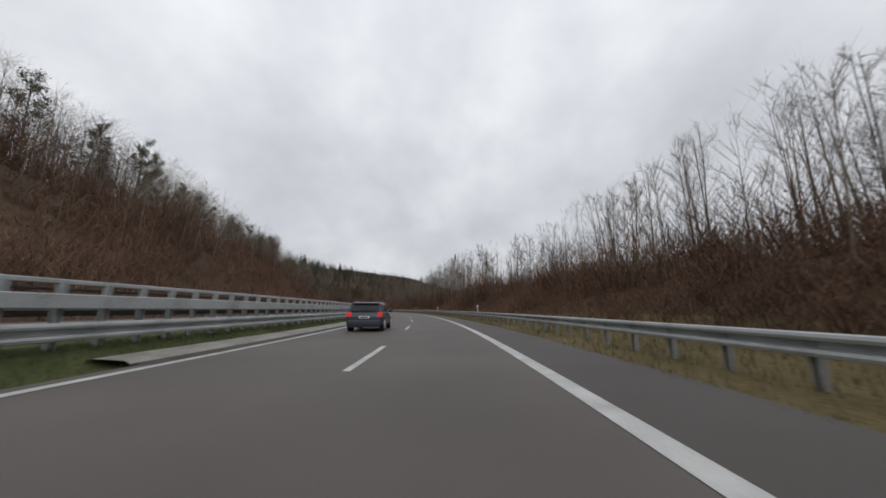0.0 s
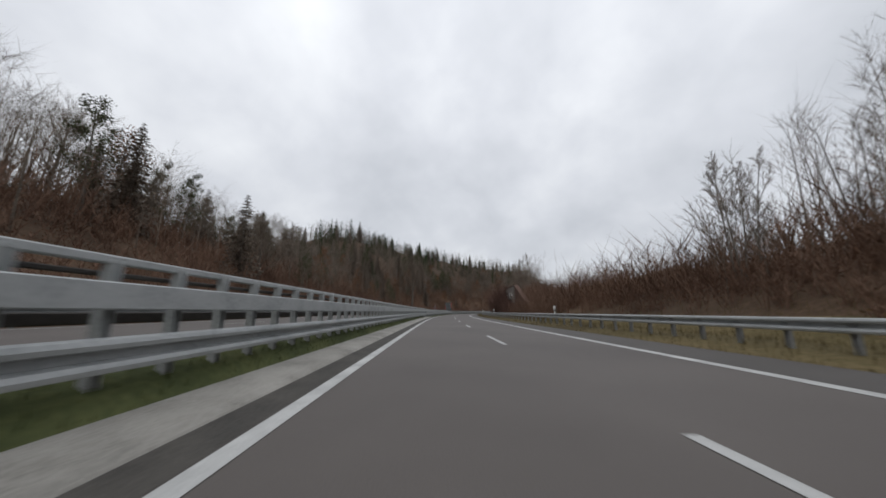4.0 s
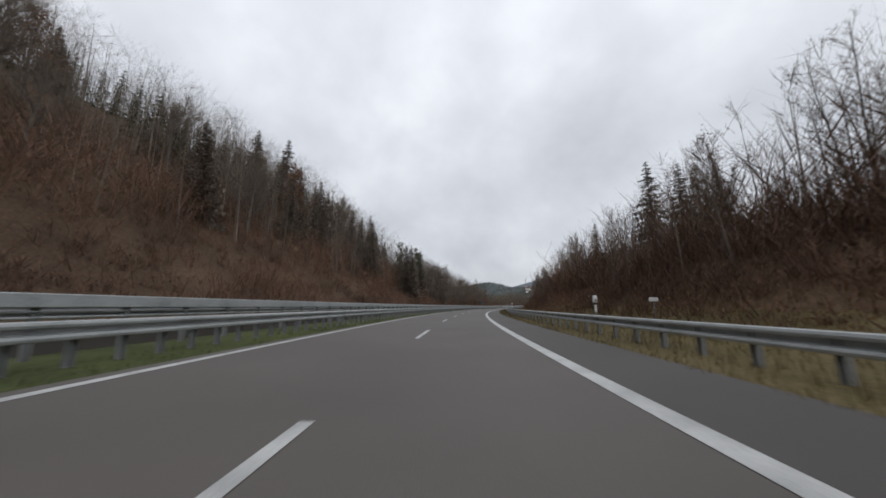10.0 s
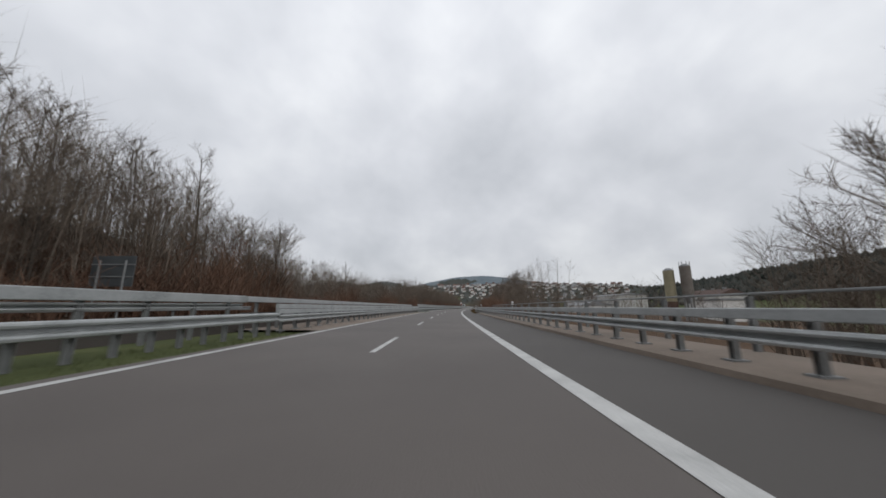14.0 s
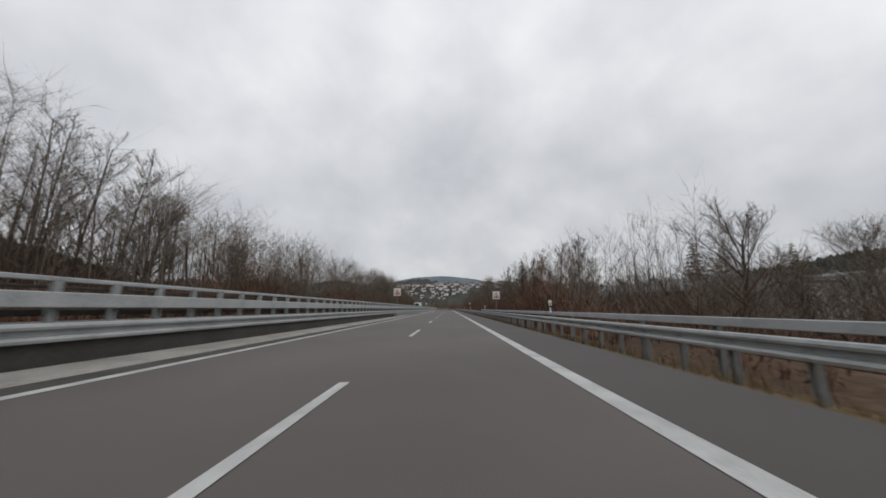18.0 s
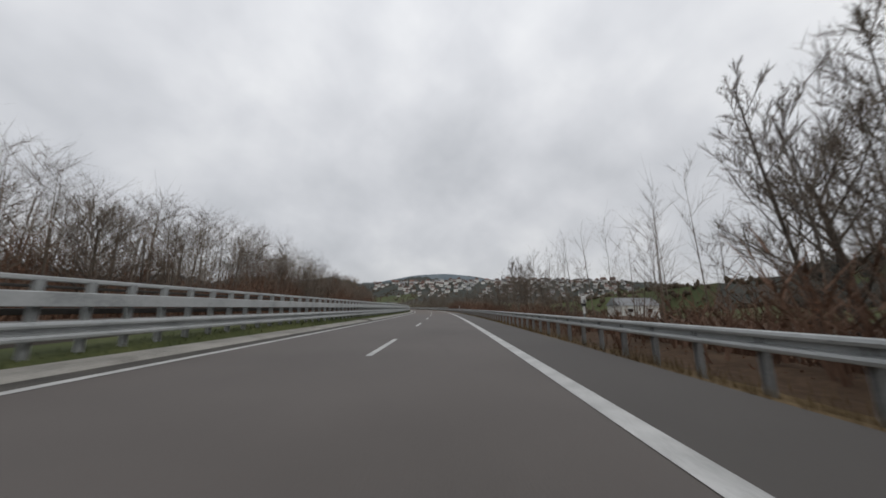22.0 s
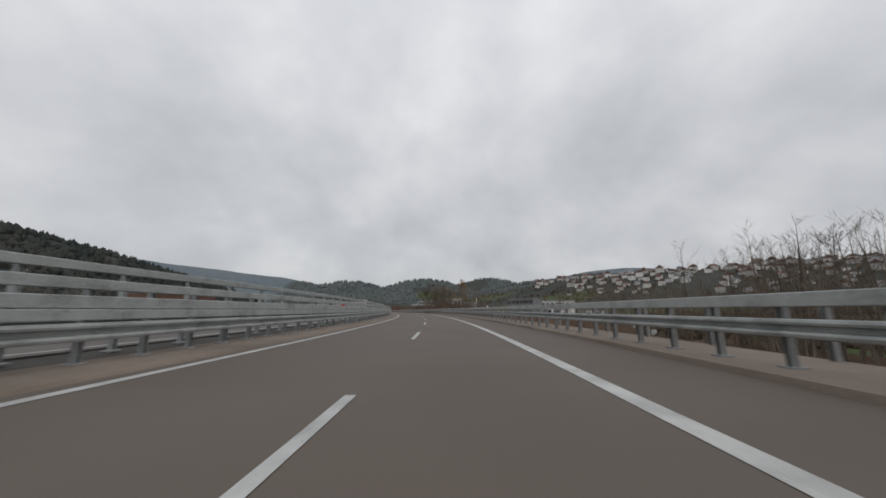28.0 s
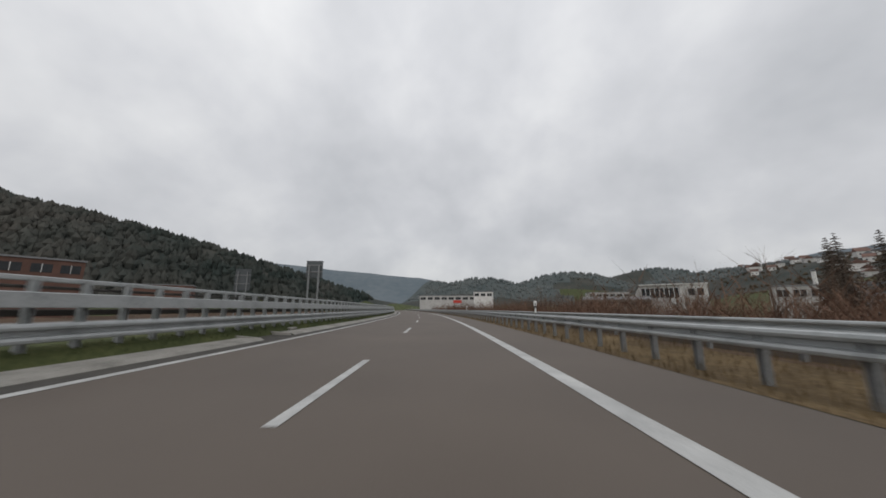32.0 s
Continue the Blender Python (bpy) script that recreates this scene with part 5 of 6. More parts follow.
# forked and round trees over the bank, and the last rows before the bridges
for kind, s, o, top in ((VASET, 319.5, 12.2, 12.7), (VASET, 324.3, 12.4, 10.8), (BROADT, 330.5, 11.6, 11.8), (TALLT, 312, 12.2, 13.8), (TALLT, 277, 15, 16), (TALLT, 280, 16, 17), (EVERG, 279, 18, 12.5), (TALLT, 283, 14.5, 16), (EVERG, 285, 18.5, 12), (TALLT, 287, 16.5, 16.5), (TALLT, 310.5, 13.8, 14.5), (EVERG, 321, -30, 23.5), (EVERG, 325, -32, 26.5), (SPRUCE, 328, -33, 28.5), (EVERG, 329, -31, 25), (RUSTT, 332, -31, 23), (TALLT, 334, -33, 24.5), (BROADT, 549.2, 26.5, 13.5), (TRUNKT, 763.5, 17.5, 9.5), (TRUNKT, 768, 18.5, 9.0), (TALLT, 128, -27, 18.6), (TALLT, 131, -29, 20.5), (TALLT, 134, -27, 18.4), (CROWNT, 138, -29, 19), (TALLT, 142, -28, 18), (CROWNT, 146, -30, 18.5), (RUSTT, 122.5, 12.8, 6.4), (TALLT, 122.2, 14.2, 12.8), (TALLT, 125, 15.5, 12.5), (RUSTT, 127.5, 13.5, 5.5), (RUSTT, 138, 13, 5.0),
                        (TALLT, 541, -21, 14), (TALLT, 546.5, -20, 12.8), (TALLT, 550, -21.5, 14), (TALLT, 553, -20, 13), (TALLT, 556, -22, 14.2), (TALLT, 565, -22, 10.5),
                        (TALLT, 939, -19.5, 8.6), (TALLT, 942.5, -21.5, 9.4), (TALLT, 946, -20, 8.8), (BROWNT, 949, -22, 9.3), (TALLT, 953, -20, 8.4), (TALLT, 957, -21.5, 8.6), (MULTI, 962, -20, 8.4), (TALLT, 967, -21, 8.4), (MULTI, 973, -20, 7.6), (TALLT, 979, -21, 7.4)):
    tree(kind, s, o, top - float(ground_z(s, o)) + 0.1)
thicket("valley_thicket", 556, 561, 28, 38, 42, 388, VT, tall_=(10, 14), thick=1.8, twigs=6, wide=0.2)
thicket("woodland", 688, 735, 17, 29, 210, 389, WL_, tall_=(3.5, 6.5), thick=1.5, twigs=6, wide=0.22, rise=(0.8, 2.2))
brush("undergrowth", 684, 718, 11.5, 24, 620, 1.6, 3.2, 288, BL, width=0.04, spread=0.65)
brush("undergrowth", 868, 930, 9.5, 17, 380, 1.4, 3.0, 289, BL, width=0.04, spread=0.65)
thicket("woodland", 930, 992, -25, -17.5, 130, 398, WL_, size=(0.45, 0.85), thick=1.2, twigs=6, wide=0.16, rise=(0.9, 2.4))

# ---------------------------------------------------------------- far woods on the hills
def far_woods(name, pts, heights, seed, label, mat=None, rounded=False):
    """Countless far trees, joined: pointed ones, or loose round crowns of several clumps each."""
    rg = np.random.default_rng(seed)
    if rounded:
        k = 4
        pts, heights = np.repeat(pts, k, 0), np.repeat(heights, k)
        f = rg.uniform(0.35, 1.0, len(pts))
        pts = pts + np.stack([rg.normal(size=len(pts)) * heights * 0.22, rg.normal(size=len(pts)) * heights * 0.22, heights * (f - 0.45) * rg.uniform(0.3, 1.0, len(pts))], -1)
        heights = heights * rg.uniform(0.35, 0.6, len(pts))
    n = len(pts)
    h, w = heights, heights * rg.uniform(0.22, 0.42, n) * (1.35 if rounded else 1.0)
    a0 = rg.uniform(0, 6.283, n)
    rings = []
    for zf, wf, da in ((-0.1, 0.6, 0), (0.45, 1.0, 0.5)):
        for k in range(5):
            a = a0 + k * 1.2566 + da
            jit = rg.uniform(0.75, 1.25, n)
            rings.append(np.stack([pts[:, 0] + np.cos(a) * w * wf * jit, pts[:, 1] + np.sin(a) * w * wf * jit, pts[:, 2] + zf * h * rg.uniform(0.9, 1.1, n)], -1))
    rings.append(np.stack([pts[:, 0] + rg.normal(size=n) * 0.1 * h, pts[:, 1], pts[:, 2] + h], -1))
    V = np.stack(rings, 1).reshape(-1, 3)
    k = np.arange(n)[:, None] * 11
    F = []
    for j in range(5):
        m = (j + 1) % 5
        F += [k + [j, m, 5 + j], k + [m, 5 + m, 5 + j], k + [5 + j, 5 + m, 10]]
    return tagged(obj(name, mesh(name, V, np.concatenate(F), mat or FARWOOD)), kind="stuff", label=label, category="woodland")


def scatter(n, x0, x1, y0, y1, seed, low, keep=None):
    rg = np.random.default_rng(seed)
    X, Y = rg.uniform(x0, x1, n), rg.uniform(y0, y1, n)
    Z = land_on(X, Y)
    ok = Z > low
    if keep is not None:
        ok &= keep(X, Y, Z)
    return np.stack([X, Y, Z - 1], -1)[ok]


FW = "distant mixed forest on the hills"
clear = lambda X, Y, Z: np.sin(X * 0.011 + 1.3 * np.sin(Y * 0.006)) + np.sin(Y * 0.013 + X * 0.004) + 3 * (X < 120) > -0.9
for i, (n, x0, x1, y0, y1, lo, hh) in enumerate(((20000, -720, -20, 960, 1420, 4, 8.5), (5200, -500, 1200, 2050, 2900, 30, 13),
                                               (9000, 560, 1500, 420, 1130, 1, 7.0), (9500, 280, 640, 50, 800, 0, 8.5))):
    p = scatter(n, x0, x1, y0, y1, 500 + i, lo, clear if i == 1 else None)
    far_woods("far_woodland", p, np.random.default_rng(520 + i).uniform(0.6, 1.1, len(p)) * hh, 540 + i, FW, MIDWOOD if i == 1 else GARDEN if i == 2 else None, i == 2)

# brown copses between the second bridge and the town
rg = np.random.default_rng(81)
cs, co = rg.uniform(925, 1190, 1500), rg.uniform(80, 260, 1500)
cp = place(cs, co)
cp[:, 2] = land_on(cp[:, 0], cp[:, 1]) - 0.5
keep = np.sin(cs * 0.045 + 1.1 * np.sin(co * 0.02)) + np.sin(co * 0.06) > -0.5
far_woods("copse", cp[keep], rg.uniform(3.5, 8.0, int(keep.sum())), 82, "brown leafless copses in the valley", GARDEN, True)

# gardens and hedges between the houses of the town
rg = np.random.default_rng(77)
seg = rg.choice(len(TOWN_RIDGE) - 1, 2000, p=[0.08, 0.14, 0.18, 0.18, 0.18, 0.16, 0.08])
TR = np.array(TOWN_RIDGE, float)
A, B = TR[seg], TR[seg + 1]
f, d = rg.random(len(seg))[:, None], rg.uniform(-25, 420, len(seg))[:, None]
nrm = np.stack([B[:, 1] - A[:, 1], A[:, 0] - B[:, 0]], -1); nrm /= np.linalg.norm(nrm, axis=1)[:, None]
XY = A[:, :2] + f * (B - A)[:, :2] + nrm * d
p = np.column_stack([XY, land_on(XY[:, 0], XY[:, 1]) - 0.6])
p = p[p[:, 2] > 4]
far_woods("garden_trees", p, rg.uniform(4.0, 9.5, len(p)), 78, "brown garden trees and hedges between the town houses", GARDEN, True)

# ---------------------------------------------------------------- buildings
def prism(w, d, z0, z1):
    bm = bmesh.new()
    o = 0.35
    v = [bm.verts.new(c) for c in ((-w/2-o, -d/2-o, z0), (w/2+o, -d/2-o, z0), (w/2+o, d/2+o, z0), (-w/2-o, d/2+o, z0), (-w/2-o, 0, z1), (w/2+o, 0, z1))]
    for f in ((0, 1, 5, 4), (2, 3, 4, 5), (0, 4, 3), (1, 2, 5), (0, 3, 2, 1)):
        bm.faces.new([v[k] for k in f])
    return bm


def house_kind(w, d, h, r, roofm, label):
    root = tagged(new("house"), label=label, category="house", group="town houses")
    bm = box(-w / 2, w / 2, -d / 2, d / 2, -7, h)
    g = [bm.verts.new(c) for c in ((-w/2, -d/2, h), (-w/2, d/2, h), (-w/2, 0, h + r * 0.93), (w/2, -d/2, h), (w/2, d/2, h), (w/2, 0, h + r * 0.93))]
    bm.faces.new((g[0], g[2], g[1])); bm.faces.new((g[3], g[4], g[5]))
    part("wall", bm, PLASTER, root)
    roof = part("roof", prism(w, d, h, h + r), roofm, root)
    for xx in (-w * 0.25, w * 0.25):
        part("window", box(xx - 0.6, xx + 0.6, -d / 2 - 0.04, -d / 2 + 0.04, h * 0.35, h * 0.35 + 1.3), GLASS, root)
    return root


HOUSES = [house_kind(8, 9, 3.9, 3.6, ROOFR, "white plastered house with red-brown gabled roof"), house_kind(7.5, 8, 4.8, 3.6, ROOFR, "two-storey white house with brown tiled roof"),
          house_kind(9.5, 8, 3.8, 3.2, ROOFG, "white house with grey gabled roof")]
hr = random.Random(9)
placed = []
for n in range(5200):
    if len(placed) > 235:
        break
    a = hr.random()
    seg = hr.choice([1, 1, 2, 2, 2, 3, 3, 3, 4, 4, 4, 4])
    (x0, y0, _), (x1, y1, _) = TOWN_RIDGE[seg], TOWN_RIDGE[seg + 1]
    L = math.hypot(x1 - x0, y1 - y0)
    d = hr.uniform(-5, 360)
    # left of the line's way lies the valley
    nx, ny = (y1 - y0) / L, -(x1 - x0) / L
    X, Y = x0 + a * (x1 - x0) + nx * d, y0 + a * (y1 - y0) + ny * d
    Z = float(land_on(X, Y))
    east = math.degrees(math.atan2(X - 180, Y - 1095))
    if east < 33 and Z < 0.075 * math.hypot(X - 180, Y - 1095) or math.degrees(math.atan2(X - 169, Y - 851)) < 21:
        continue                                   # left out to match the camera's view from these two places
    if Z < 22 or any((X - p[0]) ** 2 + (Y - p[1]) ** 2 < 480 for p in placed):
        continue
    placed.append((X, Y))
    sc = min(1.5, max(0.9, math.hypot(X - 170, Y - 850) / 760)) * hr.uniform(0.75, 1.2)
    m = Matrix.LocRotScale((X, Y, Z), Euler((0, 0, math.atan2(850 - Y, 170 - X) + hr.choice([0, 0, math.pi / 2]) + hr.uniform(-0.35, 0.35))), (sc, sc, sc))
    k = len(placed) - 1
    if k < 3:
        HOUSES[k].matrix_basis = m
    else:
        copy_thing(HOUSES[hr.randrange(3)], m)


def hall(name, label, x, y, w, d, top, turn, mat, roofm=None, bays=0, base=-9.0, band=None, cat="building", pitch=0.0):
    """A plain commercial building whose long front looks along its own -y."""
    root = tagged(new(name), label=label, category=cat)
    root.matrix_basis = pose(x, y, 0, 0, 0, turn)
    part("wall", box(-w / 2, w / 2, -d / 2, d / 2, base, top, 0.05), mat, root)
    if pitch:
        part("roof", prism(w, d, top + 0.01, top + pitch), roofm or ROOFG, root)
        for k in range(3):
            part("roof_vent", box(-w * 0.3 + k * w * 0.3 - 0.4, -w * 0.3 + k * w * 0.3 + 0.4, -0.5, 0.5, top + pitch - 0.2, top + pitch + 0.5, 0.05), ZINC_OLD, root)
    else:
        part("roof", box(-w / 2 - 0.2, w / 2 + 0.2, -d / 2 - 0.2, d / 2 + 0.2, top + 0.002, top + 0.35), roofm or ROOFG, root)
    for k in range(bays):
        xx = -w / 2 + (k + 0.5) * w / bays
        win = part("window", box(xx - w / bays * 0.36, xx + w / bays * 0.36, -d / 2 - 0.05, -d / 2 + 0.03, top - 2.6, top - 0.9), GLASS, root)
        part("window_frame", box(xx - 0.05, xx + 0.05, -d / 2 - 0.09, -d / 2 - 0.05, top - 2.6, top - 0.9), WHITE, win)
    if band:
        part("sign_panel", box(*band), RED, root)
    return root


hall("warehouse", "long white warehouse with a red panel", 145, 652, 44, 18, 7.6, 62, PLASTER, ROOFG, 0, band=(-14, -10, -9.08, -8.9, 3.5, 7.2), pitch=1.4)
hall("warehouse", "flat grey-roofed warehouse in the valley", 91, 668, 28, 14, 3.2, 60, PANEL, ROOFG, 6, pitch=2.4)
hall("workshop", "low workshop with pale metal roof", 88, 626, 22, 14, 1.6, 62, PLASTER, ROOFG, 5, pitch=2.4)


def silo(label, x, y, r, base, top, mat, legs):
    """A round silo with a domed lid, filling pipe and, where it stands on legs, an outlet cone."""
    root = tagged(new("silo_tower"), label=label, category="silo", group="silos")
    root.matrix_basis = pose(x, y, 0)

    def round_(r0, r1, z0, z1, n=20):
        bm = bmesh.new()
        bmesh.ops.create_cone(bm, cap_ends=True, segments=n, radius1=r0, radius2=r1, depth=z1 - z0)
        bmesh.ops.translate(bm, verts=bm.verts, vec=(0, 0, (z0 + z1) / 2))
        return bm

    part("shell", round_(r, r, base, top), mat, root)
    part("lid", round_(r * 1.03, r * 0.4, top, top + 0.5), ROOFG, root)
    o = part("pipe", round_(0.09, 0.09, -9, top + 0.6, 8), PLASTER, root); o.location = (r + 0.12, -0.3, 0)
    if legs:
        part("outlet", round_(0.4, r, base - 1.8, base - 0.02), ZINC_OLD, root)
        for k in range(4):
            o = part("leg", box(-0.12, 0.12, -0.12, 0.12, -9.0, base + 0.3), ZINC_OLD, root)
            o.location = (r * 0.8 * math.cos(k * 1.571 + 0.8), r * 0.8 * math.sin(k * 1.571 + 0.8), 0)
        for k in range(8):
            o = part("railing_post", box(-0.03, 0.03, -0.03, 0.03, top, top + 1.0), ZINC_OLD, root)
            o.location = (r * 0.95 * math.cos(k * 0.785), r * 0.95 * math.sin(k * 0.785), 0)
    else:
        part("foot", round_(r * 1.04, r * 1.04, -9, base, 20), BROWNWALL, root)


silo("round beige silo with a white filling pipe", 24.7, 556.3, 0.97, 2.0, 8.3, BEIGE, False)
silo("round grey silo on steel legs with a railing on top", 25.9, 553.8, 0.97, 3.4, 9.0, PANEL, True)
hall("workshop", "hall with low red roof", 94, 577, 15, 10, 5.0, 62, PLASTER, ROOFR, 3, pitch=2.2)
hall("garage", "small white garage with dark open gate", 39, 554, 8, 6, 2.3, 60, PLASTER, ROOFG, 1)
hall("villa", "white flat-roofed villa behind trees", 119.5, 703, 6, 6, 4.6, 55, PLASTER, ROOFG, 3)
hall("villa", "white house behind conifers", 110, 654, 6, 6, 5.0, 50, PLASTER, ROOFR, 2)
hall("office_building", "white two-storey commercial building with window band", 312, 1208, 34, 16, 7.4, -25, PLASTER, ROOFG, 9, pitch=1.2)
def slanted_office(x, y, w, d, top, turn):
    """White office whose one end wall leans, with a recessed dark glazed front."""
    root = tagged(new("office_building"), label="modern white office building with a slanted end and dark glazed front", category="building")
    root.matrix_basis = pose(x, y, 0, 0, 0, turn)

    def block(x0, x1, y0, y1, z0, z1, lean):
        bm = bmesh.new()
        v = [bm.verts.new((xx, yy, zz)) for zz, x_ in ((z0, x0), (z1, x0 + lean)) for xx, yy in ((x_, y0), (x1, y0), (x1, y1), (x_, y1))]
        for f in ((0, 3, 2, 1), (4, 5, 6, 7), (0, 1, 5, 4), (1, 2, 6, 5), (2, 3, 7, 6), (3, 0, 4, 7)):
            bm.faces.new([v[i] for i in f])
        return bm

    f0 = -d / 2
    part("wall", block(-w / 2 - 5, w / 2, f0 + 0.6, d / 2, -9, top, 9.0), PLASTER, root)
    part("roof", block(-w / 2 + 3.4, w / 2 + 0.3, f0 - 0.4, d / 2 + 0.2, top + 0.01, top + 0.5, 0.2), PLASTER, root)
    part("parapet", block(-w / 2 - 4.4, w / 2, f0, f0 + 0.58, -9, top - 5.6, 3.6), PLASTER, root)
    part("end_wall", block(w / 2 - 9.5, w / 2, f0, f0 + 0.58, top - 5.58, top, 0), PLASTER, root)
    glass = part("window", block(-w / 2 + 4.6, w / 2 - 9.6, f0 + 0.3, f0 + 0.58, top - 5.5, top - 1.3, 0), GLASS, root)
    for k in range(9):
        xx = -w / 2 + 4.6 + (w - 14.2) * k / 8
        part("mullion", block(xx - 0.12, xx + 0.12, f0 + 0.1, f0 + 0.29, top - 5.5, top - 1.3, 0), WHITE, glass)
    for k in range(2):
        part("window", block(w / 2 - 6.5 + 3 * k, w / 2 - 4.3 + 3 * k, f0 - 0.05, f0 - 0.01, top - 4.6, top - 1.8, 0), GLASS, root)
    return root


slanted_office(228, 1262, 28, 12, 11.2, -14)
hall("workshop", "low white industrial building with ribbon windows", 209, 1298, 21, 12, 10.0, 5, PLASTER, ROOFG, 6)
hall("workshop", "white workshop with tall chimney beside it", 240, 1203, 9, 8, 6.6, -20, PLASTER, ROOFG, 3)
hall("storage_tank", "pale grey round-edged storage building", 233, 1172, 7, 6, 5.2, -30, ROOFG, ROOFG, 0)
hall("warehouse", "white sales hall at the end of the road", 107, 1313, 40, 14, 10.0, 15, PLASTER, ROOFG, 8, band=(4, 10, -7.08, -6.9, 5, 7))
hall("office_building", "white cube-shaped office with dark window bands", 137, 1296, 12, 10, 11.5, 8, PLASTER, ROOFG, 3)
hall("factory", "long brick-red factory building", 78, 1118, 30, 10, 10.6, 75, BRICK, ROOFG, 8)
hall("warehouse", "long low brick-red hall", 2, 1192, 24, 10, 12.0, 50, BRICK, ROOFG, 0)
hall("apartment_block", "grey block with rows of windows behind the bridge", 256, 1118, 16, 10, 6.8, -50, ROOFG, ROOFG, 6)
hall("garage", "white flat garage below the bridge", 258.7, 1087.3, 7, 6, 1.8, -35, PLASTER, ROOFG, 2)
hall("workshop", "low white workshop with ribbon window below the bridge", 264, 1064, 6, 6, 0.8, -45, PLASTER, ROOFG, 2)
hall("workshop", "flat grey workshop with ribbon windows", 204, 1242, 24, 10, 4.6, 0, PANEL, ROOFG, 6, pitch=1.5)
# builder's yard below the second bridge
def yard_container(x, y, turn, w, h, mat, label):
    """A steel container: ribbed shell, two doors with lock bars."""
    z = float(land_on(x, y)) - 0.05
    root = tagged(new("container"), label=label, category="container")
    root.matrix_basis = pose(x, y, z, 0, 0, turn)
    part("shell", box(-w / 2, w / 2, -1.2, 1.2, 0, h, 0.04), mat, root)
    for k in range(int(w / 0.5)):
        xx = -w / 2 + 0.25 + k * 0.5
        part("rib", box(xx - 0.1, xx + 0.1, -1.25, -1.2, 0.15, h - 0.15), mat, root)
    for yy in (-0.6, 0.6):
        door = part("door", box(w / 2, w / 2 + 0.04, yy - 0.55, yy + 0.55, 0.12, h - 0.12), mat, root)
        part("lock_bar", box(w / 2 + 0.04, w / 2 + 0.08, yy - 0.03, yy + 0.03, 0.12, h - 0.12), ZINC_OLD, door)
    return root


yard_container(281.6, 1076.3, -50, 6.0, 2.6, ORANGEP, "orange steel container in the yard below the bridge")
yard_container(265.1, 1048.3, -50, 5.0, 1.0, ORANGEP, "low orange steel trough in the yard below the bridge")
yard_container(290.5, 1066.3, -40, 4.0, 2.2, WHITEP, "white steel container in the yard below the bridge")
yard_container(297, 1092, -45, 5.0, 2.4, WHITEP, "white steel container beside trees below the bridge")

# church among the houses on the hill
cz = float(land_on(829, 1478))
church = tagged(new("church"), label="white church tower with a slim dark pointed spire", category="church")
church.matrix_basis = pose(829, 1478, cz - 1, 0, 0, 35)
part("tower", box(-3.2, 3.2, -3.2, 3.2, 0, 15, 0.05), PLASTER, church)
bm = bmesh.new(); bmesh.ops.create_cone(bm, cap_ends=True, segments=8, radius1=4.2, radius2=0.05, depth=16); bmesh.ops.translate(bm, verts=bm.verts, vec=(0, 0, 23.01))
part("spire", bm, ROOFG, church)
part("nave", box(-5, 5, 3.22, 22, 0, 8, 0.05), PLASTER, church)
bm = prism(19, 10.5, 8.01, 14); bmesh.ops.rotate(bm, verts=bm.verts, matrix=Matrix.Rotation(math.pi / 2, 3, "Z")); bmesh.ops.translate(bm, verts=bm.verts, vec=(0, 13.2, 0))
part("nave_roof", bm, ROOFR, church)
for zz in (6, 11):
    part("window", box(-0.7, 0.7, -3.26, -3.18, zz, zz + 1.8), GLASS, church)

h0 = copy_thing(HOUSES[2], pose(277, 837, -2.7, 0, 0, -30)); h0.scale = (2.0, 1.3, 1.2)
h0["label"] = "white house with grey roof in the meadow"
# chimney
ch = tagged(new("factory_chimney"), label="slim white factory chimney", category="chimney")
ch.matrix_basis = pose(246, 1206, 0)
bm = bmesh.new(); bmesh.ops.create_cone(bm, cap_ends=True, segments=10, radius1=0.6, radius2=0.45, depth=18); bmesh.ops.translate(bm, verts=bm.verts, vec=(0, 0, 2))
part("shaft", bm, PLASTER, ch)
bm = bmesh.new(); bmesh.ops.create_cone(bm, cap_ends=True, segments=10, radius1=0.55, radius2=0.55, depth=0.5); bmesh.ops.translate(bm, verts=bm.verts, vec=(0, 0, 11))
part("rim", bm, ROOFG, ch)

# ---------------------------------------------------------------- retaining wall
wall = tagged(new("retaining_wall"), label="stained brown retaining wall with graffiti and coping", category="retaining wall")
WALL_TOP = [(194, 0.0), (209, 5.6), (220, 5.7), (245, 5.4), (263, 4.9)]
ss = np.arange(194, 264, 3.0)
zt = np.interp(ss, *np.array(WALL_TOP).T)
P = np.concatenate([place(ss, 11.0, 0 * ss), place(ss, 11.15, zt), place(ss, 11.6, zt), place(ss, 11.6, 0 * ss)])
P[:len(ss), 2] = -0.3; P[3 * len(ss):, 2] = -0.3
n = len(ss)
F = [[r * n + i, r * n + i + 1, (r + 1) * n + i + 1, (r + 1) * n + i] for r in range(3) for i in range(n - 1)]
obj("wall_body", mesh("wall_body", P, F, WALLM), wall)
P = np.concatenate([place(ss, o, zt + z) for o, z in ((11.02, 0.0), (11.02, 0.18), (11.7, 0.18), (11.7, 0.0))])
F = [[r * n + i, r * n + i + 1, ((r + 1) % 4) * n + i + 1, ((r + 1) % 4) * n + i] for r in range(4) for i in range(n - 1)]
obj("coping", mesh("coping", P, F, WALLM), wall)
for s, up in ((220.3, 0.6), (246, 0.1)):
    z1 = float(np.interp(s, *np.array(WALL_TOP).T))
    o = part("pillar", box(-0.3, 0.3, -0.45, 0.45, -0.3, z1 + up, 0.03), WALLM, wall); o.matrix_basis = at(s, 11.1)
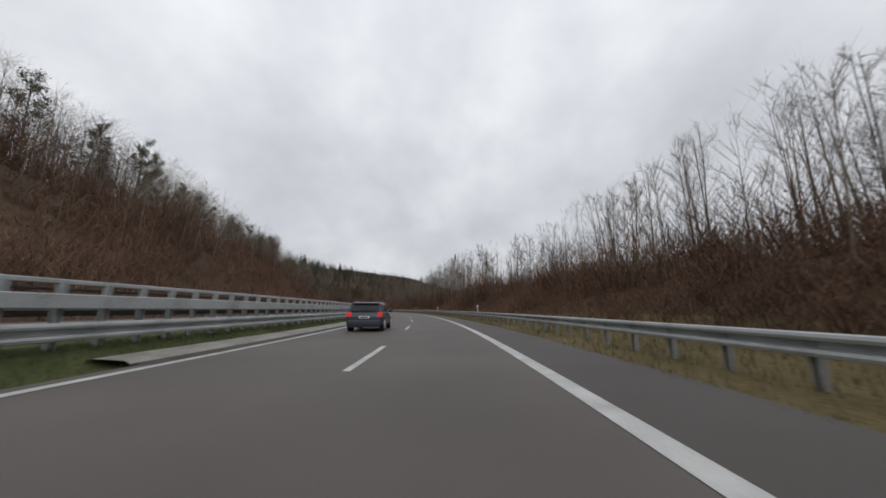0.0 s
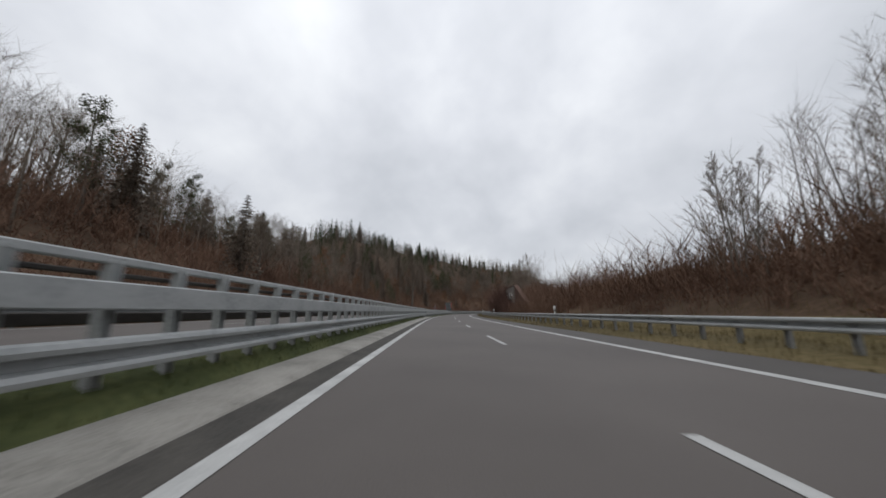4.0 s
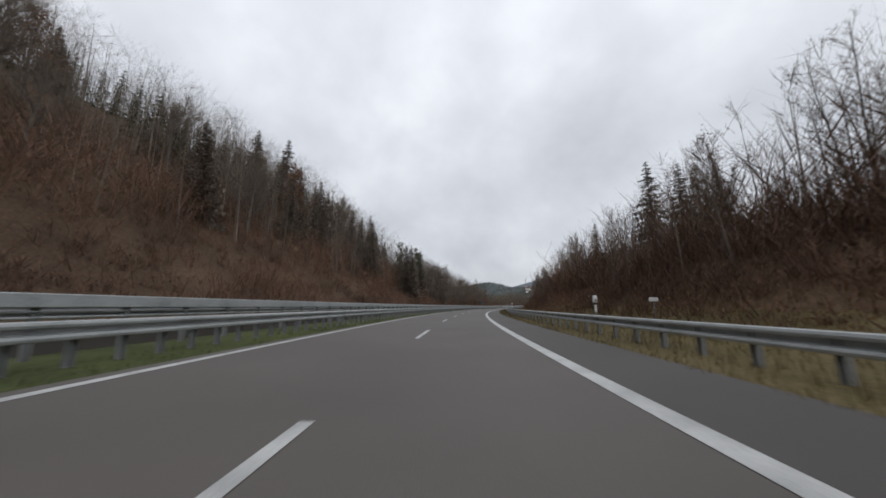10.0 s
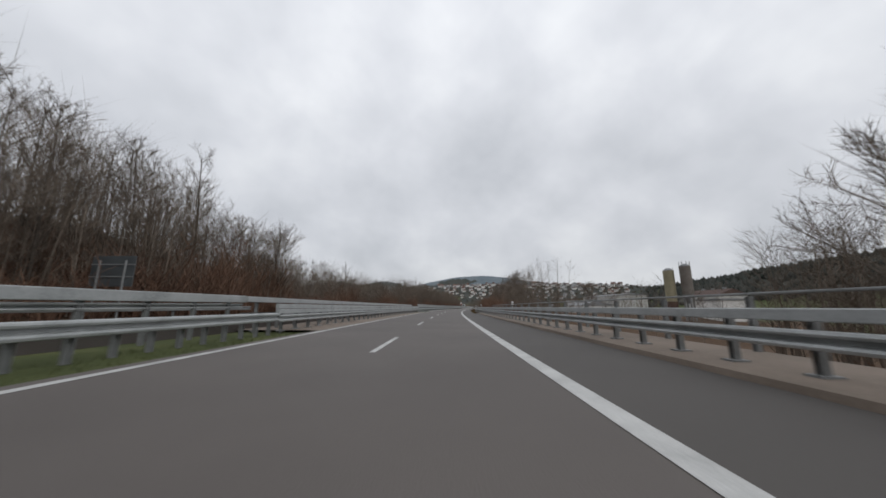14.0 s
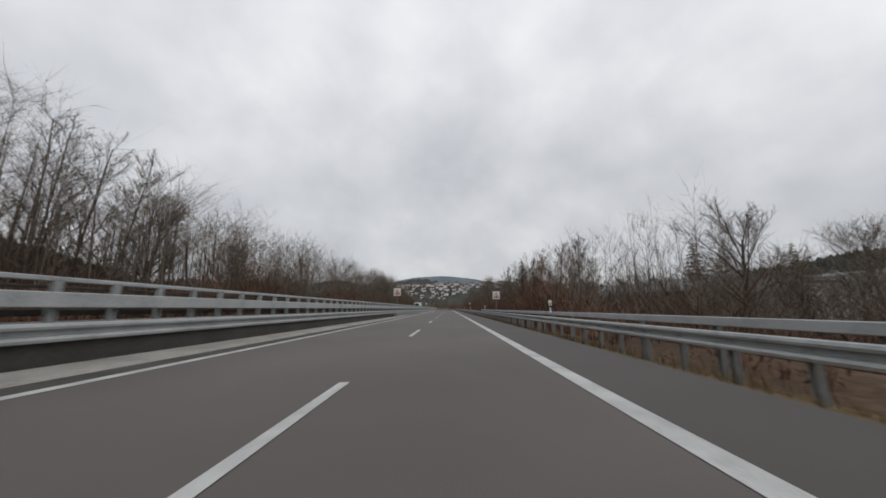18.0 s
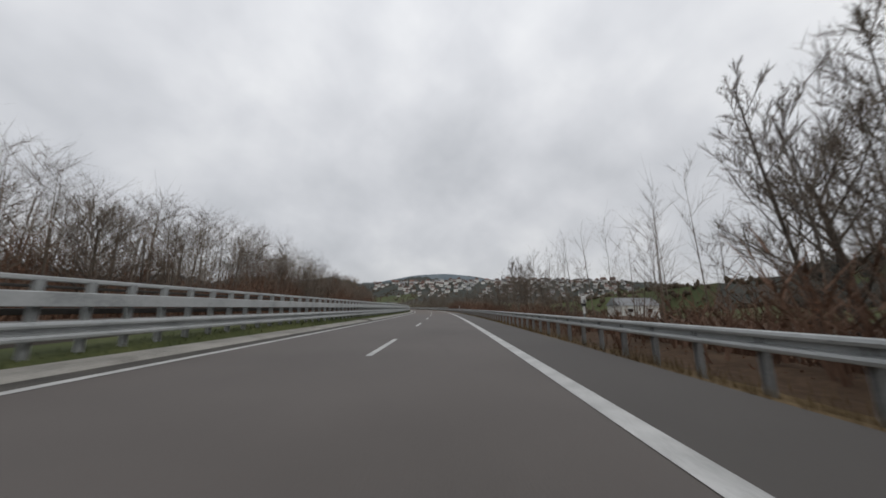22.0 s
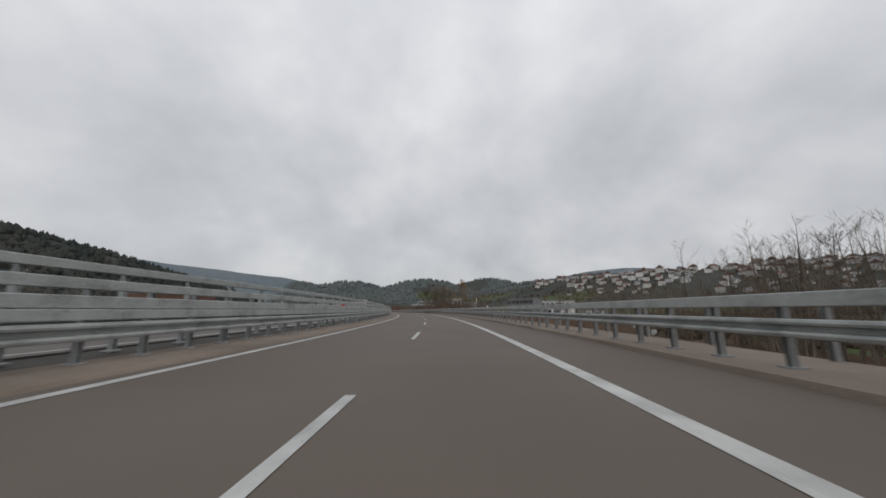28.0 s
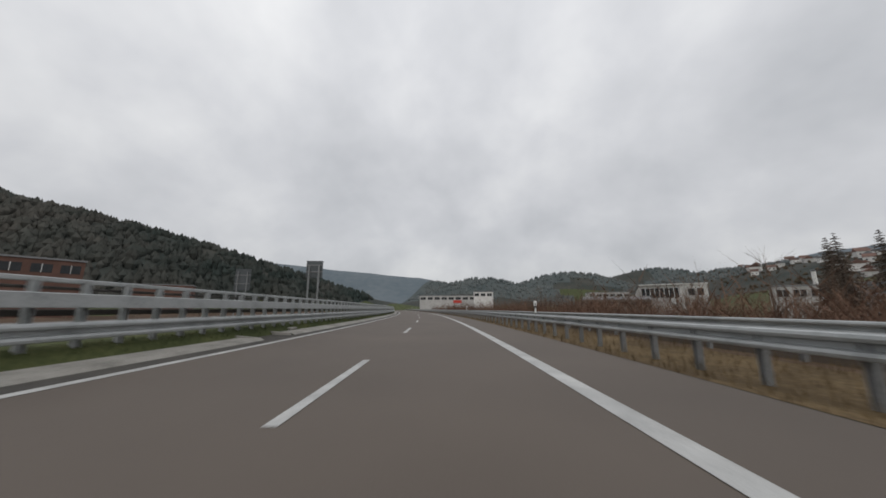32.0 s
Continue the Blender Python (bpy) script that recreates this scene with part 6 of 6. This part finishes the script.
for s in (210.4, 213.0, 215.6, 218.2):
    o = part("wall_panel", box(-0.06, 0.12, -1.28, 1.28, -0.3, 5.5, 0.02), PANEL, wall, "grey concrete panel"); o.matrix_basis = at(s, 11.0)
gr = random.Random(3)
for k in range(22):
    s, z0 = 210.5 + 8.2 * (k + gr.random()) / 22, gr.uniform(3.2, 4.2)
    bm = box(-0.006, 0.006, -gr.uniform(0.05, 0.12), gr.uniform(0.05, 0.12), -0.45, 0.45)
    bmesh.ops.rotate(bm, verts=bm.verts, cent=(0, 0, 0), matrix=Matrix.Rotation(gr.uniform(-1.2, 1.2), 3, "X"))
    o = part("graffiti_bar", bm, gr.choice([WHITE, SIGNBACK, PLASTER]), wall, "sprayed stroke"); o.matrix_basis = at(s, 10.92, z0)

# ---------------------------------------------------------------- roadside furniture
def delineator_kind():
    root = tagged(new("delineator_post"), label="white plastic marker post with black band", category="marker post", group="marker posts")
    part("bracket", box(-0.02, 0.02, -0.02, 0.02, 0.3, 0.78), ZINC_OLD, root)
    part("neck", box(-0.035, 0.035, -0.03, 0.03, 0.74, 1.0, 0.01), WHITE, root)
    part("band", box(-0.06, 0.06, -0.05, 0.05, 0.99, 1.07, 0.008), BLACK, root)
    part("head", box(-0.065, 0.065, -0.055, 0.055, 1.068, 1.32, 0.02), WHITE, root)
    part("reflector", box(-0.03, 0.03, -0.064, -0.05, 1.1, 1.2), ROOFG, root)
    return root


dl = None
for k in [k for k in range(-3, 48) if k != 28]:
    s = float(np.interp(k, [-3, 0, 8, 15, 23, 27, 37, 48], [7.3, 90.4, 312.3, 501.4, 722.9, 835.2, 1118, 1395]))
    if dl is None:
        dl = delineator_kind(); dl.matrix_basis = at(s - 1.0, 6.12, 0)
    else:
        copy_thing(dl, at(s - 1.0, 6.12, 0))


def pole(r, h, mat=None):
    bm = bmesh.new()
    bmesh.ops.create_cone(bm, cap_ends=True, segments=10, radius1=r, radius2=r, depth=h + 0.5)
    bmesh.ops.translate(bm, verts=bm.verts, vec=(0, 0, h / 2 - 0.55))
    return bm


def plate_poly(pts, y0, y1):
    """A thin plate from (x, z) corners, between y0 and y1."""
    bm = bmesh.new()
    a = [bm.verts.new((x, y0, z)) for x, z in pts]
    b = [bm.verts.new((x, y1, z)) for x, z in pts]
    bm.faces.new(a); bm.faces.new(b[::-1])
    for i in range(len(pts)):
        j = (i + 1) % len(pts)
        bm.faces.new((a[j], a[i], b[i], b[j]))
    bmesh.ops.recalc_face_normals(bm, faces=bm.faces)
    return bm


def warning_sign(s, off, z=0.0):
    root = tagged(new("warning_sign"), label="white square board with red-edged warning triangle", category="road sign", group="warning signs")
    part("pole", pole(0.045, 2.75), ZINC_OLD, root)
    board = part("board", box(-0.46, 0.46, -0.03, 0.0, 2.12, 3.1, 0.01), WHITE, root)
    part("triangle", plate_poly([(-0.4, 2.26), (0.4, 2.26), (0, 2.96)], -0.042, -0.032), RED, board)
    part("triangle_field", plate_poly([(-0.27, 2.33), (0.27, 2.33), (0, 2.8)], -0.05, -0.043), WHITE, board)
    part("pictogram", plate_poly([(-0.13, 2.37), (0.12, 2.37), (0.1, 2.5), (0.02, 2.57), (-0.06, 2.5)], -0.056, -0.051), BLACK, board)
    root.matrix_basis = at(s, off, z)


warning_sign(719.65, 7.35)
warning_sign(719.9, -5.5, 0.45)


def round_sign(s, off):
    root = tagged(new("speed_limit_sign"), label="round white sign with red rim on a grey pole", category="road sign", group="speed signs")
    part("pole", pole(0.04, 2.6), ZINC_OLD, root)
    ring = [(0.34 * math.cos(a * math.pi / 12), 2.38 + 0.34 * math.sin(a * math.pi / 12)) for a in range(24)]
    disc = part("disc", plate_poly(ring, -0.03, 0.0), RED, root)
    part("field", plate_poly([(x * 0.76, 2.38 + (z - 2.38) * 0.76) for x, z in ring], -0.036, -0.03), WHITE, disc)
    for x in (-0.09, 0.08):
        part("numeral_bar", box(x - 0.045, x + 0.045, -0.042, -0.037, 2.26, 2.5), BLACK, disc)
    root.matrix_basis = at(s, off)


round_sign(773.5, 7.5)
round_sign(773.5, -5.5)


def sign_back(s, off, w, z0, z1, red=False, turn=0.0):
    root = tagged(new("road_sign_back"), label="grey back of a large road sign on steel posts", category="road sign", group="signs seen from behind")
    for x in (-w * 0.3, w * 0.3):
        o = part("post", pole(0.05, z1 + 0.05), ZINC_OLD, root); o.location.x = x; o.location.y = 0.12
    board = part("board", box(-w / 2, w / 2, 0.17, 0.2, z0, z1, 0.008), SIGNBACK, root)
    part("brace", box(-w / 2, w / 2, 0.13, 0.165, z0 + (z1 - z0) * 0.3, z0 + (z1 - z0) * 0.3 + 0.06), ZINC_OLD, board)
    part("brace", box(-w / 2, w / 2, 0.13, 0.165, z0 + (z1 - z0) * 0.7, z0 + (z1 - z0) * 0.7 + 0.06), ZINC_OLD, board)
    if red:
        part("side_strip", box(-w / 2 - 0.02, -w / 2 + 0.12, 0.12, 0.16, z0 + 0.1, z0 + (z1 - z0) * 0.6), RED, board)
        part("side_strip", box(w / 2 - 0.14, w / 2, 0.12, 0.16, z0 + (z1 - z0) * 0.45, z1 - 0.1), RED, board)
        part("top_lamp", box(-0.22, 0.22, 0.1, 0.24, z1 + 0.35, z1 + 0.45), WHITE, root)
        o = part("lamp_stem", pole(0.03, z1 + 0.7), ZINC_OLD, root)
    root.matrix_basis = at(s, off, 0, turn)


sign_back(279.6, -16.4, 0.85, 1.4, 3.0, True)
sign_back(298, -16.4, 3.0, 1.3, 5.2, True)
sign_back(549.3, -16.4, 2.4, 2.0, 3.65)
sign_back(1194.5, -5.5, 0.9, 2.65, 3.58)
sign_back(1207, -16.4, 1.4, 2.6, 4.6)
for s, off, z in ((501.9, 10.0, 1.53), (395.7, 10, 1.1), (288.4, 10, 1.35)):
    root = tagged(new("distance_board"), label="small white board on a short post on the bank", category="marker board", group="marker boards")
    part("post", pole(0.025, z + 0.2), ZINC_OLD, root)
    part("board", box(-0.2, 0.2, -0.04, -0.02, z - 0.05, z + 0.13, 0.008), WHITE, root)
    root.matrix_basis = at(s, off, 0.1)


# ---------------------------------------------------------------- vehicles
def loft(sections):
    """Closed skin through cross sections, each a list of (x, z) at a y."""
    bm = bmesh.new()
    rings = [[bm.verts.new((x, y, z)) for x, z in sec] for y, sec in sections]
    k = len(rings[0])
    for a, b in zip(rings[:-1], rings[1:]):
        for i in range(k):
            bm.faces.new((a[i], a[(i + 1) % k], b[(i + 1) % k], b[i]))
    bm.faces.new(rings[0][::-1]); bm.faces.new(rings[-1])
    bmesh.ops.recalc_face_normals(bm, faces=bm.faces)
    return bm


def body_ring(w, z0, z1):
    h = w / 2
    return [(-h * 0.9, z0), (h * 0.9, z0), (h, z0 + 0.12), (h, z1 - 0.16), (h * 0.95, z1 - 0.03), (h * 0.9, z1), (-h * 0.9, z1), (-h * 0.95, z1 - 0.03), (-h, z1 - 0.16), (-h, z0 + 0.12)]


def car(label, paint, s, off, w=1.62, L=3.6, H=1.3, boxy=0.0):
    """Hatchback or estate seen from behind; y runs forwards from the rear bumper."""
    root = tagged(new("car"), label=label, category="car", group="cars")
    belt = 0.80
    body = part("body", loft([(0.0, body_ring(w * 0.9, 0.3, 0.62)), (0.08, body_ring(w * 0.98, 0.22, belt)), (0.5, body_ring(w, 0.2, belt + 0.04)), (L * 0.55, body_ring(w, 0.2, belt + 0.02)),
                              (L * 0.72, body_ring(w, 0.2, belt - 0.02)), (L * 0.92, body_ring(w * 0.95, 0.22, 0.68)), (L, body_ring(w * 0.8, 0.28, 0.55))]), paint, root)
    top = w * 0.8

    def cab(y, wb, zt):
        return (y, [(-wb / 2, belt - 0.02), (wb / 2, belt - 0.02), (top / 2 * (wb / w / 0.94), zt - 0.06), (top / 2 * 0.9 * (wb / w / 0.94), zt), (-top / 2 * 0.9 * (wb / w / 0.94), zt), (-top / 2 * (wb / w / 0.94), zt - 0.06)])

    part("cabin_glass", loft([cab(0.10, w * 0.9, belt + 0.08), cab(0.32 - 0.12 * boxy, w * 0.94, H - 0.06), cab(L * 0.5, w * 0.94, H - 0.03), cab(L * 0.62, w * 0.94, H - 0.12), cab(L * 0.8, w * 0.9, belt + 0.02)]), GLASS, root)
    part("roof", loft([(0.22 - 0.1 * boxy, [(-top * 0.42, H - 0.08), (top * 0.42, H - 0.08), (top * 0.4, H - 0.03), (-top * 0.4, H - 0.03)]), (0.5, [(-top * 0.5, H - 0.09), (top * 0.5, H - 0.09), (top * 0.44, H), (-top * 0.44, H)]),
                       (L * 0.52, [(-top * 0.5, H - 0.09), (top * 0.5, H - 0.09), (top * 0.44, H - 0.01), (-top * 0.44, H - 0.01)]), (L * 0.62, [(-top * 0.46, H - 0.16), (top * 0.46, H - 0.16), (top * 0.42, H - 0.11), (-top * 0.42, H - 0.11)])]), paint, root)
    for sx in (-1, 1):
        x = sx * w * 0.42
        part("tail_lamp", box(x - 0.11, x + 0.11, -0.0, 0.12, 0.62, 0.82, 0.02), LAMP, root)
        part("pillar", loft([(0.12, [(sx * w * 0.44 - 0.05, belt), (sx * w * 0.44 + 0.03, belt), (sx * w * 0.44 + 0.03, belt + 0.05), (sx * w * 0.44 - 0.05, belt + 0.05)]),
                             (0.34, [(sx * top * 0.46 - 0.05, H - 0.14), (sx * top * 0.46 + 0.03, H - 0.14), (sx * top * 0.46 + 0.03, H - 0.06), (sx * top * 0.46 - 0.05, H - 0.06)])]), paint, root)
        part("mirror", box(sx * w * 0.5 - 0.02, sx * w * 0.5 + sx * 0.14 + 0.02, L * 0.66, L * 0.72, belt, belt + 0.14, 0.02), paint, root)
        part("roof_rail", box(sx * top * 0.44 - 0.02, sx * top * 0.44 + 0.02, 0.5, L * 0.5, H - 0.02, H + 0.03), ZINC_OLD, root)
        for y in (0.62, L * 0.8):
            bm = bmesh.new(); bmesh.ops.create_cone(bm, cap_ends=True, segments=20, radius1=0.29, radius2=0.29, depth=0.2)
            bmesh.ops.rotate(bm, verts=bm.verts, cent=(0, 0, 0), matrix=Matrix.Rotation(math.pi / 2, 3, "Y"))
            bmesh.ops.translate(bm, verts=bm.verts, vec=(sx * (w / 2 - 0.09), y, 0.29))
            wh = part("wheel", bm, TYRE, root)
            bm = bmesh.new(); bmesh.ops.create_cone(bm, cap_ends=True, segments=16, radius1=0.19, radius2=0.17, depth=0.03)
            bmesh.ops.rotate(bm, verts=bm.verts, cent=(0, 0, 0), matrix=Matrix.Rotation(math.pi / 2, 3, "Y"))
            bmesh.ops.translate(bm, verts=bm.verts, vec=(sx * (w / 2 + 0.02), y, 0.29))
            part("rim", bm, ZINC, wh)
    part("bumper", box(-w * 0.46, w * 0.46, -0.04, 0.08, 0.26, 0.48, 0.04), paint, root)
    part("lower_trim", box(-w * 0.44, w * 0.44, -0.02, 0.12, 0.19, 0.28, 0.02), BLACK, root)
    pl = part("number_plate", box(-0.22, 0.22, -0.012, 0.03, 0.56, 0.66), WHITE, root)
    part("plate_bar", box(-0.16, 0.16, -0.018, -0.012, 0.585, 0.635), BLACK, pl)
    part("rear_wiper", box(-0.02, 0.3, 0.1, 0.13, belt + 0.1, belt + 0.13), BLACK, root)
    root.matrix_basis = at(s, off)
    return root


car("blue estate car with roof rails and lit red tail lamps", BLUE, 128.2, 2.05, 1.66, 3.7, 1.36, 1.0)
car("blue-grey metallic hatchback with red tail lamps", GREYP, 18.6, -1.68, 1.56, 3.4, 1.26, 0.0)


def van(label, s, off, turn=180):
    root = tagged(new("van"), label=label, category="van", group="oncoming vans")
    w, L, H = 1.85, 4.6, 2.35

    def ring(wd, z0, z1):
        h = wd / 2
        return [(-h, z0), (h, z0), (h, z1 - 0.25), (h * 0.82, z1), (-h * 0.82, z1), (-h, z1 - 0.25)]

    part("body", loft([(0, ring(w, 0.3, H)), (L * 0.7, ring(w, 0.3, H)), (L * 0.86, ring(w * 0.97, 0.3, 1.35)), (L, ring(w * 0.9, 0.35, 0.95))]), WHITEP, root)
    part("windscreen", loft([(L * 0.725, [(-0.7, H - 0.2), (0.7, H - 0.2), (0.7, H - 0.15), (-0.7, H - 0.15)]), (L * 0.872, [(-0.8, 1.36), (0.8, 1.36), (0.8, 1.42), (-0.8, 1.42)])]), GLASS, root)
    for sx in (-1, 1):
        part("side_stripe", box(sx * w / 2 - 0.015, sx * w / 2 + 0.015, 0.2, L * 0.55, 1.0, 1.5), GREEN, root)
        part("side_window", box(sx * w / 2 - 0.015, sx * w / 2 + 0.015, L * 0.6, L * 0.74, 1.3, 1.8), GLASS, root)
        part("headlamp", box(sx * 0.7 - 0.12, sx * 0.7 + 0.12, L - 0.08, L + 0.01, 0.65, 0.82, 0.02), WHITE, root)
        for y in (0.8, L * 0.8):
            bm = bmesh.new(); bmesh.ops.create_cone(bm, cap_ends=True, segments=18, radius1=0.32, radius2=0.32, depth=0.22)
            bmesh.ops.rotate(bm, verts=bm.verts, cent=(0, 0, 0), matrix=Matrix.Rotation(math.pi / 2, 3, "Y"))
            bmesh.ops.translate(bm, verts=bm.verts, vec=(sx * (w / 2 - 0.1), y, 0.32))
            part("wheel", bm, TYRE, root)
    root.matrix_basis = at(s, off, 0.42, turn)
    return root


van("white panel van with green side stripe", 785, -9.2)
tr = tagged(new("box_trailer"), label="white and green box trailer behind a van", category="trailer")
part("box_body", box(-0.95, 0.95, 0, 3.6, 0.55, 2.5, 0.04), WHITEP, tr)
for sx in (-1, 1):
    part("green_panel", box(sx * 0.96 - 0.012, sx * 0.96 + 0.012, 0.3, 1.5, 1.6, 2.4), GREEN, tr)
    part("green_panel", box(sx * 0.96 - 0.012, sx * 0.96 + 0.012, 2.4, 3.4, 1.6, 2.4), GREEN, tr)
    bm = bmesh.new(); bmesh.ops.create_cone(bm, cap_ends=True, segments=18, radius1=0.28, radius2=0.28, depth=0.2)
    bmesh.ops.rotate(bm, verts=bm.verts, cent=(0, 0, 0), matrix=Matrix.Rotation(math.pi / 2, 3, "Y"))
    bmesh.ops.translate(bm, verts=bm.verts, vec=(sx * 0.8, 1.8, 0.28))
    part("wheel", bm, TYRE, tr)
part("drawbar", box(-0.06, 0.06, 3.6, 4.1, 0.42, 0.52), BLACK, tr)
tr.matrix_basis = at(789.8, -9.2, 0.42, 180)
c2 = car("white car on the oncoming carriageway", WHITEP, 905.5, -9.2, 1.7, 3.7, 1.5, 1.0)
c2.matrix_basis = at(905.5, -9.2, 0.42, 180)

# ---------------------------------------------------------------- grass
def blades(name, s0, s1, o0, o1, n, h0, h1, seed, mat, label):
    rg = np.random.default_rng(seed)
    s, o = rg.uniform(s0, s1, n), rg.uniform(o0, o1, n)
    B = place(s, o, ground_z(s, o) - 0.01)
    a = rg.uniform(0, 6.283, n)
    h = rg.uniform(h0, h1, n) * (0.7 + 0.5 * np.abs(np.sin(s * 0.8 + o * 2.0)))
    d = np.stack([np.cos(a), np.sin(a), 0 * a], -1) * 0.009
    tip = B + np.stack([np.cos(a + 1.5) * 0.35 * h, np.sin(a + 1.5) * 0.35 * h, h], -1)
    V = np.stack([B - d, B + d, tip], 1).reshape(-1, 3)
    F = np.arange(n)[:, None] * 3 + [0, 1, 2]
    tagged(obj(name, mesh(name, V, F, mat)), kind="stuff", label=label, category="grass")


MG = "short green grass of the median"
blades("median_grass", -10, 204, -5.1, -4.12, 20000, 0.05, 0.16, 601, GRASS, MG)
blades("median_grass", 204, 546, -5.1, -4.12, 22000, 0.04, 0.12, 606, GRASS, MG)
blades("median_grass", 822, 975, -5.1, -4.12, 14000, 0.05, 0.16, 607, GRASS, MG)
blades("median_grass", 1107, 1260, -5.1, -4.12, 12000, 0.05, 0.16, 602, GRASS, MG)
blades("verge_grass", -10, 526, 4.92, 11.8, 120000, 0.08, 0.32, 603, DRYGRASS, "dry yellowish verge grass behind the barrier")
blades("bank_grass", -10, 524, 11, 15, 24000, 0.12, 0.4, 609, DRYGRASS, "yellowish grass tufts on the bank")
blades("verge_grass", 580, 975, 4.9, 5.4, 26000, 0.08, 0.26, 608, BROWNGRASS, "withered brown grass fringe on the asphalt's edge")
blades("verge_grass", 580, 975, 5.3, 8.0, 36000, 0.06, 0.3, 604, BROWNGRASS, "withered brown verge grass behind the barrier")
blades("verge_grass", 1107, 1300, 4.92, 9.6, 26000, 0.06, 0.26, 605, BROWNGRASS, "dry straw-coloured verge grass behind the barrier")
blades("bracken", 452, 514, 8.6, 13.2, 9000, 0.2, 0.55, 610, BRACKEN, "rust-coloured dry bracken on the bank")
blades("bracken", 228, 300, 9.0, 11.5, 5000, 0.15, 0.45, 611, BRACKEN, "rust-coloured dry bracken on the bank")
blades("verge_fringe", 905, 975, 5.2, 6.0, 15000, 0.1, 0.34, 613, DRYGRASS, "tall dry grass along the edge of the asphalt")
blades("verge_fringe", -10, 526, 4.74, 5.1, 22000, 0.03, 0.12, 612, DRYGRASS, "ragged grass fringe growing over the asphalt's edge")
blades("bracken", 300, 452, 9.2, 12.4, 8000, 0.15, 0.45, 613, BRACKEN, "rust-coloured dry bracken on the bank")
